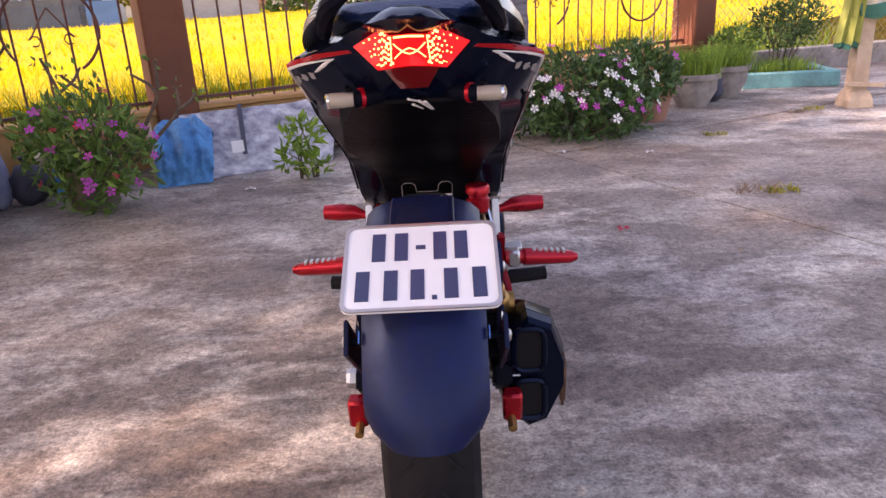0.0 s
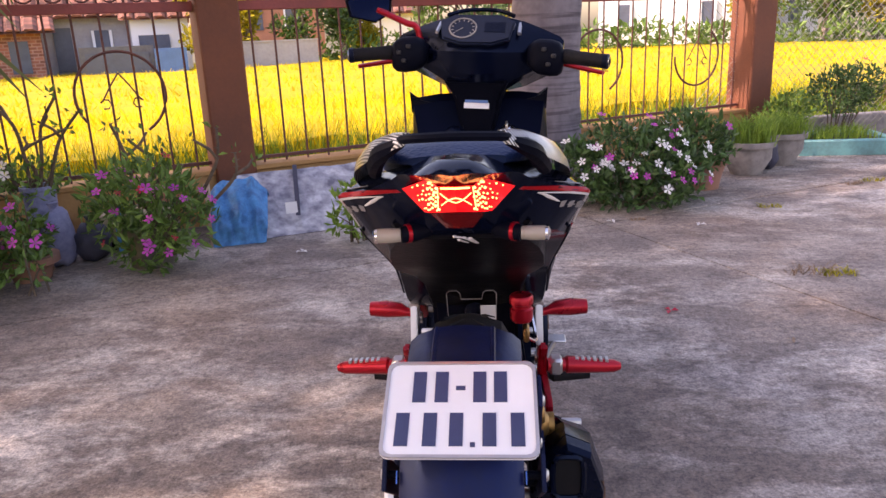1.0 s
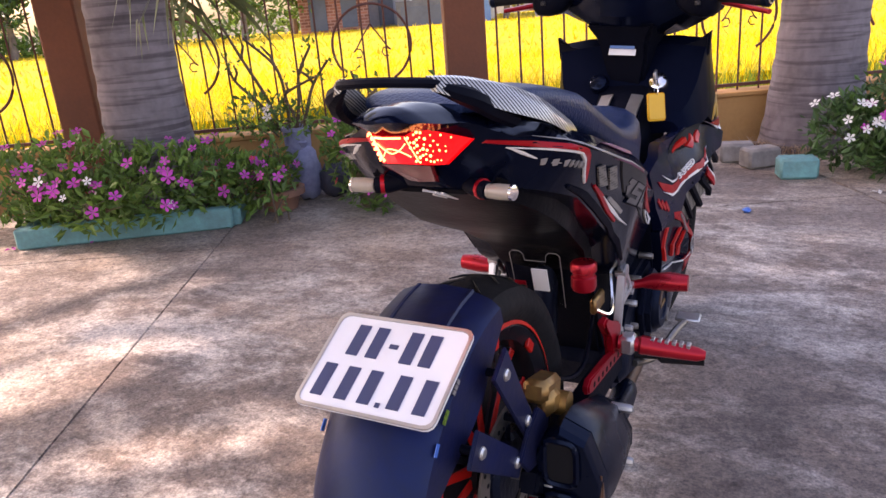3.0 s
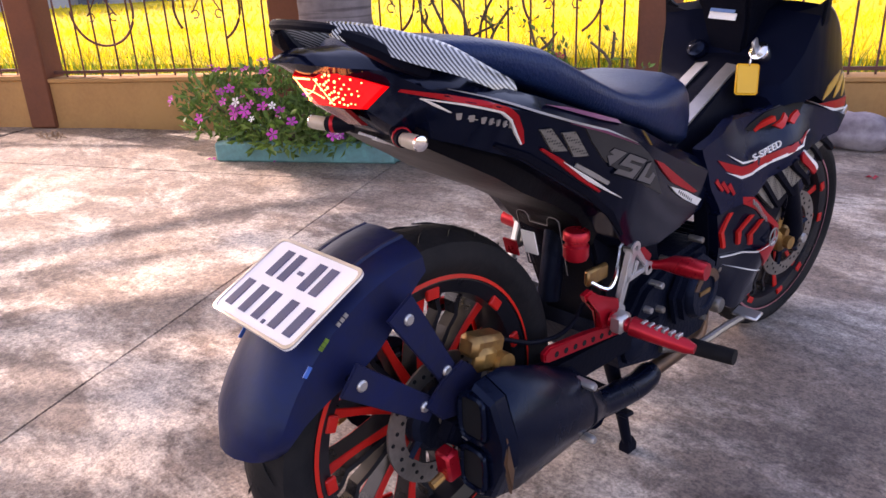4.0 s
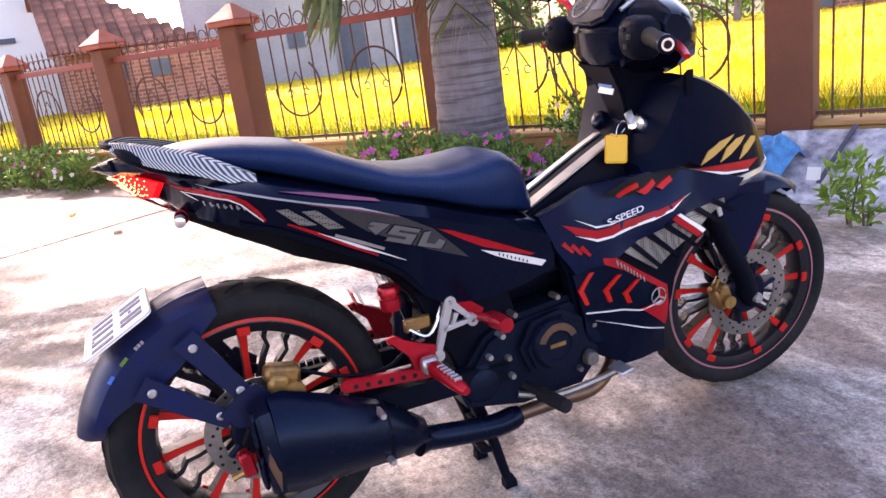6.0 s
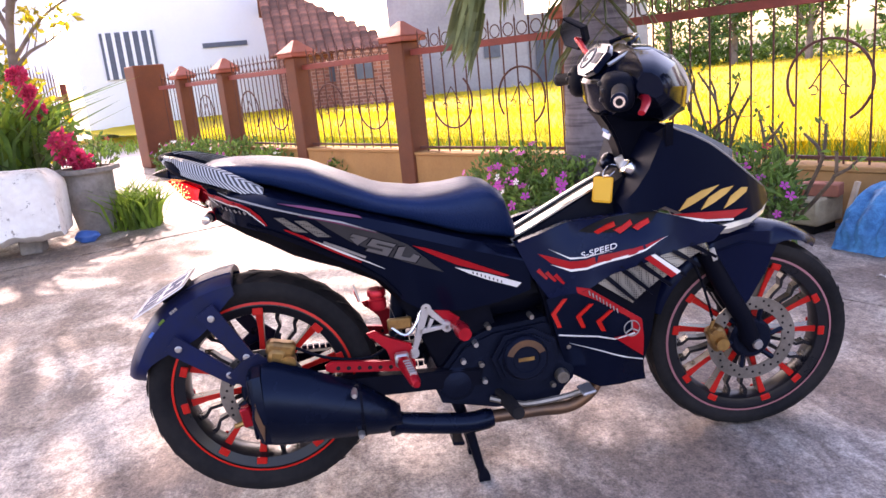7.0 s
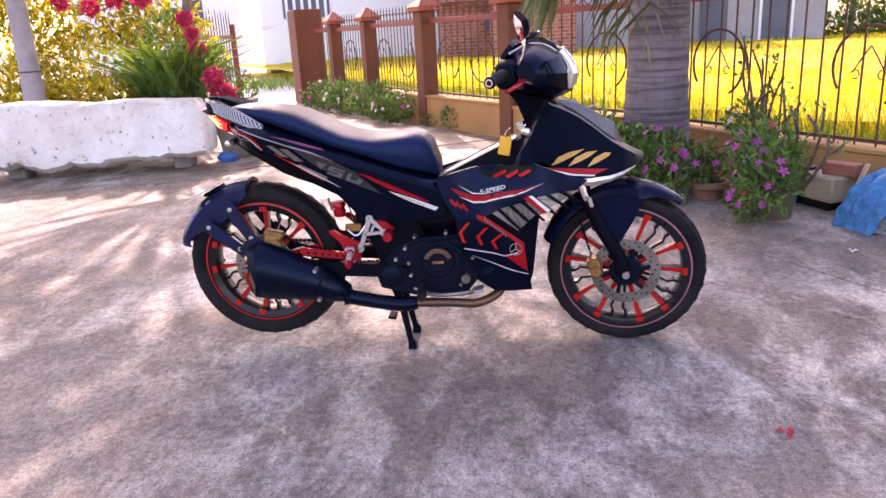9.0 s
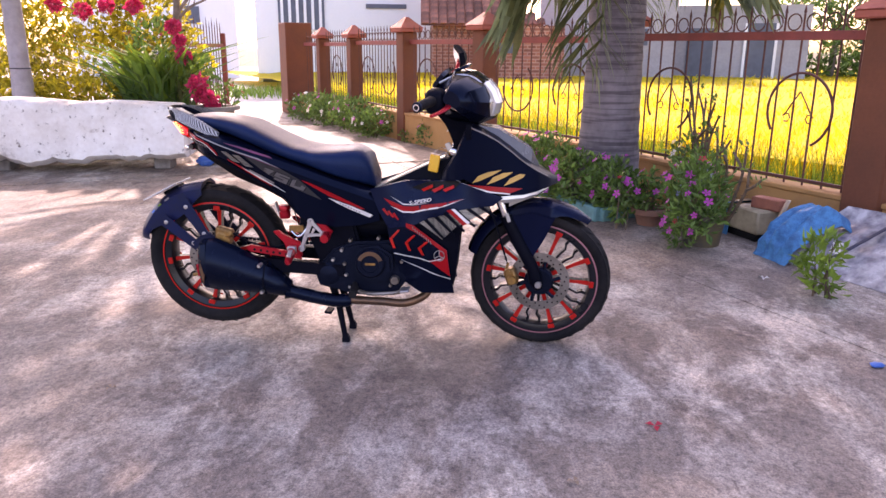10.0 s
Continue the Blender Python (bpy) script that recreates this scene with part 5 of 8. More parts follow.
# decals on the rear covers
def ribbon(pts, w, taper=0.5):
    """A thin strip along (y, z) points, as an outline."""
    up, lo = [], []
    for i, p in enumerate(pts):
        a, b = pts[max(0, i - 1)], pts[min(len(pts) - 1, i + 1)]
        d = Vector((b[0] - a[0], b[1] - a[1])).normalized()
        k = w / 2 * (1 if 0 < i < len(pts) - 1 else taper)
        up.append((p[0] - d.y * k, p[1] + d.x * k))
        lo.append((p[0] + d.y * k, p[1] - d.x * k))
    return up + lo[::-1]


def trail(name, pts, w, mat, lift, label, taper=0.5):
    both(name, ribbon(pts, w, taper), rear_side, mat, lift, 0.003, body, label, 0.010)


trail("decal_stripe", [(0.9669, 0.8488), (0.9992, 0.8403), (1.0262, 0.8323), (1.0549, 0.8214), (1.0741, 0.8086), (1.0918, 0.7863), (1.1032, 0.7671)], 0.0075, DECALRED, 0.0032, "red edged stripe")
trail("decal_stripe", [(0.9798, 0.8392), (1.0096, 0.8319), (1.0479, 0.8192), (1.0665, 0.8065), (1.0838, 0.7859), (1.0999, 0.7676)], 0.0026, DECALWHITE, 0.0042, "white thin stripe")
trail("decal_stripe", [(0.9798, 0.8392), (0.9911, 0.8304), (1.0031, 0.8214)], 0.0026, DECALWHITE, 0.0042, "white hooked stripe", 0.3)
for k in range(7):
    y, z = 1.0097 + 0.00993 * k, 0.8202 - 0.00278 * k
    both("letter_decal", stroke((y, z), (y + 0.0024, z - 0.0085), 0.0034), rear_side, DECALPALE, 0.0036, 0.003, body, "unreadable pale letter")
    if k % 2:
        both("letter_decal", stroke((y - 0.001, z - 0.004), (y + 0.0055, z - 0.006), 0.0022), rear_side, DECALPALE, 0.0036, 0.003, body, "unreadable pale letter")
trail("side_trim", [(1.0600, 0.7720), (1.1200, 0.7450), (1.2000, 0.7000), (1.2800, 0.6530), (1.3450, 0.6030), (1.3850, 0.5560)], 0.010, PLASTIC, 0.0040, "black lower edge trim", 0.4)
trail("silver_edge", [(1.0049, 0.8494), (1.0527, 0.8326), (1.1145, 0.8094), (1.1854, 0.7848), (1.2660, 0.7595), (1.3414, 0.7279)], 0.0032, DECALPALE, 0.0032, "pale edge line of the tail", 0.2)
both("decal_stripe", [(1.1341, 0.8159), (1.1935, 0.7965), (1.2535, 0.7771), (1.3147, 0.7601), (1.3052, 0.7678), (1.2475, 0.7862), (1.1870, 0.8039)], rear_side, DECALPURPLE, 0.0042, 0.003, body, "dark purple-red stripe")
trail("decal_stripe", [(1.1766, 0.7845), (1.2548, 0.7599), (1.3443, 0.7245)], 0.0032, DECALPURPLE, 0.0042, "dark purple-red stripe", 0.2)
both("grille_decal", [(1.1228, 0.7846), (1.1425, 0.7831), (1.1905, 0.7418), (1.1611, 0.7462)], rear_side, GRILLE, 0.0040, 0.003, body, "grey mesh print")
both("grille_decal", [(1.1655, 0.7732), (1.1907, 0.7707), (1.2404, 0.7252), (1.2095, 0.7291)], rear_side, GRILLE, 0.0040, 0.003, body, "grey mesh print")
both("decal_panel", [(1.2069, 0.7760), (1.2650, 0.7563), (1.3474, 0.7249), (1.4101, 0.6857), (1.4895, 0.6033), (1.4048, 0.6423), (1.3428, 0.6736), (1.2801, 0.7102), (1.2334, 0.7498)], rear_side, DECALGREY, 0.0030, 0.003, body, "dark grey number field")
trail("decal_stripe", [(1.1400, 0.7535), (1.1870, 0.7258), (1.2408, 0.6903), (1.3007, 0.6530)], 0.007, DECALRED, 0.0040, "red edged stripe")
trail("decal_stripe", [(1.1917, 0.7249), (1.2638, 0.6818), (1.3530, 0.6315)], 0.006, DECALWHITE, 0.0046, "white thin stripe", 0.1)
trail("decal_stripe", [(1.2219, 0.7135), (1.2649, 0.6906), (1.3122, 0.6651)], 0.007, DECALPALE, 0.0046, "pale short stripe", 0.8)
both("decal_stripe", [(1.4203, 0.6824), (1.4548, 0.6695), (1.5414, 0.6252), (1.6520, 0.5672), (1.6368, 0.5673), (1.5213, 0.6174), (1.4668, 0.6510)], rear_side, DECALRED, 0.0042, 0.003, body, "red edged stripe")
both("decal_stripe", [(1.5166, 0.6114), (1.5952, 0.5819), (1.6805, 0.5436), (1.6689, 0.5335), (1.5961, 0.5656), (1.5488, 0.5906)], rear_side, DECALWHITE, 0.0048, 0.003, body, "white thin stripe")
for k in range(8):
    y, z = 1.560 + 0.010 * k, 0.590 - 0.0050 * k
    both("letter_decal", stroke((y, z + 0.003), (y + 0.001, z - 0.003), 0.004), rear_side, DECALGREY, 0.0056, 0.003, body, "unreadable dark letter")
# block numerals, their cells slanting with the panel
NUM_O, NUM_U, NUM_V = Vector((1.2559, 0.7055)), Vector((0.0615, -0.0243)), Vector((0.0106, 0.0317))
for cell, strokes in ((0, [[(0.38, 1.0), (0.92, 1.0), (0.62, 0.25), (0.30, 0.62), (0.52, 0.74), (0.30, 0.80)]]),
                      (1, [[(0.06, 1.0), (0.90, 1.0), (0.84, 0.78), (0.26, 0.78), (0.24, 0.64), (0.82, 0.64), (0.72, 0.0), (-0.06, 0.0), (0.0, 0.24), (0.50, 0.24), (0.52, 0.42), (-0.06, 0.42)]]),
                      (2, [[(0.02, 0.86), (0.24, 0.98), (0.18, 0.24), (0.50, 0.24), (0.60, 0.60), (0.84, 0.50), (0.74, 0.0), (-0.06, 0.0)]])):
    for poly in strokes:
        for grow, mat, lift in ((1.12, PLASTIC, 0.0037), (1.0, DECALNUMBER, 0.0044)):
            mid = Vector((sum(p[0] for p in poly), sum(p[1] for p in poly))) / len(poly)
            pts = [mid + (Vector(p) - mid) * grow for p in poly]
            pts = [NUM_O + NUM_U * (cell + p.x) + NUM_V * p.y for p in pts]
            both("number_decal", [(p.x, p.y) for p in pts], rear_side, mat, lift, 0.003, body, "block numeral in grey with a black edge", 0.03)

# ---- seat and carbon grab rail ----
SEAT_T = [(0.952, 0.897), (0.962, 0.904), (0.985, 0.908), (1.03, 0.909), (1.10, 0.903), (1.20, 0.884), (1.29, 0.840), (1.37, 0.802), (1.46, 0.786), (1.53, 0.788), (1.60, 0.796), (1.65, 0.780), (1.678, 0.735), (1.686, 0.69)]
SEAT_B = [(0.952, 0.884), (1.03, 0.872), (1.13, 0.840), (1.305, 0.770), (1.43, 0.728), (1.55, 0.678), (1.686, 0.640)]
SEAT_W = [(0.952, 0.066), (0.962, 0.080), (0.985, 0.094), (1.05, 0.115), (1.2, 0.138), (1.35, 0.148), (1.5, 0.142), (1.6, 0.126), (1.66, 0.10), (1.686, 0.075)]
rings = []
for k in range(30):
    y = 0.952 + 0.734 * k / 29
    zt, zb, w = inter(SEAT_T, y, 1), inter(SEAT_B, y, 1), inter(SEAT_W, y, 1)
    ring = []
    for j in range(20):
        a = 2 * math.pi * j / 20
        c, sn = math.cos(a), math.sin(a)
        x = w * math.copysign(abs(c) ** 0.55, c)
        zz = (zt + zb) / 2 + (zt - zb) / 2 * math.copysign(abs(sn) ** (0.6 if sn > 0 else 0.35), sn)
        ring.append((x, y, zz))
    rings.append(ring)
seat = bp("seat", loft(B(), rings), SEATCOVER, None, "long black vinyl seat", angle=60)
bm = tube(B(), smooth_path([(-0.068, 0.897, 0.925), (-0.058, 0.885, 0.929), (-0.034, 0.877, 0.931), (0, 0.875, 0.932), (0.034, 0.877, 0.931), (0.058, 0.885, 0.929), (0.068, 0.897, 0.925)], 3), 0.0060, 8)
rail = bp("grab_rail", bm, PLASTIC, None, "grab rail round the seat tail with carbon-look side blades")
for s in (1, -1):
    bm = B()
    pts = smooth_path([(s * 0.146, 1.105, 0.842), (s * 0.143, 1.06, 0.864), (s * 0.134, 1.01, 0.889), (s * 0.114, 0.955, 0.908), (s * 0.088, 0.915, 0.922), (s * 0.060, 0.886, 0.930)], 4)
    n = len(pts) - 1
    ring_list = []
    for i, q in enumerate(pts):
        f = i / n

        w = 0.009 + 0.022 * max(0.0, math.sin(math.pi * (0.12 + 0.80 * f)))
        out_, in_ = Vector((s * 0.45, -0.1, -0.75)) * w, Vector((-s * 0.5, 0.1, 0.45)) * w
        nr = Vector((s * 0.75, 0, 0.5)) * 0.005
        ring_list.append([q + out_, q + out_ * 0.5 + nr, q + in_ * 0.4 + nr * 1.2, q + in_, q + in_ * 0.6 - nr, q + out_ * 0.7 - nr])
    bp("rail_blade", loft(bm, ring_list), CARBON, rail, "carbon-look striped blade")
    bp("rail_foot", tube(B(), smooth_path([(s * 0.064, 0.893, 0.924), (s * 0.092, 0.915, 0.909), (s * 0.106, 0.945, 0.890), (s * 0.114, 0.985, 0.872)], 3), [0.007, 0.009, 0.011, 0.012, 0.012, 0.012, 0.012, 0.011, 0.011, 0.010][:10], 8), PLASTIC, rail)

# ---- front body ----
COWL = [(1.945, 0.700, 0.680, 0.120, 0.140), (1.975, 0.745, 0.690, 0.150, 0.165), (2.00, 0.790, 0.690, 0.165, 0.178), (2.03, 0.862, 0.700, 0.176, 0.186), (2.058, 0.880, 0.685, 0.180, 0.190), (2.10, 0.862, 0.665, 0.178, 0.194), (2.15, 0.835, 0.648, 0.172, 0.195), (2.20, 0.798, 0.640, 0.164, 0.190), (2.25, 0.757, 0.641, 0.150, 0.180), (2.30, 0.722, 0.650, 0.122, 0.148), (2.345, 0.695, 0.662, 0.080, 0.098), (2.382, 0.677, 0.669, 0.030, 0.038)]
cowl_side = side_of(COWL)
cowl = bp("front_cowl", loft(B(), body_rings(COWL, 0.012, 3)), COWLBLACK, None, "gloss black front cowl", angle=30)
# hollow inner face of the cowl with its two raised ears
bm = B()
ear = [(-0.186, 0.898), (-0.150, 0.868), (-0.07, 0.850), (0.07, 0.850), (0.150, 0.868), (0.186, 0.898), (0.182, 0.845), (0.150, 0.80), (0.06, 0.79), (-0.06, 0.79), (-0.150, 0.80), (-0.182, 0.845)]
prism(bm, ear, 2.030, 2.060, "y", 0.006)
bp("inner_shield", bm, PLASTIC, None, "black plastic inner leg shield with raised ears")
for y, z in ((2.060, 0.686), (2.115, 0.683), (2.176, 0.678)):
    both("gold_claw", [(y, z), (y + 0.022, z + 0.027), (y + 0.058, z + 0.042), (y + 0.107 - (y - 2.06) * 0.25, z + 0.050 - (y - 2.06) * 0.1), (y + 0.070, z + 0.029), (y + 0.030, z + 0.011)], cowl_side, DECALGOLD, 0.0036, 0.003, cowl, "gold claw decal", 0.03)
both("decal_stripe", [(2.045, 0.680), (2.10, 0.678), (2.245, 0.668), (2.20, 0.652), (2.12, 0.660)], cowl_side, DECALRED, 0.0030, 0.003, cowl, "red edged stripe")
both("decal_stripe", [(2.00, 0.694), (2.06, 0.674), (2.13, 0.658), (2.20, 0.651), (2.20, 0.647), (2.12, 0.653)], cowl_side, DECALWHITE, 0.0036, 0.003, cowl, "white thin stripe")
bm = B()
loft(bm, [[(-0.075, 2.075, 0.870), (0.075, 2.075, 0.870), (0.070, 2.08, 0.884), (-0.070, 2.08, 0.884)], [(-0.070, 2.15, 0.842), (0.070, 2.15, 0.842), (0.062, 2.15, 0.872), (-0.062, 2.15, 0.872)], [(-0.05, 2.28, 0.742), (0.05, 2.28, 0.742), (0.044, 2.28, 0.796), (-0.044, 2.28, 0.796)], [(-0.03, 2.31, 0.720), (0.03, 2.31, 0.720), (0.02, 2.31, 0.735), (-0.02, 2.31, 0.735)]])
# gloss highlight of the cowl's ridge, drawn as a thin pale tube
for s in (1, -1):
    ridge = [(s * (inter(COWL, y, 3) - 0.002), y, inter(COWL, y, 1) + 0.003) for y in (2.06, 2.10, 2.15, 2.20, 2.25, 2.30, 2.34)]
    bp("ridge_line", tube(B(), smooth_path([(s * 0.184, 2.045, 0.893)] + ridge, 3), 0.0022, 5), DECALPALE, cowl, "pale painted highlight along the cowl's ridge")
bp("visor", bm, VISOR, None, "small silvery fly screen", angle=30)
for s in (1, -1):
    bm = B()
    rows = []
    for y, zt, zb, w in ((2.135, 0.640, 0.618, 0.202), (2.19, 0.645, 0.614, 0.196), (2.25, 0.648, 0.622, 0.182), (2.30, 0.656, 0.634, 0.150), (2.345, 0.666, 0.652, 0.095)):
        rows.append([(s * (w - 0.05), y, zt), (s * w, y, zt - 0.003), (s * (w + 0.002), y, (zt + zb) / 2), (s * (w - 0.012), y, zb), (s * (w - 0.055), y, zb)])
    loft(bm, rows)
    bp("front_indicator", bm, LENSPALE, None, "clear wedge-shaped front indicator lens")
bm = B()
loft(bm, [[(-0.075, 2.20, 0.632), (0.075, 2.20, 0.632), (0.06, 2.20, 0.575), (-0.06, 2.20, 0.575)], [(-0.05, 2.335, 0.672), (0.05, 2.335, 0.672), (0.035, 2.325, 0.625), (-0.035, 2.325, 0.625)]])
bp("headlight", bm, LENSPALE, None, "twin headlight lens in the nose")
CTRL = [(1.68, 0.64, 0.126), (1.71, 0.584, 0.132), (1.75, 0.50, 0.140), (1.78, 0.30, 0.116), (1.99, 0.24, 0.122), (1.93, 0.40, 0.174), (1.83, 0.592, 0.151), (1.93, 0.615, 0.172), (1.96, 0.596, 0.200), (2.03, 0.535, 0.204), (2.15, 0.62, 0.206), (2.1, 0.72, 0.194), (1.95, 0.70, 0.142), (1.873, 0.644, 0.122), (1.80, 0.67, 0.118), (1.86, 0.50, 0.166), (1.86, 0.36, 0.138)]


def flank(y, z):
    """Half width of the leg-shield flank."""
    tot = acc = 0.0
    for a, b, w in CTRL:
        k = 1.0 / (((y - a) ** 2 + (z - b) ** 2) ** 1.25 + 1e-5)
        tot, acc = tot + k, acc + k * w
    return acc / tot


def panel(name, outline, mat, lift, thick, label="", parent=None):
    both(name, outline, flank, mat, lift, thick, parent, label, 0.04)


panel("flank_panel", [(1.672, 0.642), (1.74, 0.662), (1.81, 0.678), (1.99, 0.690), (2.08, 0.668), (2.175, 0.637), (2.14, 0.606), (2.017, 0.584), (1.90, 0.545), (1.827, 0.509), (1.745, 0.496), (1.705, 0.56)], NAVY, 0.0, 0.022, "blue-black leg shield panel")
panel("flank_core", [(1.70, 0.60), (2.10, 0.64), (2.12, 0.585), (2.02, 0.52), (2.00, 0.30), (1.985, 0.235), (1.87, 0.238), (1.79, 0.28), (1.75, 0.40), (1.735, 0.49)], PLASTIC, -0.024, 0.03, "black inner shield")
panel("mesh_panel", [(1.842, 0.540), (1.93, 0.575), (2.05, 0.598), (2.12, 0.612), (2.128, 0.585), (2.005, 0.521), (1.950, 0.462)], GRILLE, -0.010, 0.008, "grey mesh print panel")
for k in range(6):
    t = k / 5.0
    a = (1.872 + 0.215 * t, 0.552 + 0.050 * t)
    b = (a[0] + 0.085 - 0.02 * t, a[1] - 0.085 + 0.045 * t)
    panel("mesh_rib", stroke(a, b, 0.012), PLASTIC, 0.000, 0.012, "black rib")
panel("rib_decal", [(1.968, 0.583), (1.985, 0.588), (2.045, 0.536), (2.030, 0.530)], DECALRED, 0.004, 0.004, "red and white slash")
panel("rib_decal", [(1.985, 0.588), (1.997, 0.589), (2.056, 0.541), (2.045, 0.536)], DECALWHITE, 0.004, 0.004, "red and white slash")
panel("decal_swoosh", [(1.725, 0.612), (1.755, 0.585), (1.80, 0.566), (1.84, 0.566), (1.93, 0.590), (2.03, 0.626), (1.94, 0.606), (1.84, 0.586), (1.80, 0.586)], DECALRED, 0.002, 0.002, "red swoosh")
panel("decal_swoosh", [(1.752, 0.583), (1.80, 0.561), (1.84, 0.562), (1.93, 0.586), (2.035, 0.627), (1.93, 0.592), (1.84, 0.567), (1.80, 0.567)], DECALWHITE, 0.003, 0.002, "white swoosh edge")
panel("decal_swoosh", [(1.752, 0.620), (1.80, 0.592), (1.84, 0.591), (1.90, 0.602), (1.84, 0.594), (1.80, 0.596)], DECALWHITE, 0.003, 0.002, "white swoosh edge")
for k in range(3):
    panel("letter_decal", stroke((1.722 + 0.020 * k, 0.572 - 0.008 * k), (1.742 + 0.020 * k, 0.548 - 0.008 * k), 0.010), DECALRED, 0.003, 0.002, "red letter stroke")
for s in (1, -1):
    a, b = (Vector((s * flank(y, z), y - BY, z)) for y, z in ((1.818, 0.594), (1.918, 0.616)))
    way = (b - a).normalized() * s
    up = Vector((s * (flank(1.868, 0.620) - flank(1.868, 0.590)), 0, 0.030)).normalized()
    nrm = way.cross(up).normalized()
    up = nrm.cross(way)
    mid = (a + b) / 2 + nrm * 0.007
    m = Matrix(((way.x, up.x, nrm.x, mid.x), (way.y, up.y, nrm.y, mid.y), (way.z, up.z, nrm.z, mid.z), (0, 0, 0, 1)))
    lettering("S-SPEED", 0.019, m @ Matrix.Diagonal((1.35, 1, 1, 1)), DECALWHITE, bike, "speed_decal", 0.002, 0.2 * s)
for k in range(9):
    y, z = 1.838 + 0.0085 * k, 0.505 - 0.0068 * k
    panel("letter_decal", stroke((y, z + 0.006), (y + 0.002, z - 0.006), 0.0032), DECALPALE, 0.002, 0.003, "unreadable pale script stroke")
panel("vent_panel", [(1.83, 0.655), (1.90, 0.682), (2.02, 0.690), (2.00, 0.664), (1.88, 0.640)], DARKOPEN, 0.004, 0.006, "dark louvred vent")
for k in range(3):
    panel("vent_blade", [(1.868 + 0.042 * k, 0.648 + 0.004 * k), (1.912 + 0.040 * k, 0.672 + 0.001 * k), (1.914 + 0.040 * k, 0.662 + 0.001 * k), (1.878 + 0.042 * k, 0.641 + 0.004 * k)], SPOKERED, 0.010, 0.008, "red vent blade")
panel("chin_panel", [(1.738, 0.494), (1.806, 0.524), (1.90, 0.472), (1.972, 0.424), (1.985, 0.30), (1.995, 0.236), (1.93, 0.236), (1.866, 0.240), (1.79, 0.284), (1.757, 0.40)], GLOSSBLACK, -0.004, 0.02, "black lower leg shield")
panel("chin_decal", [(1.806, 0.522), (1.84, 0.516), (1.968, 0.422), (1.980, 0.312), (1.900, 0.378), (1.945, 0.390), (1.938, 0.428), (1.86, 0.482), (1.812, 0.506)], DECALRED, 0.000, 0.004, "red angular decal")
panel("chin_decal", [(1.762, 0.398), (1.90, 0.372), (1.948, 0.388), (1.947, 0.391), (1.90, 0.3755), (1.765, 0.4005)], DECALWHITE, 0.002, 0.004, "white edge line")
panel("chin_decal", [(1.79, 0.372), (1.90, 0.330), (1.982, 0.300), (1.982, 0.2975), (1.90, 0.327)], DECALWHITE, 0.000, 0.004, "white edge line")
for k, (y, z, h) in enumerate(((1.752, 0.456, 0.036), (1.812, 0.444, 0.032), (1.862, 0.425, 0.028))):
    panel("chevron_decal", [(y - 0.006, z), (y + 0.026, z + h), (y + 0.036, z + h), (y + 0.006, z), (y + 0.018, z - h), (y + 0.008, z - h)], SPOKERED, 0.002, 0.006, "red chevron")
for s in (1, -1):
    x = s * (flank(1.935, 0.408) + 0.002)
    bm = B()
    tube(bm, [Vector((x - s * 0.002, 1.940 + 0.020 * math.cos(q), 0.402 + 0.020 * math.sin(q))) for q in np.linspace(0, 2 * math.pi, 19)], 0.0016, 5)
    for q in (90, 210, 330):
        tube(bm, [(x - s * 0.001, 1.940, 0.402), (x - s * 0.001, 1.940 + 0.019 * math.cos(radians(q)), 0.402 + 0.019 * math.sin(radians(q)))], 0.002, 5)
    bp("round_badge", bm, DECALPALE, None, "small pale round badge")

# ---- centre tunnel, stem, key ----
TUN = [(1.66, 0.618, 0.50, 0.058, 0.085), (1.74, 0.655, 0.50, 0.056, 0.09), (1.88, 0.722, 0.52, 0.054, 0.09), (1.96, 0.756, 0.54, 0.062, 0.09), (2.03, 0.80, 0.56, 0.070, 0.09)]
bp("centre_tunnel", loft(B(), body_rings(TUN, 0.008, 2)), PLASTIC, None, "black plastic centre tunnel")
for s in (1, -1):
    bm = B()
    loft(bm, [[(s * x, y, inter(TUN, y, 1) + 0.010 + h) for x, h in ((0.022, 0), (0.050, -0.004), (0.050, 0.001), (0.022, 0.005))] for y in (1.675, 1.74, 1.82, 1.90, 1.95)])
    bp("tunnel_strip", bm, ALLOY, None, "satin silver tunnel strip")
    k = B()
    lathe(k, [(0.0, 0.016), (0.010, 0.016), (0.020, 0.012), (0.024, 0.004), (0.024, -0.02)], (0, 0, 0), "z", 20)
    k.transform(Matrix.Translation((0.006 + s * 0.072, 1.984, 0.787)) @ Matrix.Rotation(radians(58), 4, "X"))
    bp("lock_knob", k, GLOSSBLACK if s < 0 else CHROME, None, "round lock cover")
bp("key", box(B(), (0.074, 1.966, 0.803), (0.006, 0.022, 0.03), Matrix.Rotation(0.4, 4, "X"), 0.002), ALLOY)
bp("key_ring", tube(B(), smooth_path([(0.074, 1.955, 0.795), (0.084, 1.935, 0.800), (0.090, 1.918, 0.788), (0.090, 1.914, 0.770), (0.080, 1.930, 0.768), (0.074, 1.950, 0.780)], 3), 0.0013, 5), CHROME)
bp("key_tag", box(B(), (0.088, 1.912, 0.741), (0.050, 0.005, 0.064), Matrix.Rotation(radians(52), 4, "Z") @ Matrix.Rotation(radians(-10), 4, "X") @ Matrix.Rotation(radians(4), 4, "Y"), 0.004), TAGYELLOW, None, "yellow square key tag")

# ---- handlebar head ----

def hp(name, bm, mat, parent=None, label="", smooth=True, angle=38):
    bm.transform(HM)
    return bp(name, bm, mat, parent, label, smooth, angle)


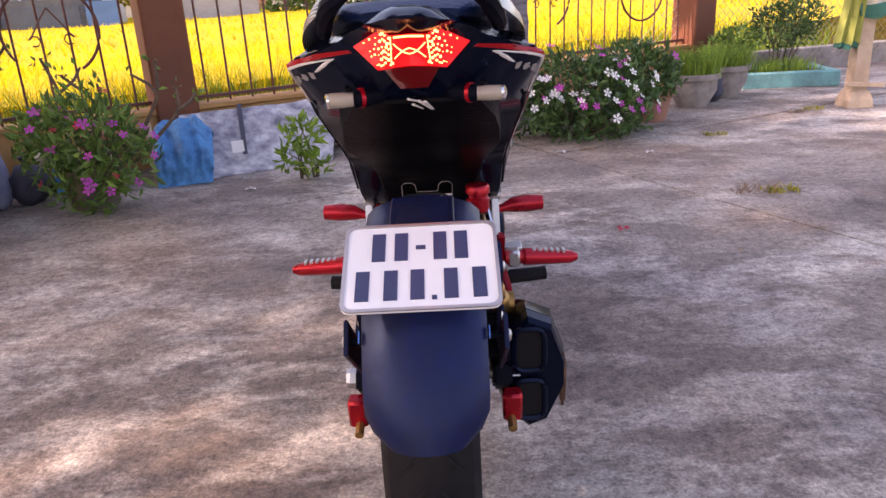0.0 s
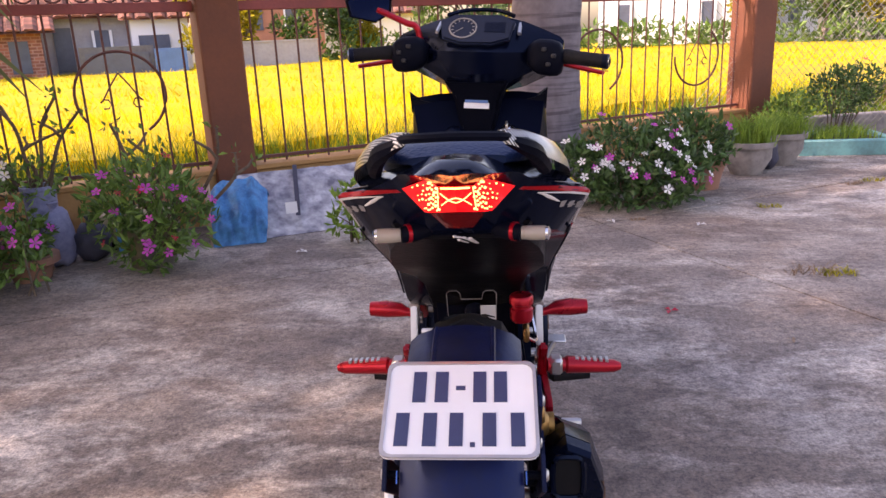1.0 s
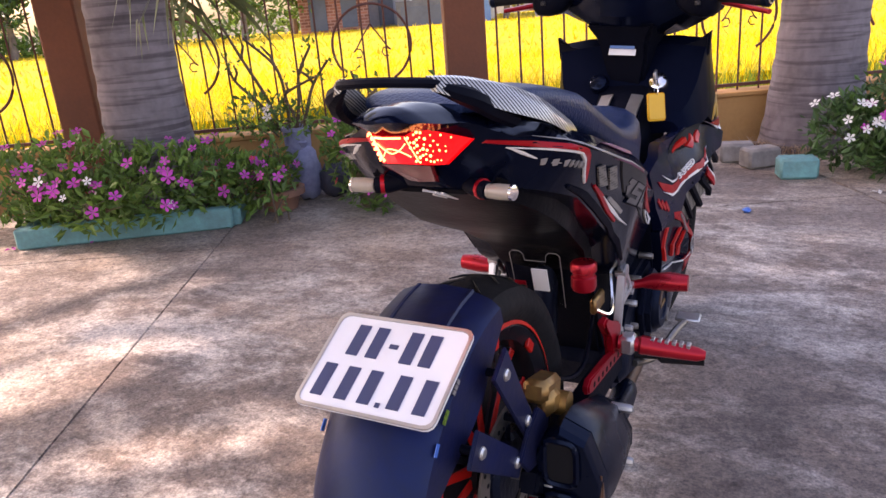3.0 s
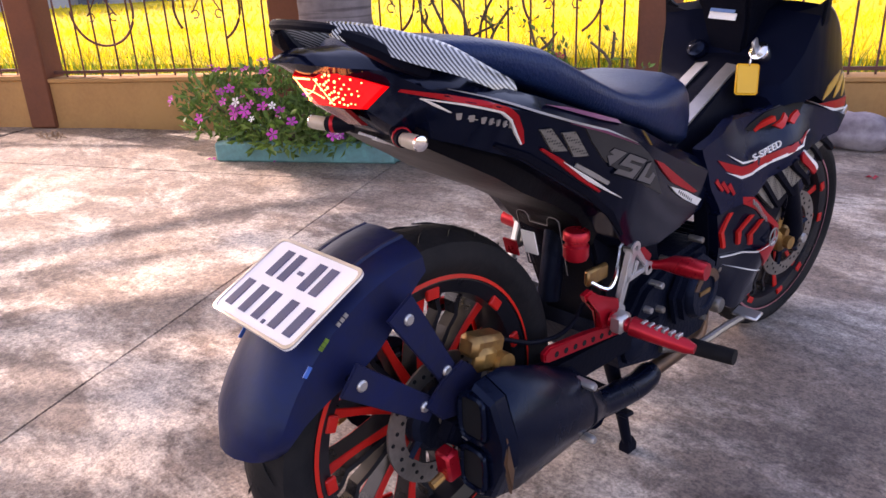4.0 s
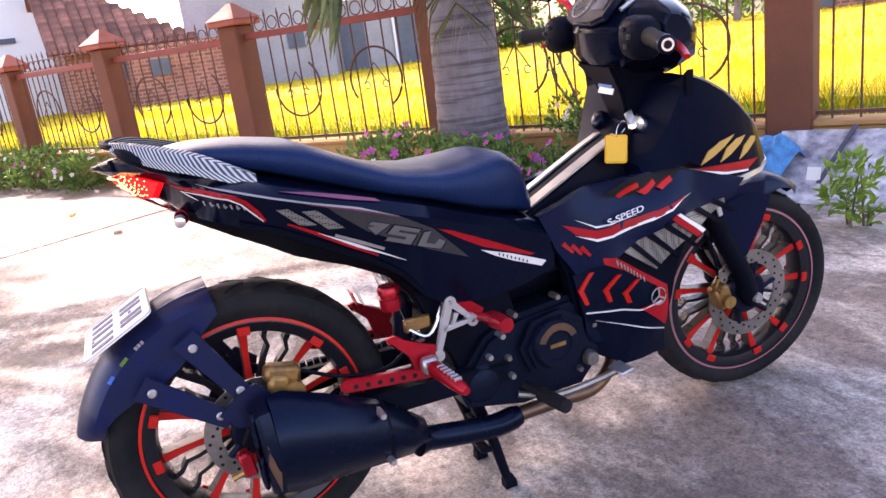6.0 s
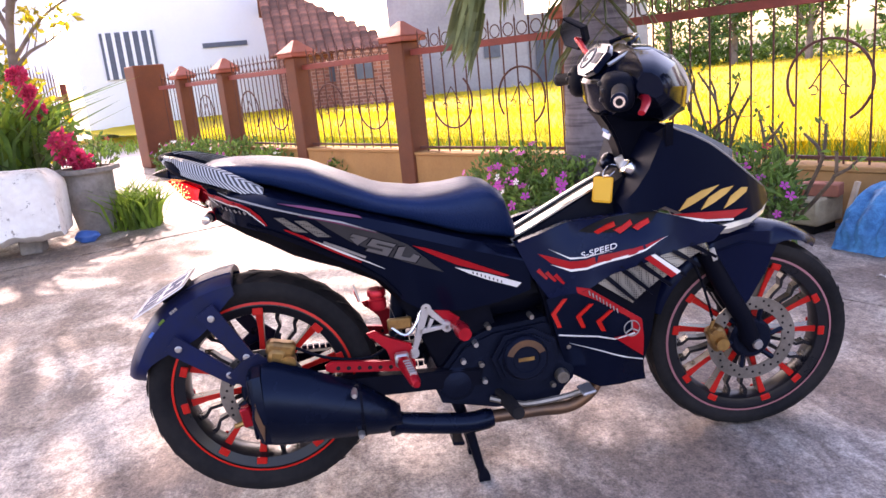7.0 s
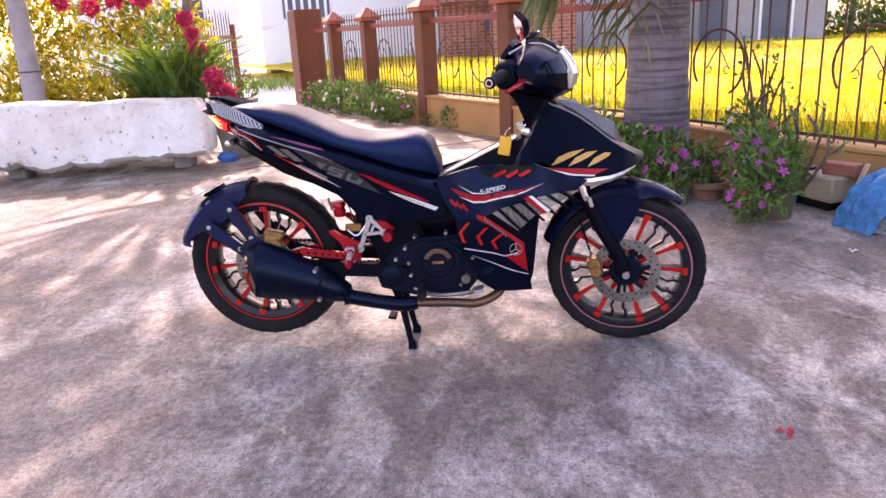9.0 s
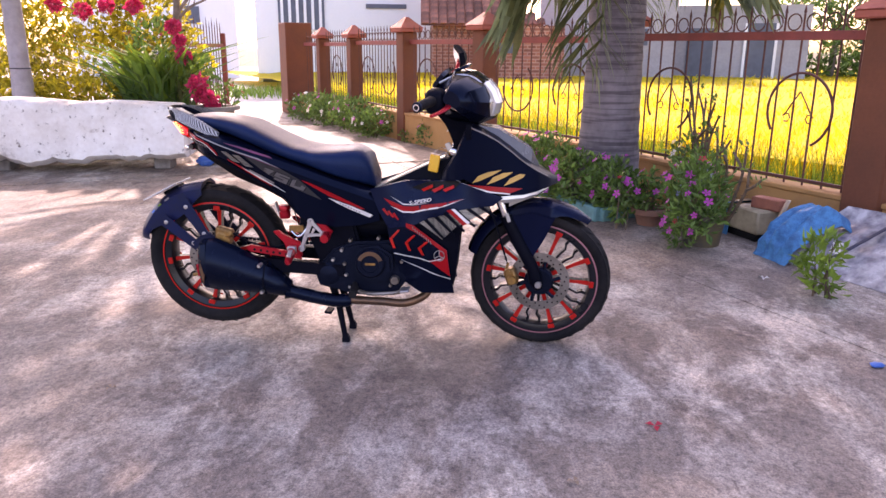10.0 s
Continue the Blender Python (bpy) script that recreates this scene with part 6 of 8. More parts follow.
HEAD = [(1.915, 0.945), (1.905, 1.00), (1.94, 1.052), (1.995, 1.088), (2.06, 1.080), (2.122, 1.040), (2.155, 0.975), (2.148, 0.915), (2.09, 0.890), (2.00, 0.890), (1.945, 0.905)]
HC = (2.02, 0.995)
rings = []
for x, s in ((-0.215, 0.30), (-0.205, 0.42), (-0.165, 0.62), (-0.115, 0.84), (-0.06, 0.98), (0, 1.0), (0.06, 0.98), (0.115, 0.84), (0.165, 0.62), (0.205, 0.42), (0.215, 0.30)):
    thin = 1 - 0.40 * max(0.0, min(1.0, (abs(x) - 0.05) / 0.10))
    rings.append([(x, HC[0] - 0.03 * (1 - s) + (y - HC[0]) * s * (thin if y < HC[0] else 1), HC[1] + 0.01 * (1 - s) + (z - HC[1]) * s * (thin if y < 2.03 and z < HC[1] else 1)) for y, z in HEAD])
head = hp("handlebar_cover", loft(B(), rings), GLOSSBLACK, None, "gloss black handlebar cover", angle=26)
bm = B()
loft(bm, [[(sx * w, y0 if sy < 0 else y1, z) for sx, sy in ((-1, -1), (1, -1), (1, 1), (-1, 1))] for z, w, y0, y1 in ((0.93, 0.085, 1.925, 2.09), (0.885, 0.060, 1.958, 2.08), (0.845, 0.056, 1.975, 2.07), (0.80, 0.045, 1.990, 2.06), (0.76, 0.04, 2.00, 2.06))])
bmesh.ops.bevel(bm, geom=bm.edges[:], offset=0.008, segments=2, affect="EDGES")
lens = []
for x, sc in ((-0.085, 0.90), (-0.05, 0.975), (0, 1.0), (0.05, 0.975), (0.085, 0.90)):
    lens.append([(x, HC[0] - 0.03 * (1 - sc) + (y - HC[0]) * sc, HC[1] + (z - HC[1]) * sc) for y, z in ((2.120, 1.052), (2.150, 1.016), (2.168, 0.972), (2.158, 0.930), (2.140, 0.932), (2.145, 0.972), (2.130, 1.010), (2.108, 1.040))])
hp("position_lens", loft(B(), lens), LENSPALE, head, "clear position lamp lens", angle=30)
head_shape = BVHTree.FromBMesh(loft(B(), rings))
for s in (1, -1):
    cheek = B()
    cheek.faces.new([cheek.verts.new((0, y, z)) for y, z in ((2.105, 1.054), (2.128, 1.042), (2.150, 1.010), (2.160, 0.968), (2.150, 0.925), (2.132, 0.928), (2.140, 0.968), (2.124, 1.012))])
    bmesh.ops.triangulate(cheek, faces=cheek.faces[:])
    bmesh.ops.subdivide_edges(cheek, edges=cheek.edges[:], cuts=3, use_grid_fill=True)
    for v in cheek.verts:
        for k in range(30):
            spot = head_shape.ray_cast(Vector((s * 0.4, v.co.y + (2.02 - v.co.y) * 0.02 * k, v.co.z + (0.99 - v.co.z) * 0.02 * k)), Vector((-s, 0, 0)))[0]
            if spot:
                v.co = spot + Vector((s * 0.002, 0.001, 0))
                break
    hp("headlamp_cheek", cheek, LENSPALE, head, "clear headlamp lens wrapping the side", angle=40)
neck = hp("steering_neck", bm, PLASTIC, head, "black steering neck cover")
hp("warning_label", box(B(), (0.0, 1.9645, 0.868), (0.066, 0.002, 0.026), Matrix.Rotation(radians(-20), 4, "X")), PLATEWHITE, head, "white warning label with a blue bar", False)
hp("label_bar", box(B(), (0.0, 1.9605, 0.874), (0.060, 0.002, 0.007), Matrix.Rotation(radians(-20), 4, "X")), BLUESHEET, head, "", False)
dash = B()
prism(dash, [(-0.085, -0.030), (-0.04, -0.046), (0.04, -0.046), (0.085, -0.030), (0.095, 0.025), (0.06, 0.046), (-0.06, 0.046), (-0.095, 0.025)], -0.006, 0.010, "z", 0.004)
DM = Matrix.Translation((0, 1.938, 1.050)) @ Matrix.Rotation(radians(50), 4, "X")
dash.transform(DM)
dashboard = hp("dashboard", dash, DIALGLASS, head, "dark glass instrument panel")
ring_b = tube(B(), [(-0.035 + 0.034 * math.cos(q), 0.0 + 0.030 * math.sin(q), 0.011) for q in np.linspace(0, 2 * math.pi, 25)], 0.002, 5)
for k in range(11):
    q = radians(220 - 26 * k)
    box(ring_b, (-0.035 + 0.027 * math.cos(q), 0.024 * math.sin(q), 0.0108), (0.002, 0.006, 0.001), Matrix.Rotation(q - math.pi / 2, 4, "Z"))
tube(ring_b, [(-0.035, 0, 0.0115), (-0.052, -0.012, 0.0115)], 0.0012, 4)
ring_b.transform(DM)
hp("speedo_ring", ring_b, DECALPALE, head, "dial ring with ticks")
lcd = box(B(), (0.045, 0.004, 0.0108), (0.052, 0.030, 0.001))
lcd.transform(DM)
hp("display", lcd, DARKALLOY, head, "dark display window", False)
vis = tube(B(), smooth_path([(-0.085, 2.0, 1.088), (-0.05, 2.03, 1.10), (0, 2.04, 1.103), (0.05, 2.03, 1.10), (0.085, 2.0, 1.088)], 3), 0.006, 6)
hp("dash_hood", vis, GLOSSBLACK, head)
for s in (1, -1):
    # highlight on the cover's upper edge, modelled as a bright alloy strip
    glint = tube(B(), smooth_path([(s * 0.105, 1.945, 1.045), (s * 0.10, 2.01, 1.073), (s * 0.085, 2.075, 1.060), (s * 0.075, 2.135, 1.00)], 4), 0.005, 6)
    hp("head_highlight", glint, ALLOY, head, "pale strip standing in for an edge highlight")
    pod = []
    for x, ry, rz in ((0.128, 0.018, 0.022), (0.142, 0.030, 0.036), (0.156, 0.036, 0.043), (0.186, 0.038, 0.045), (0.206, 0.034, 0.041), (0.216, 0.026, 0.032), (0.219, 0.014, 0.018)):
        pod.append([(s * x, 1.946 - 0.02 * (x - 0.13) + ry * math.copysign(abs(math.cos(q)) ** 0.7, math.cos(q)), 0.990 + rz * math.copysign(abs(math.sin(q)) ** 0.7, math.sin(q)) - 0.1 * (x - 0.17)) for q in np.linspace(0, 2 * math.pi, 17)[:-1]])
    hp("switch_block", loft(B(), pod), PLASTIC, head, "rounded black switch pod", angle=50)
    btn = B()
    for bx, bz in ((0.170, 1.01), (0.195, 0.995), (0.182, 0.975)):
        box(btn, (s * bx, 1.907, bz), (0.012, 0.008, 0.010), None, 0.002)
    hp("switch_button", btn, DECALGREY, head)
    grip = hp("hand_grip", tube(B(), [(s * 0.212, 1.942, 0.993), (s * 0.225, 1.938, 0.993), (s * 0.25, 1.930, 0.991), (s * 0.315, 1.912, 0.985)], [0.016, 0.019, 0.017, 0.0175], 14), RUBBER, head, "black rubber grip")
    hp("bar_end", tube(B(), [(s * 0.315, 1.912, 0.985), (s * 0.326, 1.909, 0.984), (s * 0.329, 1.908, 0.984)], [0.0185, 0.0185, 0.013], 16), DARKALLOY, head, "dark bar end weight")
    hp("bar_end_ring", tube(B(), [(s * 0.3265, 1.9089, 0.984), (s * 0.3300, 1.9079, 0.984)], 0.0125, 14), CHROME, head, "bright ring in the bar end")
    hp("bar_end_core", tube(B(), [(s * 0.3270, 1.9088, 0.984), (s * 0.3308, 1.9077, 0.984)], 0.008, 12), RUBBER, head)
    lev = B()
    pts = smooth_path([(s * 0.165, 1.985, 0.985), (s * 0.21, 1.998, 0.975), (s * 0.26, 1.985, 0.965), (s * 0.318, 1.958, 0.955)], 4)
    tube(lev, pts, [0.013 - 0.005 * i / (len(pts) - 1) for i in range(len(pts))], 8, 0.7)
    hp("brake_lever", lev, CASTRED, head, "red anodised lever")
hp("mirror_stem", tube(B(), smooth_path([(-0.150, 1.965, 1.020), (-0.162, 1.960, 1.058), (-0.185, 1.957, 1.066), (-0.225, 1.955, 1.083), (-0.262, 1.952, 1.098)], 4), 0.008, 8), CASTRED, head, "red mirror stem")
MM = Matrix.Translation((-0.286, 1.955, 1.112)) @ Matrix.Diagonal((1.2, 1.2, 1.25, 1)) @ Matrix.Rotation(radians(24), 4, "Z") @ Matrix.Rotation(radians(12), 4, "Y") @ Matrix.Rotation(radians(14), 4, "X")
facets = [(-0.052, -0.004), (-0.036, -0.034), (0.022, -0.032), (0.050, -0.006), (0.044, 0.026), (-0.030, 0.034)]
shell = loft(B(), [[(x * k, y, z * k) for x, z in facets] for y, k in ((-0.012, 0.97), (-0.008, 1.0), (0.006, 0.92), (0.018, 0.45))])
shell.transform(MM)
hp("mirror_shell", shell, PLASTIC, head, "small black six-sided mirror", angle=20)
glass = prism(B(), [(x * 0.88, z * 0.86) for x, z in facets], -0.0140, -0.0125, "y")
glass.transform(MM)
hp("mirror_glass", glass, MIRRORGLASS, head, "", False)

# ---- engine, exhaust, foot controls ----
eng = bp("engine", prism(B(), [(1.44, 0.31), (1.46, 0.25), (1.60, 0.215), (1.76, 0.215), (1.80, 0.27), (1.83, 0.33), (1.79, 0.40), (1.74, 0.44), (1.60, 0.43), (1.52, 0.40)], -0.11, 0.115, "x", 0.012), DARKALLOY, None, "dark alloy engine block")
for s in (1, -1):
    bp("crankcase_cover", prism(B(), [(1.590, 0.36), (1.612, 0.298), (1.67, 0.275), (1.735, 0.285), (1.760, 0.33), (1.755, 0.390), (1.70, 0.425), (1.625, 0.415)], s * 0.112, s * 0.145, "x", 0.012), DARKALLOY, eng, "dark side cover")
    bp("clutch_cap", lathe(B(), [(0.0, s * 0.156), (0.033, s * 0.156), (0.035, s * 0.160), (0.050, s * 0.160), (0.055, s * 0.154), (0.058, s * 0.148), (0.058, s * 0.138)], (0, 1.672, 0.356), "x", 32), DARKALLOY, eng, "round clutch cap")
    arc = [(1.672 + r * math.cos(q), 0.356 + r * math.sin(q)) for r, qs in ((0.051, np.linspace(0.35, 2.8, 15)), (0.035, np.linspace(2.8, 0.35, 15))) for q in qs]
    bp("cap_arc", prism(B(), arc, s * 0.1595, s * 0.1620, "x"), BRONZE, eng, "bronze arc on the cap", False)
    bp("cap_badge", box(B(), (s * 0.1575, 1.672, 0.356), (0.003, 0.040, 0.009)), GOLD, eng, "bronze badge bar", False)
    bp("oil_cap", lathe(B(), [(0.0, s * 0.152), (0.015, s * 0.152), (0.018, s * 0.146), (0.018, s * 0.13)], (0, 1.765, 0.290), "x", 14), STEEL, eng)
    for k, (y, z) in enumerate(((1.555, 0.40), (1.59, 0.44), (1.70, 0.452), (1.775, 0.42), (1.79, 0.36), (1.565, 0.345), (1.57, 0.30), (1.745, 0.262), (1.83, 0.40), (1.52, 0.36))):
        bp("engine_bolt", lathe(B(), [(0.0, s * 0.130), (0.006, s * 0.130), (0.0075, s * 0.126), (0.0075, s * 0.10)], (0, y, z), "x", 8), STEEL if k % 3 else ALLOY, eng)
for k in range(6):
    bp("cooling_fin", box(B(), (0, 1.80 + 0.016 * k, 0.335 + 0.004 * k), (0.16, 0.005, 0.12), Matrix.Rotation(radians(-12), 4, "X"), 0.001), DARKALLOY, eng, "", False)
bp("gearbox_end", lathe(B(), [(0.0, 0.128), (0.03, 0.126), (0.045, 0.115), (0.045, 0.08)], (0, 1.50, 0.30), "x", 18), DARKALLOY, eng)
bp("frame_tube", tube(B(), smooth_path([(0, 1.40, 0.56), (0, 1.50, 0.50), (0, 1.62, 0.47), (0, 1.80, 0.50), (0, 1.96, 0.66)], 4), 0.045, 10), PLASTIC, None, "black frame spine")
bp("frame_tube", prism(B(), [(1.36, 0.56), (1.42, 0.44), (1.47, 0.30), (1.56, 0.26), (1.62, 0.42), (1.60, 0.50)], -0.085, 0.085, "x", 0.01), PLASTIC, None, "black frame plate")
pipe_pts = smooth_path([(0.03, 1.90, 0.255), (0.055, 1.875, 0.205), (0.085, 1.80, 0.178), (0.095, 1.70, 0.185), (0.10, 1.56, 0.190)], 5)
exhaust = bp("exhaust_pipe", tube(B(), pipe_pts, 0.017, 12), BRONZE, None, "heat-stained bronze exhaust pipe")
bp("exhaust_sleeve", tube(B(), smooth_path([(0.10, 1.585, 0.188), (0.105, 1.52, 0.186), (0.112, 1.42, 0.205), (0.122, 1.33, 0.228)], 4), [0.023] + [0.027] * 11 + [0.036], 14), MUFFLER, None, "black exhaust sleeve")
rings = []
for y, zc, h, xi, xo in ((1.352, 0.240, 0.032, 0.105, 0.150), (1.31, 0.258, 0.052, 0.100, 0.172), (1.26, 0.284, 0.068, 0.098, 0.190), (1.15, 0.318, 0.090, 0.102, 0.206), (1.07, 0.336, 0.106, 0.106, 0.212), (1.04, 0.338, 0.103, 0.108, 0.209)):
    m_ = (xi + xo) / 2
    rings.append([(xi, y, zc + h * 0.55), (m_ - 0.01, y, zc + h), (xo - 0.022, y, zc + h * 0.84), (xo, y, zc + h * 0.22), (xo, y, zc - h * 0.22), (xo - 0.030, y, zc - h * 0.88), (m_ - 0.01, y, zc - h), (xi, y, zc - h * 0.6)])
muffler = bp("muffler", loft(B(), rings), MUFFLER, None, "rounded satin black muffler", angle=55)
end = []
for y, k in ((1.04, 1.0), (1.020, 0.97), (1.012, 0.90)):
    end.append([(0.16 + (x - 0.16) * k, y + 0.12 * (0.338 - z) * 0.25, 0.338 + (z - 0.338) * k) for x, _, z in rings[-1]])
bp("muffler_end", loft(B(), end), MUFFLER, muffler, "cast end cap", angle=20)
for zc, hh in ((0.384, 0.036), (0.297, 0.034)):
    o = B()
    pts = [(0.150 + 0.024 * math.copysign(abs(math.cos(q)) ** 0.5, math.cos(q)), 1.008, zc + hh * math.copysign(abs(math.sin(q)) ** 0.5, math.sin(q))) for q in np.linspace(0, 2 * math.pi, 25)]
    tube(o, pts, 0.005, 6)
    bp("muffler_outlet", o, MUFFLER, muffler, "rounded outlet rim")
    o = B()
    prism(o, [(p[0], p[2]) for p in pts[:-1]], 1.0085, 1.012, "y")
    bp("outlet_bore", o, DARKOPEN, muffler, "", False)
bp("muffler_plate", prism(B(), [(1.020, 0.37), (1.034, 0.31), (1.028, 0.27), (1.014, 0.33)], 0.200, 0.209, "x", 0.002), BRONZE, muffler, "bronze tinted side plate", False)
bp("muffler_band", loft(B(), [[(0.158 + (x - 0.158) * 1.03, y, 0.284 + (z - 0.284) * 1.03) for x, _, z in rings[2]] for y in (1.252, 1.262)]), PLASTIC, muffler, "", False)
for (y, z) in ((1.245, 0.345), (1.25, 0.240)):
    bp("muffler_bolt", lathe(B(), [(0, 0.196), (0.006, 0.196), (0.008, 0.190), (0.008, 0.16)], (0, y, z), "x", 8), ALLOY, muffler)
# rear caliper
cal = B()
box(cal, (0.098, 1.085, 0.455), (0.040, 0.070, 0.036), Matrix.Rotation(radians(-14), 4, "X"), 0.008)
box(cal, (0.112, 1.075, 0.440), (0.026, 0.045, 0.042), Matrix.Rotation(radians(-14), 4, "X"), 0.010)
tube(cal, [(0.10, 1.10, 0.425), (0.135, 1.10, 0.425)], 0.019, 14)
bp("rear_caliper", cal, GOLD, None, "gold rear brake caliper")
bp("brake_hose", tube(B(), smooth_path([(0.10, 1.12, 0.45), (0.11, 1.20, 0.415), (0.10, 1.30, 0.40), (0.09, 1.38, 0.45)], 5), 0.004, 6), PLASTIC)
# foot-rest brackets, pegs, levers on both sides
for s in (1, -1):
    br = B()
    for a, b, w in (((1.440, 0.514), (1.398, 0.400), 0.019), ((1.440, 0.514), (1.488, 0.462), 0.016), ((1.416, 0.458), (1.482, 0.462), 0.014), ((1.452, 0.486), (1.440, 0.460), 0.011)):
        prism(br, stroke(a, b, w), s * 0.122, s * 0.136, "x", 0.002)
    for a in ((1.440, 0.514), (1.486, 0.462), (1.400, 0.406)):
        lathe(br, [(0.005, s * 0.138), (0.013, s * 0.138), (0.013, s * 0.118), (0.005, s * 0.118)], (0, *a), "x", 12)
    bracket = bp("footrest_bracket", br, WHITEALLOY, None, "open triangular alloy bracket")
    bp("bracket_arm", prism(B(), [(1.445, 0.528), (1.472, 0.516), (1.522, 0.474), (1.510, 0.452), (1.47, 0.485)], s * 0.108, s * 0.122, "x", 0.003), CASTRED, None, "red anodised arm")
    bp("bracket_arm", prism(B(), [(1.292, 0.472), (1.312, 0.476), (1.345, 0.450), (1.395, 0.432), (1.402, 0.376), (1.345, 0.378), (1.338, 0.428), (1.300, 0.458)], s * 0.122, s * 0.138, "x", 0.004), CASTRED, None, "red anodised arm")
    bar = prism(B(), [(1.185, 0.408), (1.20, 0.416), (1.30, 0.402), (1.40, 0.386), (1.40, 0.362), (1.20, 0.388), (1.186, 0.394)], s * 0.128, s * 0.140, "x", 0.003)
    guard = bp("heel_guard", bar, CASTRED, None, "red drilled heel guard bar")
    hol = B()
    for k in range(7):
        y = 1.215 + 0.025 * k
        tube(hol, [(s * 0.1275, y, 0.4 - (y - 1.2) * 0.13), (s * 0.1405, y, 0.4 - (y - 1.2) * 0.13)], 0.0055, 8)
    bp("guard_hole", hol, DARKOPEN, guard, "", False)
    peg = bp("foot_peg", tube(B(), [(s * 0.14, 1.365, 0.405), (s * 0.175, 1.372, 0.402), (s * 0.18, 1.372, 0.402), (s * 0.275, 1.385, 0.392), (s * 0.288, 1.387, 0.391)], [0.014, 0.014, 0.018, 0.013, 0.008], 10), CASTRED, None, "red anodised folding peg")
    knurl = B()
    for k in range(6):
        box(knurl, (s * (0.200 + 0.012 * k), 1.375 + 0.0017 * k, 0.413 - 0.0012 * k), (0.007, 0.016, 0.008), None, 0.001)
    bp("peg_ridge", knurl, ALLOY, peg, "pale ridges", False)
    bp("peg_hinge", box(B(), (s * 0.158, 1.368, 0.404), (0.026, 0.034, 0.034), None, 0.005), ALLOY, peg, "bright hinge block")
    bp("rear_peg", tube(B(), [(s * 0.13, 1.50, 0.462), (s * 0.15, 1.505, 0.466), (s * 0.17, 1.51, 0.470), (s * 0.20, 1.512, 0.472), (s * 0.235, 1.514, 0.472)], [0.008, 0.009, 0.016, 0.019, 0.016], 10), CASTRED, None, "red turned knob")
    bp("front_peg", tube(B(), [(s * 0.10, 1.60, 0.262), (s * 0.16, 1.612, 0.262), (s * 0.17, 1.612, 0.262), (s * 0.255, 1.62, 0.265)], [0.010, 0.010, 0.017, 0.016], 10), RUBBER, None, "black rubber rider peg")
bp("brake_pedal", tube(B(), smooth_path([(0.12, 1.58, 0.25), (0.15, 1.66, 0.235), (0.165, 1.76, 0.245), (0.185, 1.80, 0.262)], 4), 0.008, 8), STEEL, None, "steel brake pedal")
bp("pedal_pad", box(B(), (0.19, 1.81, 0.268), (0.055, 0.035, 0.008), Matrix.Rotation(radians(10), 4, "X"), 0.003), ALLOY)
bp("gear_lever", tube(B(), smooth_path([(-0.12, 1.60, 0.30), (-0.15, 1.68, 0.28), (-0.16, 1.76, 0.28)], 4), 0.007, 8), STEEL)
# shock absorber with red parts
bp("shock_absorber", tube(B(), [(0.0, 1.37, 0.40), (0.0, 1.40, 0.60)], 0.022, 12), DARKALLOY, None, "dark rear shock absorber")
bp("fluid_pot", lathe(B(), [(0.0, 0.568), (0.020, 0.568), (0.023, 0.564), (0.023, 0.552), (0.019, 0.550), (0.019, 0.544), (0.022, 0.541), (0.022, 0.522), (0.019, 0.516), (0.0, 0.516)], (0.090, 1.328, 0), "z", 18), CASTRED, None, "red brake fluid pot")
bp("pot_bracket", box(B(), (0.100, 1.375, 0.475), (0.012, 0.06, 0.03), None, 0.004), GOLD)
bp("hose", tube(B(), smooth_path([(0.10, 1.35, 0.47), (0.12, 1.39, 0.45), (0.11, 1.43, 0.50), (0.09, 1.46, 0.56)], 5), 0.004, 6), CHROME)
FLAP = Matrix.Translation((-0.005, 1.354, 0.53)) @ Matrix.Rotation(radians(16), 4, "X")
outline = [(-0.046, -0.075), (0.046, -0.075), (0.048, 0.040), (0.042, 0.046), (0.028, 0.046), (0.022, 0.040), (0.020, 0.026), (-0.020, 0.026), (-0.022, 0.040), (-0.028, 0.046), (-0.042, 0.046), (-0.048, 0.040)]
bm = prism(B(), outline, -0.002, 0.002, "y")
bm.transform(FLAP)
flap = bp("clear_flap", bm, CLEAR, None, "clear acrylic mud flap", False)
bm = tube(B(), [FLAP @ Vector((x, -0.003, z)) for x, z in outline[1:] + outline[:1]], 0.0007, 5)
bp("flap_edge", bm, DECALPALE, flap, "pale polished edge", False)
bp("flap_sticker", box(B(), (0.028, 1.281, 0.545), (0.028, 0.003, 0.045), Matrix.Rotation(radians(16), 4, "X")), DECALWHITE, None, "pale sticker block", False)
bp("flap_sticker", box(B(), (-0.012, 1.279, 0.528), (0.03, 0.003, 0.03), Matrix.Rotation(radians(16), 4, "X")), CASTRED, None, "red sticker block", False)
# centre stand
for s in (1, -1):
    bp("stand_leg", tube(B(), [(s * 0.055, 1.50, 0.235), (s * 0.062, 1.527, 0.14), (s * 0.075, 1.549, 0.022)], [0.016, 0.0135, 0.011], 10), PLASTIC, None, "black centre-stand leg")
    bp("stand_foot", loft(B(), [[(s * 0.075 + dx, 1.552 + dy, z) for dx, dy in ((-0.012, -0.014), (0.012, -0.014), (0.012, 0.016), (-0.012, 0.016))] for z in (0.0, 0.016)] + [[(s * 0.075 + dx * 0.6, 1.550 + dy * 0.6, 0.034) for dx, dy in ((-0.012, -0.014), (0.012, -0.014), (0.012, 0.016), (-0.012, 0.016))]]), PLASTIC)
bp("stand_tang", box(B(), (0.085, 1.490, 0.135), (0.06, 0.030, 0.010), Matrix.Rotation(radians(-8), 4, "X"), 0.003), PLASTIC, None, "black stand tang")
bp("stand_bar", tube(B(), [(-0.062, 1.525, 0.145), (0.062, 1.525, 0.145)], 0.009, 8), PLASTIC)

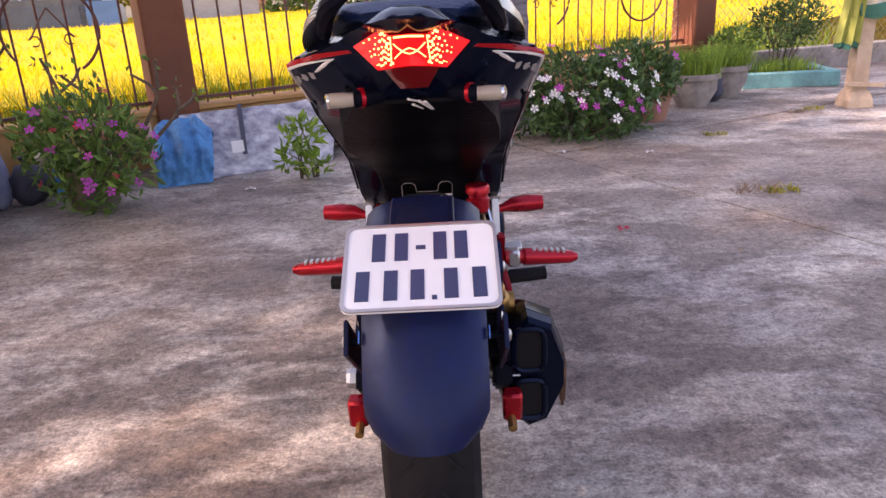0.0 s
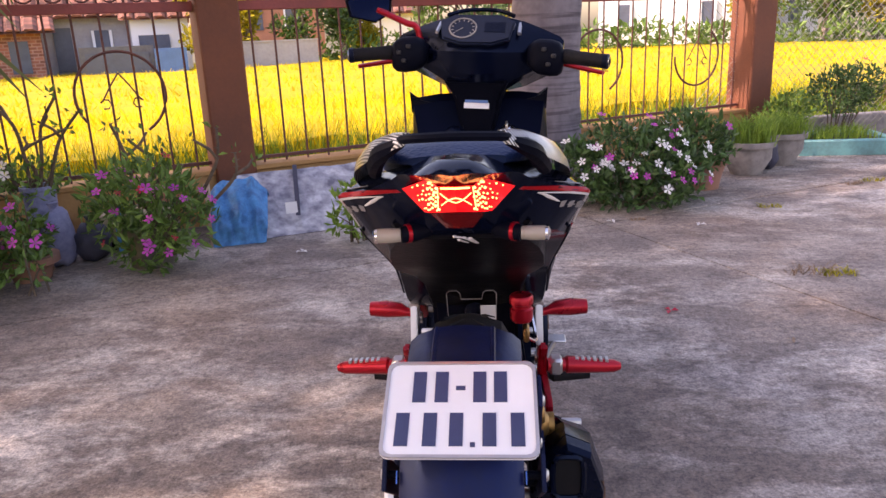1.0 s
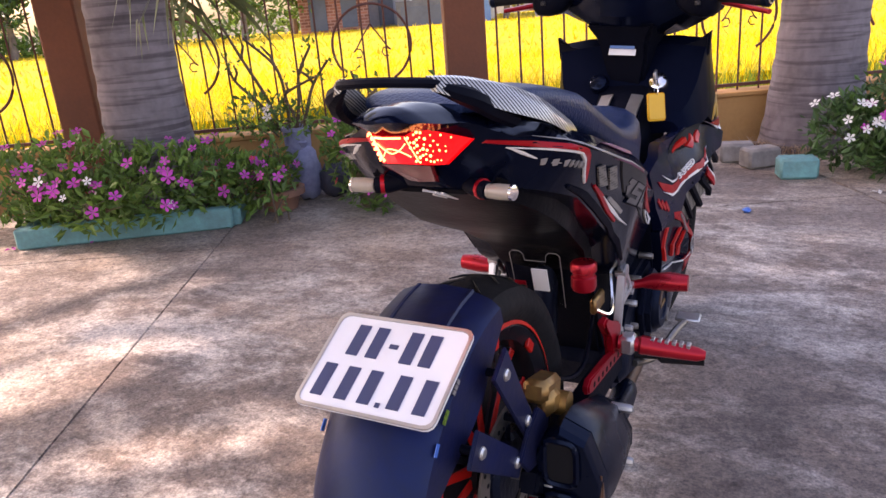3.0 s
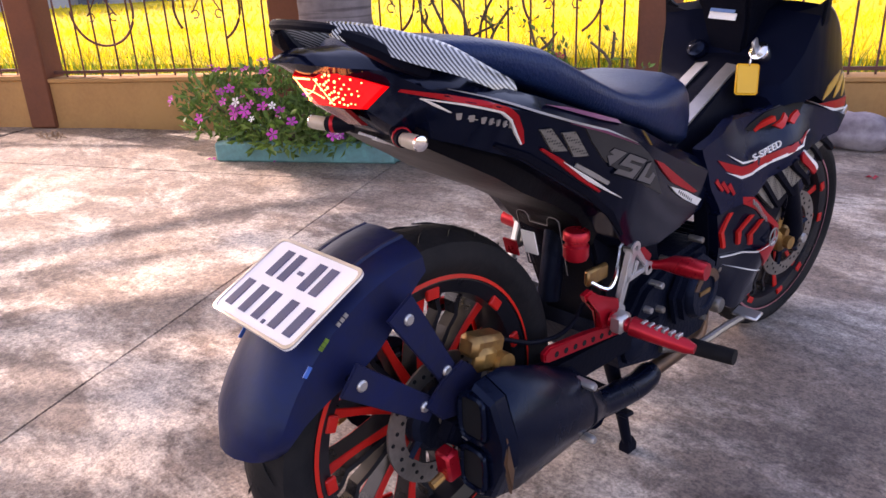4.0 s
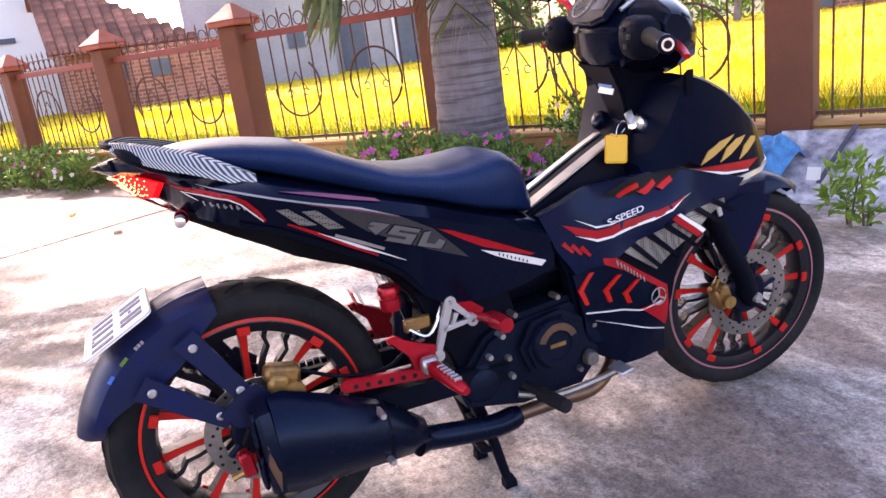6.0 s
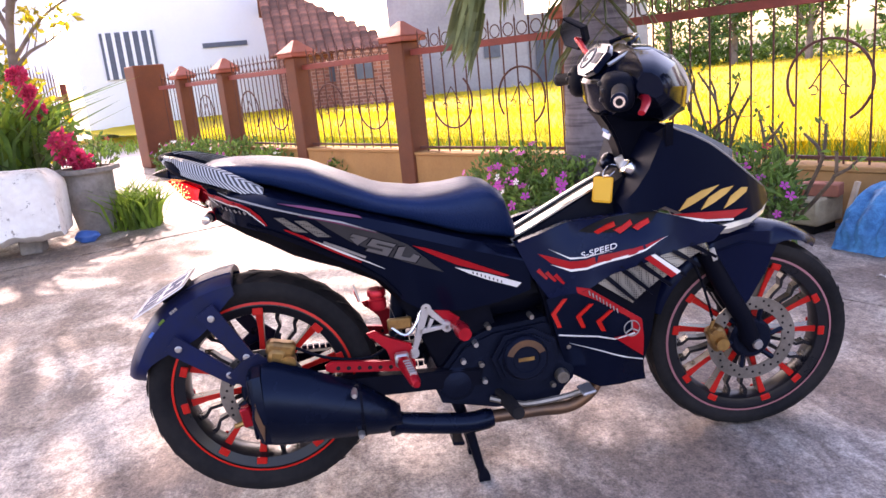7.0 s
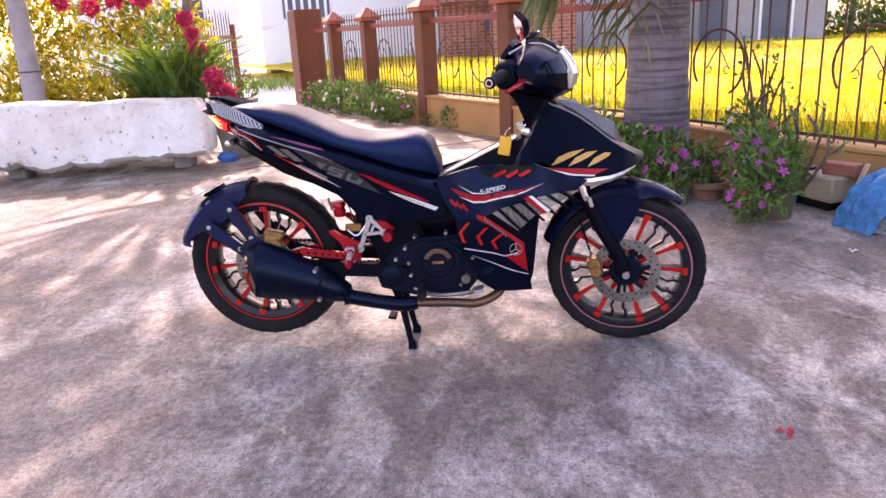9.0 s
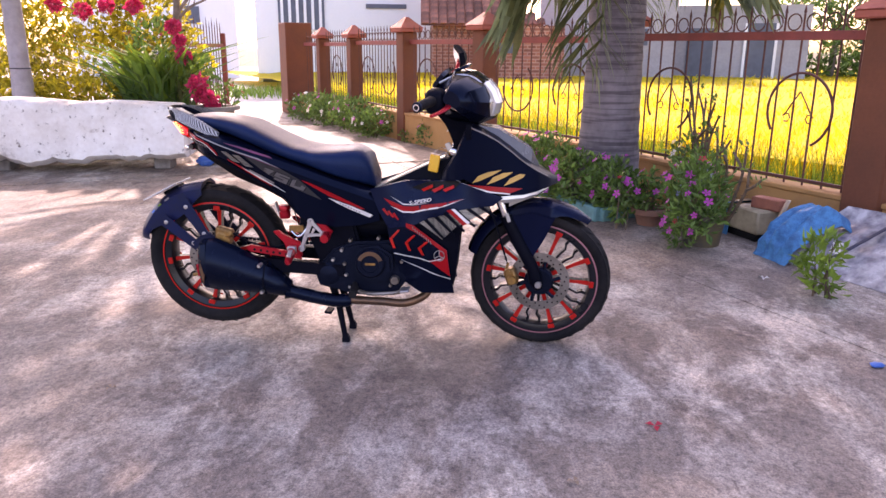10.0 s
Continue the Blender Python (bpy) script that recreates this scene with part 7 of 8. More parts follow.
# ---- front fork, fender, caliper ----
for s in (1, -1):
    fk = tube(B(), [(s * 0.068, 2.125, 0.72), (s * 0.068, 2.20, 0.53)], 0.015, 12)
    hp("fork_tube", fk, CHROME, None, "chrome fork tube")
    lg = loft(B(), [ring_of((s * 0.068, 2.195, 0.545), (0, 0.36, -0.93), 0.024, 12), ring_of((s * 0.068, 2.25, 0.44), (0, 0.40, -0.92), 0.026, 12), ring_of((s * 0.068, 2.305, 0.345), (0, 0.5, -0.87), 0.024, 12), ring_of((s * 0.068, FY - 0.012, FZ + 0.012), (0, 0.4, -0.92), 0.028, 12), ring_of((s * 0.066, FY + 0.004, FZ - 0.026), (0, 0.4, -0.92), 0.016, 12)])
    hp("fork_leg", lg, PLASTIC, None, "black fork leg")
    hp("fork_axle_nut", lathe(B(), [(0, s * 0.100), (0.012, s * 0.100), (0.014, s * 0.096), (0.014, s * 0.08)], (0, FY, FZ), "x", 8), ALLOY)
    hp("reflector_chip", box(B(), (s * 0.094, 2.208, 0.545), (0.006, 0.014, 0.036), Matrix.Rotation(radians(18), 4, "X"), 0.002), LENSPALE, None, "small clear reflector")
rings = []
for k in range(25):
    f = k / 24
    a = radians(52 + 108 * f)
    rad = 0.300 + 0.012 * math.sin(f * math.pi)
    half = 0.052 + 0.010 * math.sin(f * math.pi) - 0.038 * max(0, (0.12 - f) / 0.12) ** 1.3
    drop = 0.014 + (0.062 * math.exp(-((f - 0.36) / 0.13) ** 2)) + 0.02 * (f > 0.3)
    def at(rr, x):
        return (x, FY + rr * math.cos(a), FZ + 0.006 + rr * math.sin(a))
    rings.append([at(rad - drop, -half * 1.08), at(rad - 0.010, -half), at(rad + 0.004, -half * 0.6), at(rad + 0.010, 0), at(rad + 0.004, half * 0.6), at(rad - 0.010, half), at(rad - drop, half * 1.08), at(rad - drop, half * 1.0), at(rad - 0.012, half * 0.9), at(rad + 0.002, 0), at(rad - 0.012, -half * 0.9), at(rad - drop, -half * 1.0)])
ff_ = hp("front_fender", loft(B(), rings), NAVY, None, "blue-black front fender", angle=50)
for s in (1, -1):
    hp("fender_cheek", prism(B(), [(2.215, 0.545), (2.30, 0.565), (2.385, 0.545), (2.355, 0.475), (2.315, 0.40), (2.285, 0.36), (2.235, 0.42), (2.20, 0.48)], s * 0.060, s * 0.072, "x", 0.004), NAVY, ff_, "fork-side fender cheek")
cal = B()
box(cal, (0.080, 2.226, 0.305), (0.044, 0.046, 0.066), Matrix.Rotation(radians(20), 4, "X"), 0.008)
tube(cal, [(0.085, 2.230, 0.298), (0.116, 2.230, 0.298)], 0.017, 16)
tube(cal, [(0.085, 2.212, 0.330), (0.110, 2.212, 0.330)], 0.010, 12)
tube(cal, [(0.088, 2.206, 0.336), (0.088, 2.214, 0.362)], 0.005, 8)
hp("front_caliper", cal, GOLD, None, "gold front brake caliper")
hp("front_hose", tube(B(), smooth_path([(0.09, 2.21, 0.36), (0.10, 2.19, 0.43), (0.09, 2.16, 0.52), (0.07, 2.11, 0.62)], 5), 0.004, 6), PLASTIC)

# ---- garden helpers ----
def petal_mesh(mat, r, name="flower"):
    """One small five-petalled flower; returned as a hidden-free template mesh."""
    v, f = [(0, 0, 0)], []
    for k in range(5):
        a = 2 * math.pi * k / 5
        for da, rr, h in ((-0.42, 0.75, 0.10), (0, 1.0, 0.16), (0.42, 0.75, 0.10)):
            v.append((r * rr * math.cos(a + da), r * rr * math.sin(a + da), r * h))
        n = len(v)
        f += [(0, n - 3, n - 2), (0, n - 2, n - 1)]
    me = bpy.data.meshes.new(name)
    me.from_pydata(v, [], f)
    me.materials.append(mat)
    return me


FLOWERS = {"pink": petal_mesh(MAGENTA, 0.029), "white": petal_mesh(WHITEPETAL, 0.028), "red": petal_mesh(REDPETAL, 0.022), "cream": petal_mesh(CREAMCLOTH, 0.028)}


def bush(name, at, label, category, clumps, n_leaves, leaf, mat, flowers=(), seed=1, group="", stems=9, slim=0.42, up=0.35):
    """Stems, leaves over clumps given about the base, and single flowers on the outside."""
    th = thing(name, at, label, category, group)
    rng = random.Random(seed)
    bm = B()
    for k in range(stems):
        c, r = clumps[k % len(clumps)]
        tip = Vector(c) + Vector((rng.uniform(-0.8, 0.8) * r[0], rng.uniform(-0.8, 0.8) * r[1], rng.uniform(0.1, 0.8) * r[2]))
        root = Vector((c[0] * 0.5 + rng.uniform(-0.04, 0.04), c[1] * 0.5 + rng.uniform(-0.04, 0.04), 0))
        mid_ = (root + tip) / 2 + Vector((rng.uniform(-0.03, 0.03), rng.uniform(-0.03, 0.03), 0.03))
        tube(bm, [root, mid_, tip], [0.006, 0.0045, 0.002], 5)
    part("stem", bm, STEM, th)
    leaves("foliage", n_leaves, clumps, leaf, mat, seed, th, "", 0.5, up, slim)
    for colour, count in flowers:
        for k in range(count):
            c, r = clumps[rng.randrange(len(clumps))]
            d = Vector((rng.gauss(0.25, 0.8), rng.gauss(-0.55, 0.8), abs(rng.gauss(0.4, 0.7)))).normalized()
            p = Vector(c) + Vector((d.x * r[0], d.y * r[1], d.z * r[2])) * rng.uniform(1.08, 1.25)
            face = (d + Vector((rng.uniform(0, 0.5), rng.uniform(-0.7, 0.1), 0.35))).normalized()
            ob = new("flower", FLOWERS[colour])
            ob.parent = th
            ob.matrix_basis = Matrix.Translation(p) @ face.to_track_quat("Z", "Y").to_matrix().to_4x4() @ Matrix.Rotation(rng.uniform(0, 6), 4, "Z") @ Matrix.Scale(rng.uniform(0.75, 1.25), 4)
    return th


def pot(at, r, h, mat, label, rim=0.018, taper=0.72, belly=0.0, group="flower pots"):
    th = thing("flower_pot", at, label, "flower pot", group)
    prof = [(0.0, 0.0), (r * taper, 0.0), (r * (taper + 1) / 2 + belly, h * 0.5), (r, h - 0.04), (r + rim, h - 0.035), (r + rim, h), (r - 0.012, h), (r - 0.02, h - 0.05)]
    part("body", lathe(B(), prof, (0, 0, 0), "z", 26), mat, th)
    part("earth", lathe(B(), [(r - 0.012, h - 0.03), (r * 0.5, h - 0.02), (0.001, h - 0.016)], (0, 0, 0), "z", 20), EARTH, th, "dark soil")
    return th


def tuft(name, at, label, n, spread, height, width, mat, seed, lean=0.5, category="grass", group=""):
    th = thing(name, at, label, category, group)
    blades("blade", n, lambda a, b: ((a - 0.5) * 2 * spread[0], (b - 0.5) * 2 * spread[1]), 0.0, height, width, mat, seed, lean, th)
    return th


def palm(at, r0, top, fronds, label, seed, lean=(0, 0)):
    """Ringed trunk that swells at its foot, and drooping fronds of narrow leaflets."""
    th = thing("palm_tree", (*at, 0), label, "palm tree", "palm trees")
    rng = random.Random(seed)
    rings = []
    for k in range(46):
        z = -0.05 + (top + 0.05) * k / 45
        r = r0 * (0.80 + 0.32 * math.exp(-max(0, z) * 2.2)) * (1 + 0.022 * ((k % 3) == 0) + rng.uniform(-0.012, 0.012))
        rings.append(ring_of((lean[0] * z, lean[1] * z, z), (0, 0, 1), r, 22))
    part("trunk", loft(B(), rings), BARK, th, "grey ringed trunk")
    for k, (az, reach, drop) in enumerate(fronds):
        d = Vector((math.cos(radians(az)), math.sin(radians(az)), 0))
        base = Vector((lean[0] * top, lean[1] * top, top - 0.05))
        pts = smooth_path([base, base + d * reach * 0.4 + Vector((0, 0, 0.22)), base + d * reach * 0.8 + Vector((0, 0, 0.02)), base + d * reach + Vector((0, 0, -drop * 0.55))], 6)
        fr = part("frond", tube(B(), pts, [0.016 - 0.011 * i / (len(pts) - 1) for i in range(len(pts))], 6), PALMLEAF, th, "arching frond rib")
        v, f = [], []
        for i, p in enumerate(pts[3:]):
            t = (i + 1) / (len(pts) - 3)
            for s in (-1, 1):
                for q in range(3):
                    side = d.cross(Vector((0, 0, 1))) * s
                    L = (0.26 + 0.34 * math.sin(t * 2.6)) * rng.uniform(0.8, 1.15)
                    o = p + d * 0.02 * q
                    way = (side * rng.uniform(0.25, 0.5) + d * rng.uniform(0.15, 0.45) + Vector((0, 0, -rng.uniform(0.55, 1.0)))).normalized()
                    w = (d * 0.028 + Vector((0, 0, 0.008))) * rng.uniform(0.8, 1.2)
                    mid_ = o + way * L * 0.5 + side * 0.06
                    n = len(v)
                    v += [tuple(o - w * 0.5), tuple(o + w * 0.5), tuple(mid_ + w * 0.7), tuple(mid_ - w * 0.7), tuple(o + way * L + side * 0.03)]
                    f += [(n, n + 1, n + 2, n + 3), (n + 3, n + 2, n + 4)]
        raw("leaflet", v, f, PALMLEAF, fr, "hanging narrow leaflets")
    return th


def crown_of_thorns(at, label, stems, seed, group="thorny plants"):
    """Bare, knobbly, forking stems with a few leaves at their tips."""
    th = thing("thorny_plant", at, label, "plant", group)
    rng = random.Random(seed)
    spots = []
    for x, y, h, bend in stems:
        bm = B()
        pts = smooth_path([(x * 0.4, y * 0.4, 0), (x * 0.75 + rng.uniform(-0.03, 0.03), y * 0.6, h * 0.35), (x * 1.25 + rng.uniform(-0.05, 0.05), y * 0.8, h * 0.7), (x * 1.15 + bend * 1.6, y, h * 1.02)], 6)
        rr = [0.011 - 0.004 * i / (len(pts) - 1) for i in range(len(pts))]
        tube(bm, pts, rr, 6)
        for p in pts[2::2]:
            for q in range(3):
                a = rng.uniform(0, 6.28)
                tube(bm, [p, p + Vector((math.cos(a) * 0.022, math.sin(a) * 0.022, 0.006))], [0.004, 0.0005], 4)
        k = pts[len(pts) * 2 // 3]
        fork = k + Vector((rng.uniform(-0.12, 0.12), rng.uniform(-0.05, 0.05), h * 0.22))
        tube(bm, [k, (k + fork) / 2 + Vector((0.02, 0, 0)), fork], [0.009, 0.008, 0.006], 6)
        part("stem", bm, STEM, th, "bare thorny stem")
        spots += [(tuple(pts[-1]), (0.04, 0.04, 0.03)), (tuple(fork), (0.035, 0.035, 0.025))]
    leaves("foliage", 5 * len(spots), spots, 0.042, LEAF, seed, th, "", 0.6, 0.5, 0.5)
    return th


# ---- palms and the shade tree ----
palm((-2.82, 3.09), 0.245, 2.12, [(-18, 0.70, 1.55), (-30, 0.62, 1.6), (-96, 0.76, 1.15), (-106, 0.70, 1.25), (24, 0.8, 0.6), (60, 0.9, 0.7), (110, 0.9, 0.8), (160, 0.9, 0.8), (-150, 0.85, 0.6), (-62, 0.7, 0.35)], "grey ringed palm beside the fence with drooping fronds", 5, (0.02, 0.0))
palm((0.46, 5.10), 0.27, 2.6, [(194, 0.95, 1.75), (206, 0.85, 1.6), (245, 0.7, 0.9), (290, 0.8, 0.8), (330, 0.8, 0.7), (30, 0.9, 0.7), (90, 0.9, 0.7), (150, 0.9, 0.8)], "grey ringed palm against the fence", 6, (0.03, 0.0))

shade = thing("shade_tree", (-5.9, -1.35, 0), "tall yard tree with grey limbs and a wide open crown", "tree")
rng0 = random.Random(11)
bm = tube(B(), smooth_path([(0, 0, -0.05), (0.03, 0.02, 0.8), (0.06, 0.01, 1.6), (0.1, 0.2, 2.4)], 4), [0.058] * 4 + [0.050] * 4 + [0.036] * 5, 10)
spots = []
for k in range(40):
    # spread the clumps so that the crown's shade falls on the middle of the yard and its western side stays open
    sx, sy, z = -0.1 + 1.0 * (k % 5) + rng0.uniform(-0.4, 0.4), -2.4 + 1.05 * (k // 5) + rng0.uniform(-0.4, 0.4), rng0.uniform(3.3, 4.9)
    if k // 5 >= 5:
        sx -= 1.6
    tip = Vector((sx - 1.346 * z + 5.9, sy - 0.286 * z + 1.35, z))
    tube(bm, smooth_path([(0.1, 0.2, 2.3), (0.1 + tip.x * 0.35, 0.2 + tip.y * 0.35, 2.9), tip], 4), [0.05, 0.045, 0.04, 0.035, 0.03, 0.025, 0.02, 0.015, 0.01], 6)
    spots.append((tuple(tip), (rng0.uniform(0.7, 1.0), rng0.uniform(0.7, 1.0), rng0.uniform(0.3, 0.5))))
for k in range(7):
    z = rng0.uniform(3.6, 4.8)
    spots.append(((rng0.uniform(-2.3, -0.2) - 1.346 * z + 5.9, rng0.uniform(2.9, 4.6) - 0.286 * z + 1.35, z), (0.8, 0.7, 0.35)))
for k in range(3):
    z = rng0.uniform(4.2, 5.2)
    spots.append(((rng0.uniform(-3.6, -1.0) - 1.346 * z + 5.9, rng0.uniform(-1.8, 2.2) - 0.286 * z + 1.35, z), (0.7, 0.22, 0.2)))
twig_spots = []
for z0, side, out, up in ((1.52, 1, 0.95, 0.75), (1.60, -1, 0.62, 0.95), (1.72, 1, 0.55, 1.0), (1.80, -1, 0.32, 1.1), (1.45, 1, 0.50, 0.28), (1.95, 1, 1.05, 0.55)):
    path = smooth_path([(0.06, 0.02, z0), (0.10, side * out * 0.35, z0 + up * 0.45), (0.12, side * out * 0.75, z0 + up * 0.75), (0.16, side * out, z0 + up)], 4)
    tube(bm, path, [0.021 - 0.016 * i / (len(path) - 1) for i in range(len(path))], 6)
    for k in range(5):
        q = path[3 + 2 * k]
        e = q + Vector((rng0.uniform(-0.15, 0.15), side * rng0.uniform(-0.08, 0.26), rng0.uniform(0.10, 0.34)))
        tube(bm, [q, q.lerp(e, 0.5) + Vector((0, 0.02, 0.02)), e], [0.007, 0.005, 0.0025], 5)
        if rng0.random() < (0.75 if side > 0 else 0.3):
            twig_spots.append((tuple(e), (0.08, 0.10, 0.06)))
part("trunk", bm, TREEBARK, shade, "grey trunk with bare lower branches")
leaves("twig_leaves", 210, twig_spots, 0.10, LEAFYELLOW, 22, shade, "few withered yellow leaves", 0.3, -0.2, 0.5)
leaves("crown", 12800, spots, 0.25, LEAFYELLOW, 21, shade, "yellow-green leaves", 0.3, 0.1, 0.5)

# ---- left flower bed ----
kerb = thing("planter_kerb", (-2.18, 2.94, 0), "low turquoise painted kerb round a flower bed", "kerb", "", 212)
part("kerb_side", box(B(), (0.53, 0, 0.05), (1.06, 0.07, 0.11), None, 0.012), TURQUOISE, kerb)
part("kerb_end", box(B(), (0.0, -0.22, 0.045), (0.07, 0.42, 0.10), None, 0.012), TURQUOISE, kerb)
part("kerb_end", box(B(), (1.04, -0.28, 0.045), (0.07, 0.55, 0.10), None, 0.012), TURQUOISE, kerb)
part("bed_earth", box(B(), (0.53, -0.32, 0.03), (1.0, 0.56, 0.07)), EARTH, kerb, "dark soil")
bush("flower_bush", (-2.86, 2.66, 0.06), "dense pink-flowered periwinkle bush in the kerbed bed", "bush", [((0, 0, 0.22), (0.42, 0.26, 0.22)), ((-0.35, -0.12, 0.20), (0.35, 0.25, 0.20)), ((0.35, 0.12, 0.20), (0.35, 0.22, 0.20)), ((0.1, -0.12, 0.14), (0.5, 0.16, 0.14))], 2600, 0.062, LEAF, (("pink", 46), ("white", 5)), 31, "flower bushes", 22)
bush("flower_bush", (-2.40, 3.04, 0.02), "pink-flowered periwinkle bush at the palm's foot", "bush", [((0, 0, 0.20), (0.28, 0.2, 0.19)), ((0.2, 0.05, 0.16), (0.2, 0.18, 0.15))], 1100, 0.058, LEAF, (("pink", 20), ("red", 2)), 32, "flower bushes", 12)
pot((-2.13, 3.28, 0), 0.115, 0.115, TERRACOTTA, "low terracotta pot with a young periwinkle")
bush("flower_bush", (-2.13, 3.27, 0.10), "young pink periwinkle in a low terracotta pot", "bush", [((0, 0, 0.10), (0.14, 0.12, 0.09)), ((0.03, -0.02, 0.22), (0.06, 0.06, 0.07))], 240, 0.055, LEAF, (("pink", 4),), 33, "flower bushes", 6)
bush("flower_bush", (-1.97, 3.05, 0.0), "single upright periwinkle stem growing from a joint", "bush", [((0, 0, 0.12), (0.06, 0.06, 0.06)), ((0, 0, 0.25), (0.07, 0.07, 0.04))], 60, 0.055, LEAF, (("pink", 2),), 34, "flower bushes", 3)
bucket = thing("bucket", (-2.24, 3.64, 0), "faded blue-grey plastic bucket used as a pot", "bucket")
part("body", lathe(B(), [(0.0, 0.0), (0.062, 0.0), (0.080, 0.36), (0.088, 0.365), (0.088, 0.385), (0.076, 0.385), (0.074, 0.34)], (0, 0, 0), "z", 24), BLUECLOTH, bucket)
part("earth", lathe(B(), [(0.075, 0.35), (0.001, 0.36)], (0, 0, 0), "z", 18), EARTH, bucket)
crown_of_thorns((-2.24, 3.62, 0.36), "crown of thorns with bare grey stems in the bucket", [(-0.22, 0.0, 0.60, -0.10), (-0.08, 0.02, 0.52, -0.12), (0.05, 0.0, 0.46, 0.08), (0.18, 0.0, 0.38, 0.05), (-0.30, 0.02, 0.42, -0.06), (0.02, -0.04, 0.30, 0.12)], 41)
bush("flower_bush", (-2.24, 3.60, 0.33), "low leaves and cream flowers round the thorny stems", "bush", [((0, 0, 0.10), (0.22, 0.15, 0.10)), ((-0.25, 0, 0.12), (0.2, 0.14, 0.14))], 420, 0.05, LEAF, (("cream", 4), ("red", 2)), 42, "flower bushes", 5)


def lump(name, at, size, mat, label, category, seed, knotted=True):
    """A slumped bag."""
    bm = B()
    bmesh.ops.create_icosphere(bm, subdivisions=3, radius=1)
    for v in bm.verts:
        n = noise.noise(v.co * 1.7 + Vector((seed, 0, 0)))
        v.co *= 1 + 0.28 * n + 0.10 * noise.noise(v.co * 5 + Vector((seed, 3, 0)))
        v.co = Vector((v.co.x * size[0], v.co.y * size[1], max(-0.92, v.co.z) * size[2] + size[2] * 0.92))
    th = thing(name, at, label, category)
    part("sack", bm, mat, th, "", True, 70)
    if knotted:
        part("knot", lathe(B(), [(0.03, 0), (0.014, 0.03), (0.03, 0.06), (0.012, 0.065)], (0, 0, size[2] * 1.75), "z", 9), mat, th)
    return th


lump("bag", (-2.10, 3.50, 0), (0.08, 0.09, 0.15), BLUECLOTH, "faded blue and violet plastic bag beside the bucket", "bag", 3)
lump("bag", (-1.97, 3.58, 0), (0.09, 0.10, 0.10), DARKCLOTH, "black plastic bag beside the foam box", "bag", 8)
crate = thing("crate", (-1.86, 3.87, 0), "dark low crate under a foam box", "crate", "", 20)
part("base", box(B(), (0, 0, 0.025), (0.32, 0.20, 0.05), None, 0.006), DARKOPEN, crate)
foam = thing("foam_box", (-1.86, 3.87, 0.05), "cream foam box tied with a blue strap", "box", "", 20)
part("body", box(B(), (0, 0, 0.075), (0.38, 0.24, 0.15), None, 0.012), CREAMBOX, foam)
strap = B()
loft(strap, [[(x, y, z) for x in (-0.10, -0.055)] + [(x, y - 0.004, z) for x in (-0.055, -0.10)] for y, z in ((0.122, 0.10), (0.122, 0.157), (-0.122, 0.157), (-0.128, 0.05), (-0.14, -0.07))])
part("strap", strap, BLUENET, foam, "hanging blue strap")
loose = thing("brick", (-1.74, 3.92, 0.20), "loose red brick on the foam box", "brick", "", 35)
part("body", box(B(), (0, 0, 0.035), (0.20, 0.095, 0.07), None, 0.006), BRICKRED, loose)
pot((-1.62, 3.48, 0), 0.135, 0.20, DARKPOT, "dark stained pot behind the flowers", 0.012, 0.8)
bush("flower_bush", (-1.58, 3.42, 0.10), "tall magenta periwinkle in a dark stained pot", "bush", [((0, 0, 0.24), (0.24, 0.20, 0.20)), ((-0.16, 0, 0.22), (0.16, 0.16, 0.16)), ((0.14, -0.03, 0.14), (0.18, 0.16, 0.15)), ((0.02, -0.10, 0.02), (0.18, 0.10, 0.12))], 1350, 0.066, LEAF, (("pink", 24), ("red", 5)), 35, "flower bushes", 16, 0.34)
crown_of_thorns((-1.55, 3.56, 0.18), "short thorny stems standing behind the periwinkle", [(-0.15, 0.0, 0.50, -0.03), (-0.05, 0.02, 0.42, -0.06), (0.22, 0.0, 0.46, 0.03), (0.30, 0.0, 0.34, 0.02)], 43)

# ---- boards, sheet and netting against the plinth ----
def lean_board(name, x0, x1, y0, y1, z1, mat, label, category, thick=0.02, wavy=0.0, seed=0):
    """A sheet leaning on the plinth, from y0 at the ground to y1 at height z1."""
    bm = B()
    n, m_ = 44, 22
    rows = []
    for i in range(n + 1):
        x = x0 + (x1 - x0) * i / n
        col = []
        for j in range(m_ + 1):
            t = j / m_
            w = wavy * (noise.noise((x * 6 + seed, t * 3.0, seed)) + 0.35 * noise.noise((x * 24 + 3 * t, t * 7.0, seed)) + 0.15 * noise.noise((x * 60, t * 20.0, seed)))
            col.append(Vector((x, y0 + (y1 - y0) * t + 0.50 * (x - x0) + w * min(1.0, 0.3 + t), z1 * t * (1 + 0.10 * wavy * 10 * noise.noise((x * 4, seed, 2))))))
        rows.append(col)
    a = [[bm.verts.new(p) for p in col] for col in rows]
    b = [[bm.verts.new(p + Vector((0, -thick, thick * 0.4))) for p in col] for col in rows]
    for i in range(n):
        for j in range(m_):
            bm.faces.new((a[i][j], a[i][j + 1], a[i + 1][j + 1], a[i + 1][j]))
            bm.faces.new((b[i][j], b[i + 1][j], b[i + 1][j + 1], b[i][j + 1]))
    for i in range(n):
        bm.faces.new((a[i][0], a[i + 1][0], b[i + 1][0], b[i][0]))
        bm.faces.new((a[i][m_], b[i][m_], b[i + 1][m_], a[i + 1][m_]))
    for j in range(m_):
        bm.faces.new((a[0][j], b[0][j], b[0][j + 1], a[0][j + 1]))
        bm.faces.new((a[n][j], a[n][j + 1], b[n][j + 1], b[n][j]))
    return bm


def leaner(name, args, label, category, mat):
    ob = part(name, lean_board(name, *args), mat, None, "", True, 60)
    return tagged(ob, label, category)


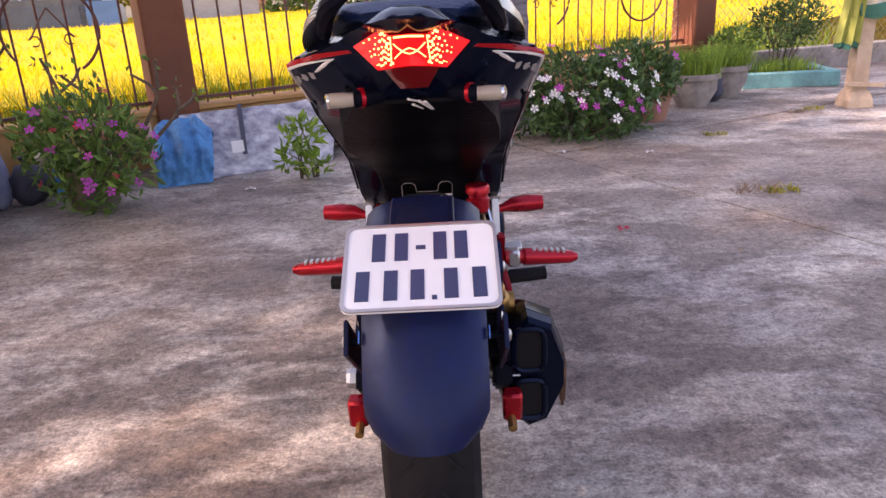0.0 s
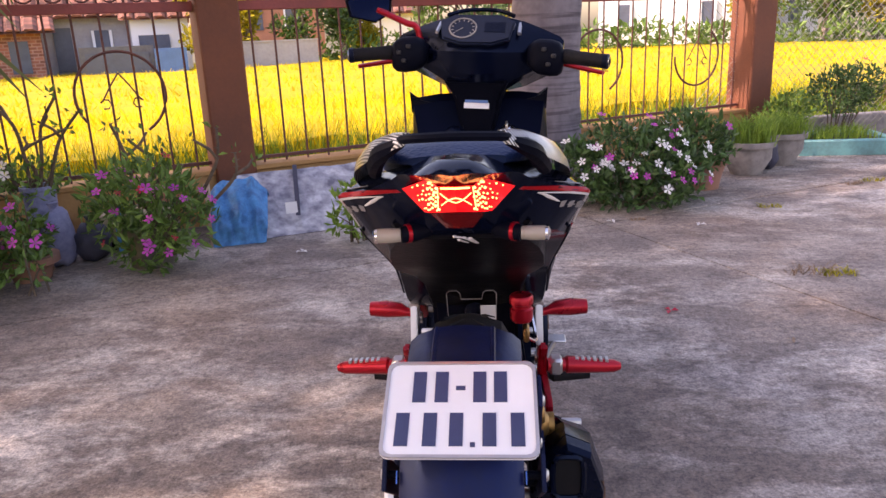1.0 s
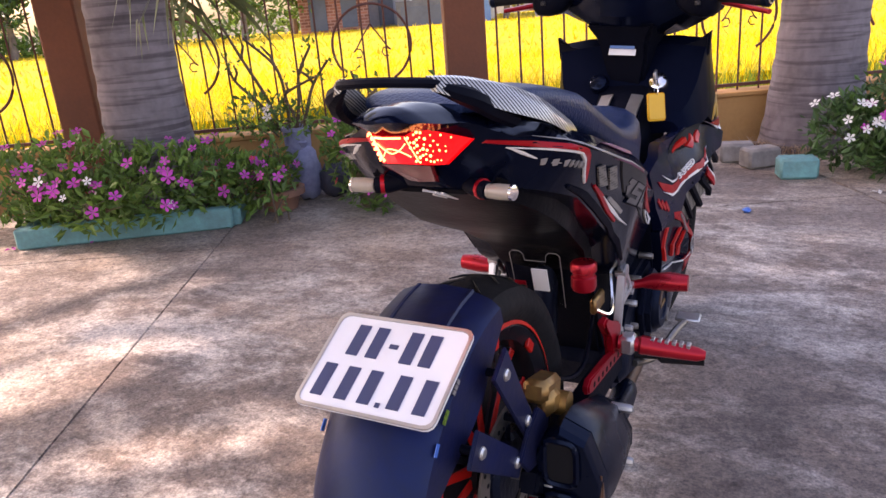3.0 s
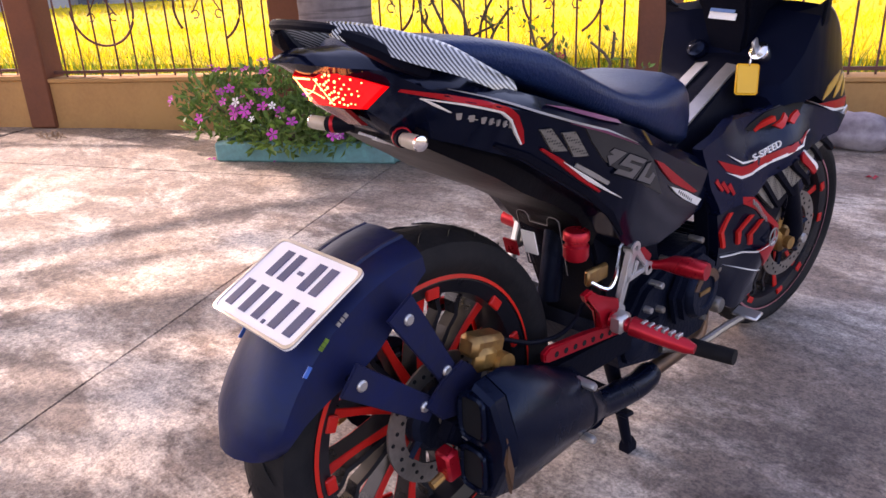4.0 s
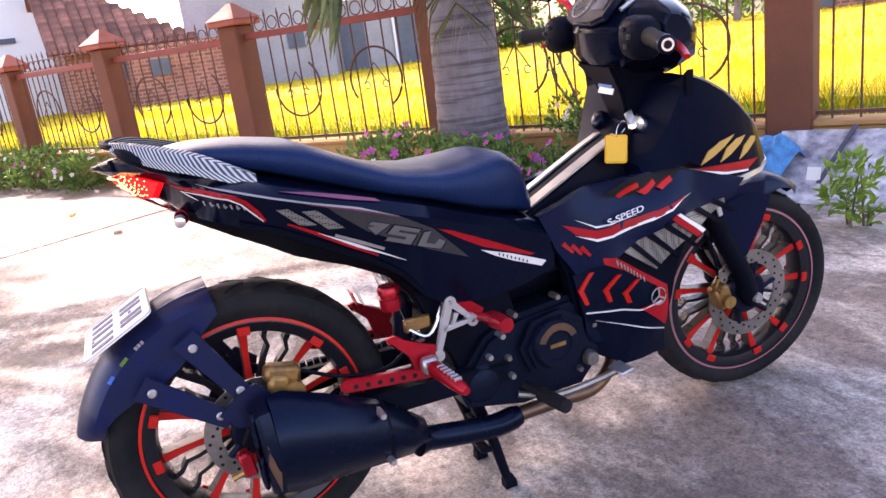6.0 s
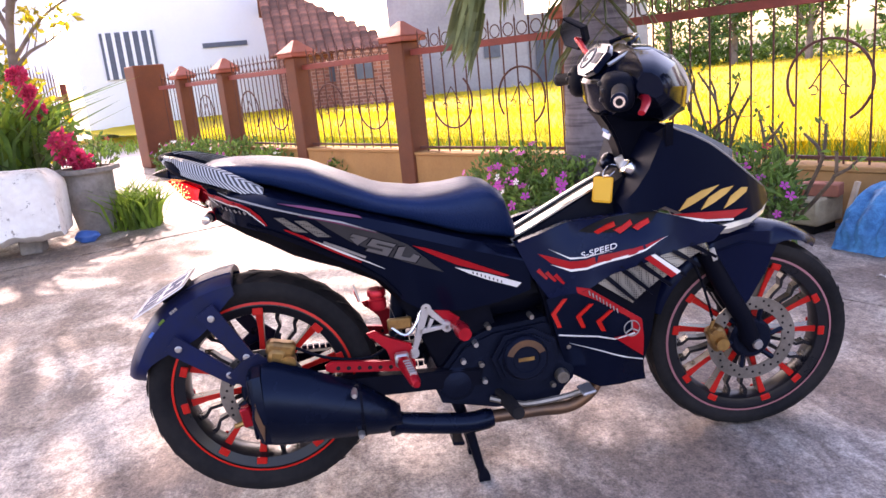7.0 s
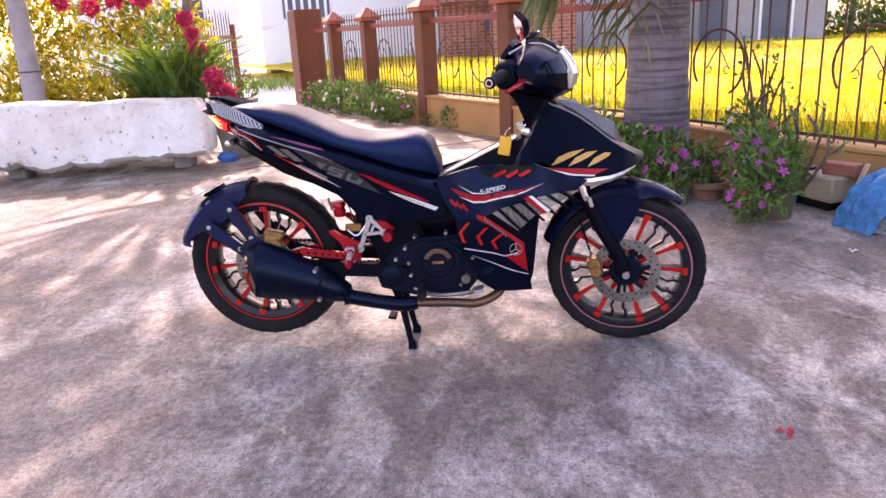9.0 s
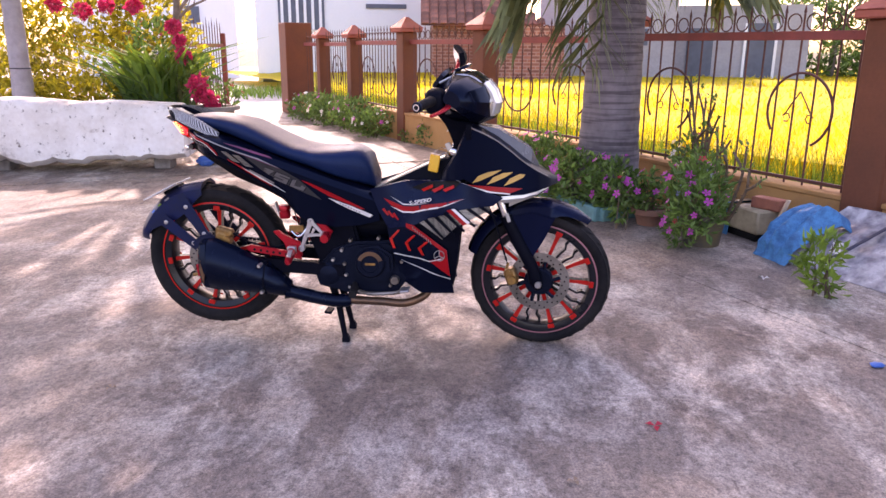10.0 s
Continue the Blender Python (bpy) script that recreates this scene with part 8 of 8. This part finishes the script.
leaner("board", (-1.42, -0.56, 3.80, 4.28, 0.26, BOARD, "", "", 0.018, 0.006, 1), "old grey boards leaning on the plinth wall", "board", BOARD)
leaner("plastic_sheet", (-1.40, -0.55, 3.76, 4.26, 0.29, PLASTICSHEET, "", "", 0.008, 0.055, 2), "crumpled pale plastic sheet over leaning boards", "plastic sheet", PLASTICSHEET)


def hung_net(label, foot, head, seed):
    """A net bunched over the boards: foot and head are (start, end) lines, with hanging folds between."""
    bm = B()
    n, m_ = 56, 30
    grid = []
    for i in range(n + 1):
        u = i / n
        col = []
        for j in range(m_ + 1):
            t = j / m_
            low, high = foot[0].lerp(foot[1], u), head[0].lerp(head[1], u)
            p = low.lerp(high, min(1.0, t * 1.15))
            fold = 1 - abs(2 * ((u * 3.1 + 0.9 * t * noise.noise((u * 1.5, 0, seed)) + 0.8 * noise.noise((u * 3, t * 2.6, seed))) % 1.0) - 1)
            out = 0.10 * math.sin(math.pi * min(1, t * 1.05)) * (0.6 + 0.4 * math.sin(math.pi * u)) + 0.022 * fold * (1 - 0.5 * t) + 0.045 * noise.noise((u * 5, t * 5, seed)) + 0.016 * noise.noise((u * 13, t * 16, seed))
            out *= min(1.0, 0.25 + 3.5 * t)
            p = p + Vector((0.35, -0.85, 0.30)) * out
            p.z += (0.018 * noise.noise((u * 6, seed, 1)) - 0.09 * (2 * u - 1) ** 4) * t - (0.06 * (t - 0.87) / 0.13 if t > 0.87 else 0)
            if t > 0.87:
                p.y += 0.08 * (t - 0.87) / 0.13
            p.z = max(0.004, p.z)
            col.append(bm.verts.new(p))
        grid.append(col)
    for i in range(n):
        for j in range(m_):
            bm.faces.new((grid[i][j], grid[i + 1][j], grid[i + 1][j + 1], grid[i][j + 1]))
    geo = bmesh.ops.extrude_face_region(bm, geom=bm.faces[:])
    bmesh.ops.translate(bm, verts=[v for v in geo["geom"] if isinstance(v, bmesh.types.BMVert)], vec=(0, 0.006, 0.002))
    return tagged(part("netting", bm, BLUENET, None, "", True, 60), label, "netting")


hung_net("heap of folded blue netting hung over the boards", (Vector((-1.40, 3.72, 0)), Vector((-1.14, 3.80, 0))), (Vector((-1.50, 4.00, 0.30)), Vector((-1.20, 4.12, 0.30))), 5)
batten = thing("batten", (-1.42, 3.78, 0), "weathered wooden batten leaning on the netting", "batten")
part("stick", loft(B(), [[(dx, dy, 0.002) for dx, dy in ((-0.014, -0.008), (0.014, -0.008), (0.014, 0.008), (-0.014, 0.008))], [(-0.05 + dx, 0.14 + dy, 0.31) for dx, dy in ((-0.014, -0.008), (0.014, -0.008), (0.014, 0.008), (-0.014, 0.008))]]), POSTWOOD, batten)
tape = thing("batten", (-1.00, 4.00, 0.08), "dark narrow strip lying against the sheet", "batten")
part("stick", loft(B(), [[(dx, dy, 0.02) for dx, dy in ((-0.012, -0.006), (0.012, -0.006), (0.012, 0.006), (-0.012, 0.006))], [(-0.10 + dx, 0.42 + dy, 0.235) for dx, dy in ((-0.012, -0.006), (0.012, -0.006), (0.012, 0.006), (-0.012, 0.006))]]), DARKCLOTH, tape)
card = thing("card", (-1.04, 4.02, 0.11), "small white paper card on the sheet", "card", "", 20)
part("paper", box(B(), (0, 0, 0.03), (0.065, 0.003, 0.065), Matrix.Rotation(radians(-20), 4, "X")), DECALWHITE, card, "", False)
bush("green_plant", (-0.64, 3.76, 0.0), "fresh light-green sapling growing at the boards", "plant", [((0, 0, 0.22), (0.10, 0.09, 0.09)), ((-0.05, 0, 0.12), (0.09, 0.08, 0.07)), ((0.04, 0, 0.06), (0.08, 0.08, 0.05))], 190, 0.07, GRASS, (), 36, "", 6, 0.36)
lump("rubbish_heap", (-0.42, 4.55, 0), (0.22, 0.10, 0.10), BOARD, "grey crumpled rubbish at the foot of the plinth", "rubbish", 12, False)

# ---- right-hand bed and pots ----
bush("flower_bush", (0.90, 4.48, 0.0), "broad periwinkle bush with white and pink flowers", "bush", [((0, 0, 0.26), (0.36, 0.28, 0.25)), ((-0.25, 0.0, 0.20), (0.22, 0.24, 0.19)), ((0.22, 0.02, 0.22), (0.26, 0.26, 0.22)), ((0.08, -0.2, 0.14), (0.36, 0.16, 0.14))], 3000, 0.062, LEAFDARK, (("white", 46), ("pink", 22)), 37, "flower bushes", 24)
bush("flower_bush", (1.34, 4.74, 0.12), "leafy green bush in a brown pot", "bush", [((0, 0, 0.22), (0.26, 0.22, 0.18)), ((0.1, 0, 0.16), (0.2, 0.2, 0.14))], 1100, 0.06, LEAFDARK, (("pink", 2),), 38, "flower bushes", 10)
pot((1.48, 4.84, 0), 0.145, 0.20, TERRACOTTA, "brown clay pot under leafy shoots", 0.02, 0.75)
pot((1.92, 5.27, 0), 0.165, 0.235, GREYPOT, "grey cement pot with a moulded rim and grass", 0.022, 0.62, 0.03)
tuft("grass_tuft", (1.92, 5.27, 0.21), "fine green grass in the cement pot", 420, (0.15, 0.15), 0.22, 0.006, GRASS, 51, 0.7, group="potted grass")
pot((2.27, 5.60, 0), 0.17, 0.24, GREYPOT, "dark weathered cement pot with grass", 0.022, 0.62, 0.03)
tuft("grass_tuft", (2.27, 5.60, 0.21), "fine green grass in the dark pot", 380, (0.16, 0.16), 0.20, 0.006, GRASS, 52, 0.7, group="potted grass")
lump("dark_bundle", (2.10, 5.40, 0), (0.09, 0.09, 0.12), DARKCLOTH, "dark crumpled sack between the pots", "bag", 17)
planter = thing("planter_box", (2.57, 5.90, 0), "turquoise painted cement planter with grass", "planter", "", -5)
for nm, c, s in (("planter_side", (0.35, 0, 0.06), (0.70, 0.06, 0.13)), ("planter_side", (0.35, 0.5, 0.06), (0.70, 0.06, 0.13)), ("planter_end", (0.0, 0.25, 0.06), (0.06, 0.56, 0.128)), ("planter_end", (0.70, 0.25, 0.06), (0.06, 0.56, 0.128))):
    part(nm, box(B(), c, s, None, 0.012), TURQUOISE, planter)
part("bed_earth", box(B(), (0.35, 0.25, 0.04), (0.66, 0.46, 0.10)), EARTH, planter, "dark soil")
tuft("grass_tuft", (2.94, 6.13, 0.09), "short green grass in the planter", 420, (0.26, 0.18), 0.13, 0.006, GRASS, 53, 0.6, group="potted grass")
bush("hedge_shrub", (3.05, 6.42, 0.08), "dark green clipped shrub behind the planter", "shrub", [((0, 0, 0.36), (0.26, 0.22, 0.2)), ((0.2, 0.05, 0.40), (0.22, 0.2, 0.18))], 1300, 0.05, LEAFDARK, (("red", 2),), 39, "", 12)
bush("hedge_shrub", (2.52, 6.22, 0.0), "dark green shrub at the pillar's foot", "shrub", [((0, 0, 0.24), (0.2, 0.15, 0.2)), ((0.1, 0, 0.36), (0.14, 0.12, 0.12))], 800, 0.05, LEAF, (), 40, "", 10)
for k, (x, y, l, tn) in enumerate(((0.40, 4.29, 0.19, 15), (0.21, 4.52, 0.19, 35), (0.08, 4.64, 0.18, 10))):
    blk = thing("kerb_block", (x, y, 0), "chipped turquoise and grey cement block at the bush", "block", "kerb blocks", tn)
    part("body", box(B(), (0, 0, 0.055), (l, 0.12, 0.11), None, 0.014), TURQUOISE if k == 0 else GREYPOT, blk)
tuft("straw_heap", (0.24, 4.84, 0.0), "dry brown straw at the palm's foot", 260, (0.22, 0.12), 0.09, 0.006, WOOD, 54, 1.6, "straw")

# wooden post with a jacket hung over it
post = thing("wooden_post", (2.90, 4.92, 0), "pale wooden post on a worn foot block", "post")
part("shaft", loft(B(), [[(dx * w, dy * w, z) for dx, dy in ((-1, -1), (1, -1), (1, 1), (-1, 1))] for z, w in ((0.10, 0.05), (0.40, 0.048), (0.78, 0.045))]), POSTWOOD, post, "", False)
part("foot", loft(B(), [[(dx * w, dy * w, z) for dx, dy in ((-1, -1), (1, -1), (1, 1), (-1, 1))] for z, w in ((0.0, 0.085), (0.05, 0.08), (0.11, 0.06))]), POSTWOOD, post, "", False)
part("cross_board", box(B(), (0.02, -0.07, 0.15), (0.26, 0.02, 0.03), Matrix.Rotation(radians(4), 4, "Y"), 0.003), POSTWOOD, post, "thin pale cross board")
jacket = thing("jacket", (2.90, 4.92, 0.62), "olive, cream and green jacket hung over the wooden post", "jacket")


def drape(x0, x1, z0, z1, y, mat, name, seed):
    rows = []
    for j in range(11):
        t = j / 10
        a, b = x0[0] + (x0[1] - x0[0]) * t, x1[0] + (x1[1] - x1[0]) * t
        front = [(a + (b - a) * i / 12, y - 0.02 - 0.022 * math.sin(i * 1.5 + seed) * (1 - 0.5 * t) - 0.04 * math.sin(math.pi * i / 12), z0 + (z1 - z0) * t + 0.012 * math.sin(i + seed)) for i in range(13)]
        rows.append(front + [(p[0], p[1] + 0.05 + 0.05 * math.sin(math.pi * i / 12), p[2]) for i, p in reversed(list(enumerate(front)))])
    part(name, loft(B(), rows), mat, jacket, "", True, 60)


drape((-0.20, -0.10), (-0.03, -0.02), -0.20, 0.40, -0.03, OLIVECLOTH, "sleeve", 0.4)
drape((-0.10, -0.06), (0.22, 0.14), 0.03, 0.42, -0.02, CREAMCLOTH, "body", 1.7)
drape((-0.20, -0.19), (-0.05, -0.05), -0.225, -0.195, -0.035, GREENCLOTH, "cuff", 0.4)
drape((-0.08, -0.10), (0.26, 0.24), -0.04, 0.04, -0.05, GREENCLOTH, "hem", 1.7)

# ---- things by the gate ----
bench = thing("concrete_slab", (-4.10, -1.70, 0.07), "broken whitewashed concrete slab lying on blocks", "slab", "", 98)
bm = B()
L_, H_, D_ = 2.05, 0.56, 0.60
rows = []
for i in range(41):
    t = i / 40
    x = -L_ / 2 + L_ * t
    lo = 0.02 + 0.05 * noise.noise((x * 3, 0.3, 1)) + 0.045 * noise.noise((x * 9, 2, 1)) + (0.04 if t > 0.55 else 0)
    hi = H_ + 0.035 * noise.noise((x * 1.4, 5, 0)) - 0.20 * max(0, (0.05 - t) / 0.05) ** 2 - 0.10 * max(0, (t - 0.94) / 0.06) ** 2 + 0.05 * (t < 0.5) * math.sin(math.pi * t * 2)
    ring = []
    for y, z in ((-D_ / 2 + 0.05, lo), (-D_ / 2 - 0.02, lo + 0.05), (-D_ / 2, (lo + hi) / 2), (-D_ / 2 + 0.02, hi - 0.05), (-D_ / 2 + 0.07, hi), (0, hi + 0.01), (D_ / 2 - 0.05, hi - 0.01), (D_ / 2, hi - 0.06), (D_ / 2, lo + 0.05), (D_ / 2 - 0.06, lo)):
        ring.append((x + 0.012 * noise.noise((y * 8, z * 8, x)), y + 0.016 * noise.noise((x * 5, z * 6, 3)), z))
    rows.append(ring)
part("slab_body", loft(bm, rows), WHITEWASH, bench, "", True, 50)
for k, (x, y) in enumerate(((-3.98, -2.40), (-4.22, -0.95))):
    blk = thing("support_block", (x, y, 0), "grey cement block that carries the slab", "block", "support blocks", 5)
    part("body", box(B(), (0, 0, 0.07), (0.20, 0.16, 0.14), None, 0.012), GREYPOT, blk)
lump("blue_tarp", (-3.55, -2.78, 0), (0.22, 0.20, 0.19), BLUEPLASTIC, "bunched blue tarpaulin at the slab's end", "tarpaulin", 23, False)
lump("blue_rag", (-4.36, -0.60, 0.0), (0.07, 0.09, 0.05), BLUEPLASTIC, "scrap of blue plastic by the slab", "rag", 29, False)
pot((-4.75, -0.61, 0), 0.20, 0.56, GREYPOT, "tall weathered cement urn with a flared rim", 0.06, 0.7, 0.02)
bush("bougainvillea", (-4.78, -0.48, 0.5), "trailing bougainvillea with magenta-red blossom in the urn", "bush", [((0, -0.02, 0.16), (0.18, 0.16, 0.14)), ((-0.2, -0.40, 0.36), (0.25, 0.22, 0.20)), ((-0.4, -0.85, 0.70), (0.30, 0.28, 0.25))], 520, 0.075, LEAF, (("red", 8),), 44, "", 12, 0.5)


def blossoms(at, clusters, mat, label, seed):
    th = thing("blossom_spray", at, label, "blossom", "blossom sprays")
    part("twig", tube(B(), [(0, 0, 0)] + [c for c, _ in clusters], 0.005, 5), STEM, th)
    for k, (c, r) in enumerate(clusters):
        leaves("blossom", 120, [(c, (r, r, r * 0.9))], 0.055, mat, seed + k, th, "papery bracts", 0.5, 0.2, 0.8)
    return th


blossoms((-4.72, -0.66, 0.62), [((0.05, 0.03, 0.02), 0.075), ((0.02, -0.08, 0.16), 0.085), ((0.0, -0.06, 0.05), 0.07), ((0.02, 0.05, -0.08), 0.06)], ROSEPETAL, "heavy spray of rose-red bougainvillea blossom", 61)
blossoms((-4.9, -0.95, 1.0), [((0.0, 0.0, 0.05), 0.06), ((0.0, -0.03, 0.20), 0.05), ((0.0, -0.08, 0.34), 0.06)], ROSEPETAL, "rose-red bougainvillea spray above the urn", 64)
blossoms((-5.1, -1.5, 1.45), [((0.0, 0.0, 0.10), 0.06), ((0.0, -0.3, 0.10), 0.06), ((0.0, -0.55, 0.05), 0.07), ((0.0, -0.85, 0.12), 0.055)], ROSEPETAL, "rose-red blossom among the yellow leaves", 67)
cane = thing("dracaena", (-5.0, -1.30, 0), "lush dracaena with long arching green leaves behind the slab", "plant")
blades("leaf_rosette", 130, lambda a, b: ((a - 0.5) * 0.45, (b - 0.5) * 0.55), 0.40, 0.72, 0.060, LEAF, 71, 1.0, cane)
blades("leaf_rosette", 110, lambda a, b: ((a - 0.5) * 0.35, (b - 0.5) * 0.45), 0.62, 0.66, 0.055, GRASS, 72, 1.1, cane)
blades("leaf_rosette", 60, lambda a, b: ((a - 0.5) * 0.5, (b - 0.5) * 0.6), 0.30, 0.55, 0.06, LEAFDARK, 74, 1.1, cane)
part("stem", tube(B(), [(0, 0, 0), (0.02, 0.03, 0.4), (0.0, 0.0, 0.75)], 0.03, 8), STEM, cane)
bush("yellow_hedge", (-6.2, -2.6, 0.0), "tall sunlit yellow-green hedge behind the slab", "hedge", [((0, 0, 0.8), (0.5, 1.0, 0.6)), ((-0.2, -1.2, 1.0), (0.5, 0.9, 0.7)), ((0, 0.9, 0.9), (0.4, 0.6, 0.5)), ((-0.3, -0.3, 1.5), (0.5, 1.2, 0.45)), ((0.7, -0.7, 0.4), (0.4, 0.9, 0.4)), ((-0.5, -0.6, 1.9), (0.5, 1.3, 0.45)), ((-0.4, 0.6, 1.4), (0.4, 0.6, 0.4))], 6600, 0.105, LEAFYELLOW, (("red", 10), ("pink", 6)), 45, "", 26, 0.5)
bush("yellow_hedge", (-5.0, -2.1, 0.0), "yellow-green shrub between slab and hedge", "hedge", [((0, 0, 0.62), (0.3, 0.5, 0.25)), ((0, -0.8, 0.7), (0.3, 0.5, 0.35)), ((0, 0, 0.3), (0.3, 0.9, 0.3))], 2600, 0.085, LEAFYELLOW, (), 46, "", 14, 0.5)
col = thing("concrete_post", (-4.75, -2.60, 0), "grey round concrete post carrying a beam", "post")
part("shaft", lathe(B(), [(0.0, 0.0), (0.125, 0.0), (0.12, 0.45), (0.095, 0.9), (0.085, 2.05), (0.0, 2.05)], (0, 0, 0), "z", 18), GREYPOLE, col)
beam = part("beam", box(B(), (0.05, -0.9, 2.10), (0.18, 2.6, 0.16), None, 0.01), WOOD, col, "weathered brown beam")
part("wire_tie", tube(B(), arc_pts((0, 0, 0.92), 0.102, 0, 360, 17, ((1, 0, 0), (0, 1, 0))), 0.006, 5), DARKCLOTH, col)
tuft("lily_clump", (-4.82, -0.30, 0.0), "clump of yellow-green strap leaves on the yard edge", 190, (0.18, 0.18), 0.42, 0.03, GRASS, 73, 0.9, "plant")
for k, (x, y, sc) in enumerate(((-7.75, 0.30, 1.0), (-8.45, -0.15, 1.0), (-9.1, -0.60, 0.9), (-7.05, 0.70, 0.8))):
    bush("flower_bush", (x, y, 0), "low grey-green periwinkle hedge along the plinth wall", "bush", [((0, 0, 0.22 * sc), (0.45, 0.32, 0.24 * sc)), ((0.2, 0.1, 0.26 * sc), (0.3, 0.3, 0.2 * sc))], 850, 0.075, LEAF, (("pink", 5), ("white", 8)), 80 + k, "flower bushes", 8)
bush("flower_bush", (-6.00, 1.50, 0.0), "small periwinkle at the foot of the plinth", "bush", [((0, 0, 0.13), (0.2, 0.12, 0.12)), ((-0.12, 0, 0.2), (0.12, 0.1, 0.1))], 240, 0.055, LEAF, (("pink", 3),), 85, "flower bushes", 5)
bush("flower_bush", (-6.36, 1.24, 0.0), "small periwinkle at the foot of the plinth", "bush", [((0, 0, 0.07), (0.14, 0.1, 0.07))], 90, 0.05, LEAF, (("pink", 1),), 86, "flower bushes", 4)
tuft("lane_weeds", (-15.5, -3.5, -0.05), "rough green weeds along the lane's edge", 900, (1.6, 3.0), 0.28, 0.03, GRASS, 87, 0.8, "weeds")

# ---- small litter on the concrete ----
lump("plastic_scrap", (0.21, 3.61, 0.0), (0.018, 0.026, 0.010), BLUEPLASTIC, "scrap of blue plastic on the concrete", "scrap", 31, False)
for k, (x, y, sc) in enumerate(((-4.63, 2.01, 1.6), (2.60, 4.88, 1.0), (2.45, 4.80, 0.7), (1.70, 4.25, 0.8), (1.42, 3.06, 1.3), (1.52, 3.03, 1.0), (-4.2, 0.9, 0.7), (-5.4, 0.6, 0.9), (0.9, 4.05, 0.5))):
    tuft("weed_tuft", (x, y, 0.0), "small dry weed growing from a joint", 55, (0.08 * sc, 0.035 * sc), 0.032 * sc, 0.005, LEAFYELLOW if k % 2 else WOOD, 90 + k, 1.6, "weed", "joint weeds")
litter = [(0.722, 2.65, REDPETAL, "red fallen petal on the concrete"), (-0.15, 4.02, REDPETAL, "red fallen petal on the concrete"), (-3.1, 2.35, MAGENTA, "pink fallen petal on the concrete"), (-2.75, 2.55, MAGENTA, "pink fallen petal on the concrete"), (1.2, 3.9, DECALWHITE, "white paper scrap on the concrete"),
          (0.75, 4.02, DECALWHITE, "white paper scrap on the concrete"), (1.55, 2.2, WOOD, "dry brown leaf on the concrete"), (1.9, 2.9, WOOD, "dry brown leaf on the concrete"), (0.55, 0.8, WOOD, "dry brown leaf on the concrete"), (1.35, 1.2, WOOD, "dry brown leaf on the concrete"), (-0.9, 3.6, DECALWHITE, "white paper scrap on the concrete"), (1.05, 2.35, WOOD, "dry brown leaf on the concrete")]
for k, (x, y, mt, lab) in enumerate(litter):
    bm = B()
    s = 0.022 if mt is not WOOD else 0.014
    for q in range(3):
        a = 2.1 * q + k
        p = [Vector((0, 0, 0.004)), Vector((s * math.cos(a - 0.5), s * math.sin(a - 0.5), 0.010)), Vector((s * 1.5 * math.cos(a), s * 1.5 * math.sin(a), 0.003)), Vector((s * math.cos(a + 0.5), s * math.sin(a + 0.5), 0.012))]
        bm.faces.new([bm.verts.new(v) for v in p])
    ob = part("fallen_petal" if mt in (REDPETAL, MAGENTA) else ("paper_scrap" if mt is DECALWHITE else "dry_leaf"), bm, mt, None, "", False)
    ob.location = (x, y, 0.001)
    tagged(ob, lab, "petal" if mt in (REDPETAL, MAGENTA) else ("paper" if mt is DECALWHITE else "leaf"), "ground litter")

# ---- yard slabs ----
SU, SV = Vector((0.8934, 0.4493)), Vector((-0.4493, 0.8934))


def slab_piece(u0, u1, v0, v1, parent, lift):
    g = 0.0018
    bm = B()
    pts = [SU * u + SV * v for u, v in ((u0 + g, v0 + g), (u1 - g, v0 + g), (u1 - g, v1 - g), (u0 + g, v1 - g))]
    prism(bm, [(p.x, p.y) for p in pts], -0.05, lift, "z", 0.004)
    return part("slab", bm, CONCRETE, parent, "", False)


yard = thing("pavement", (0, 0, 0), "worn grey concrete yard with lime stains and open joints", "pavement", kind="structure")
for i, u in enumerate((-12.79, -9.75, -6.71, -3.67, -0.63, 2.41, 5.45)):
    for j, (v0, v1) in enumerate(((-9.0, -5.9), (-5.9, -2.8), (-2.8, 3.25), (3.25, 4.70 if u > -2 else 4.22))):
        if u < -5 and v0 < -5 or (u > 5 and v0 < -5):
            continue
        slab_piece(u, u + 3.04, v0, v1, yard, 0.0 + 0.003 * ((i * 7 + j * 3) % 3 - 1) * (0 if (i, j) in ((4, 2), (5, 2)) else 1))
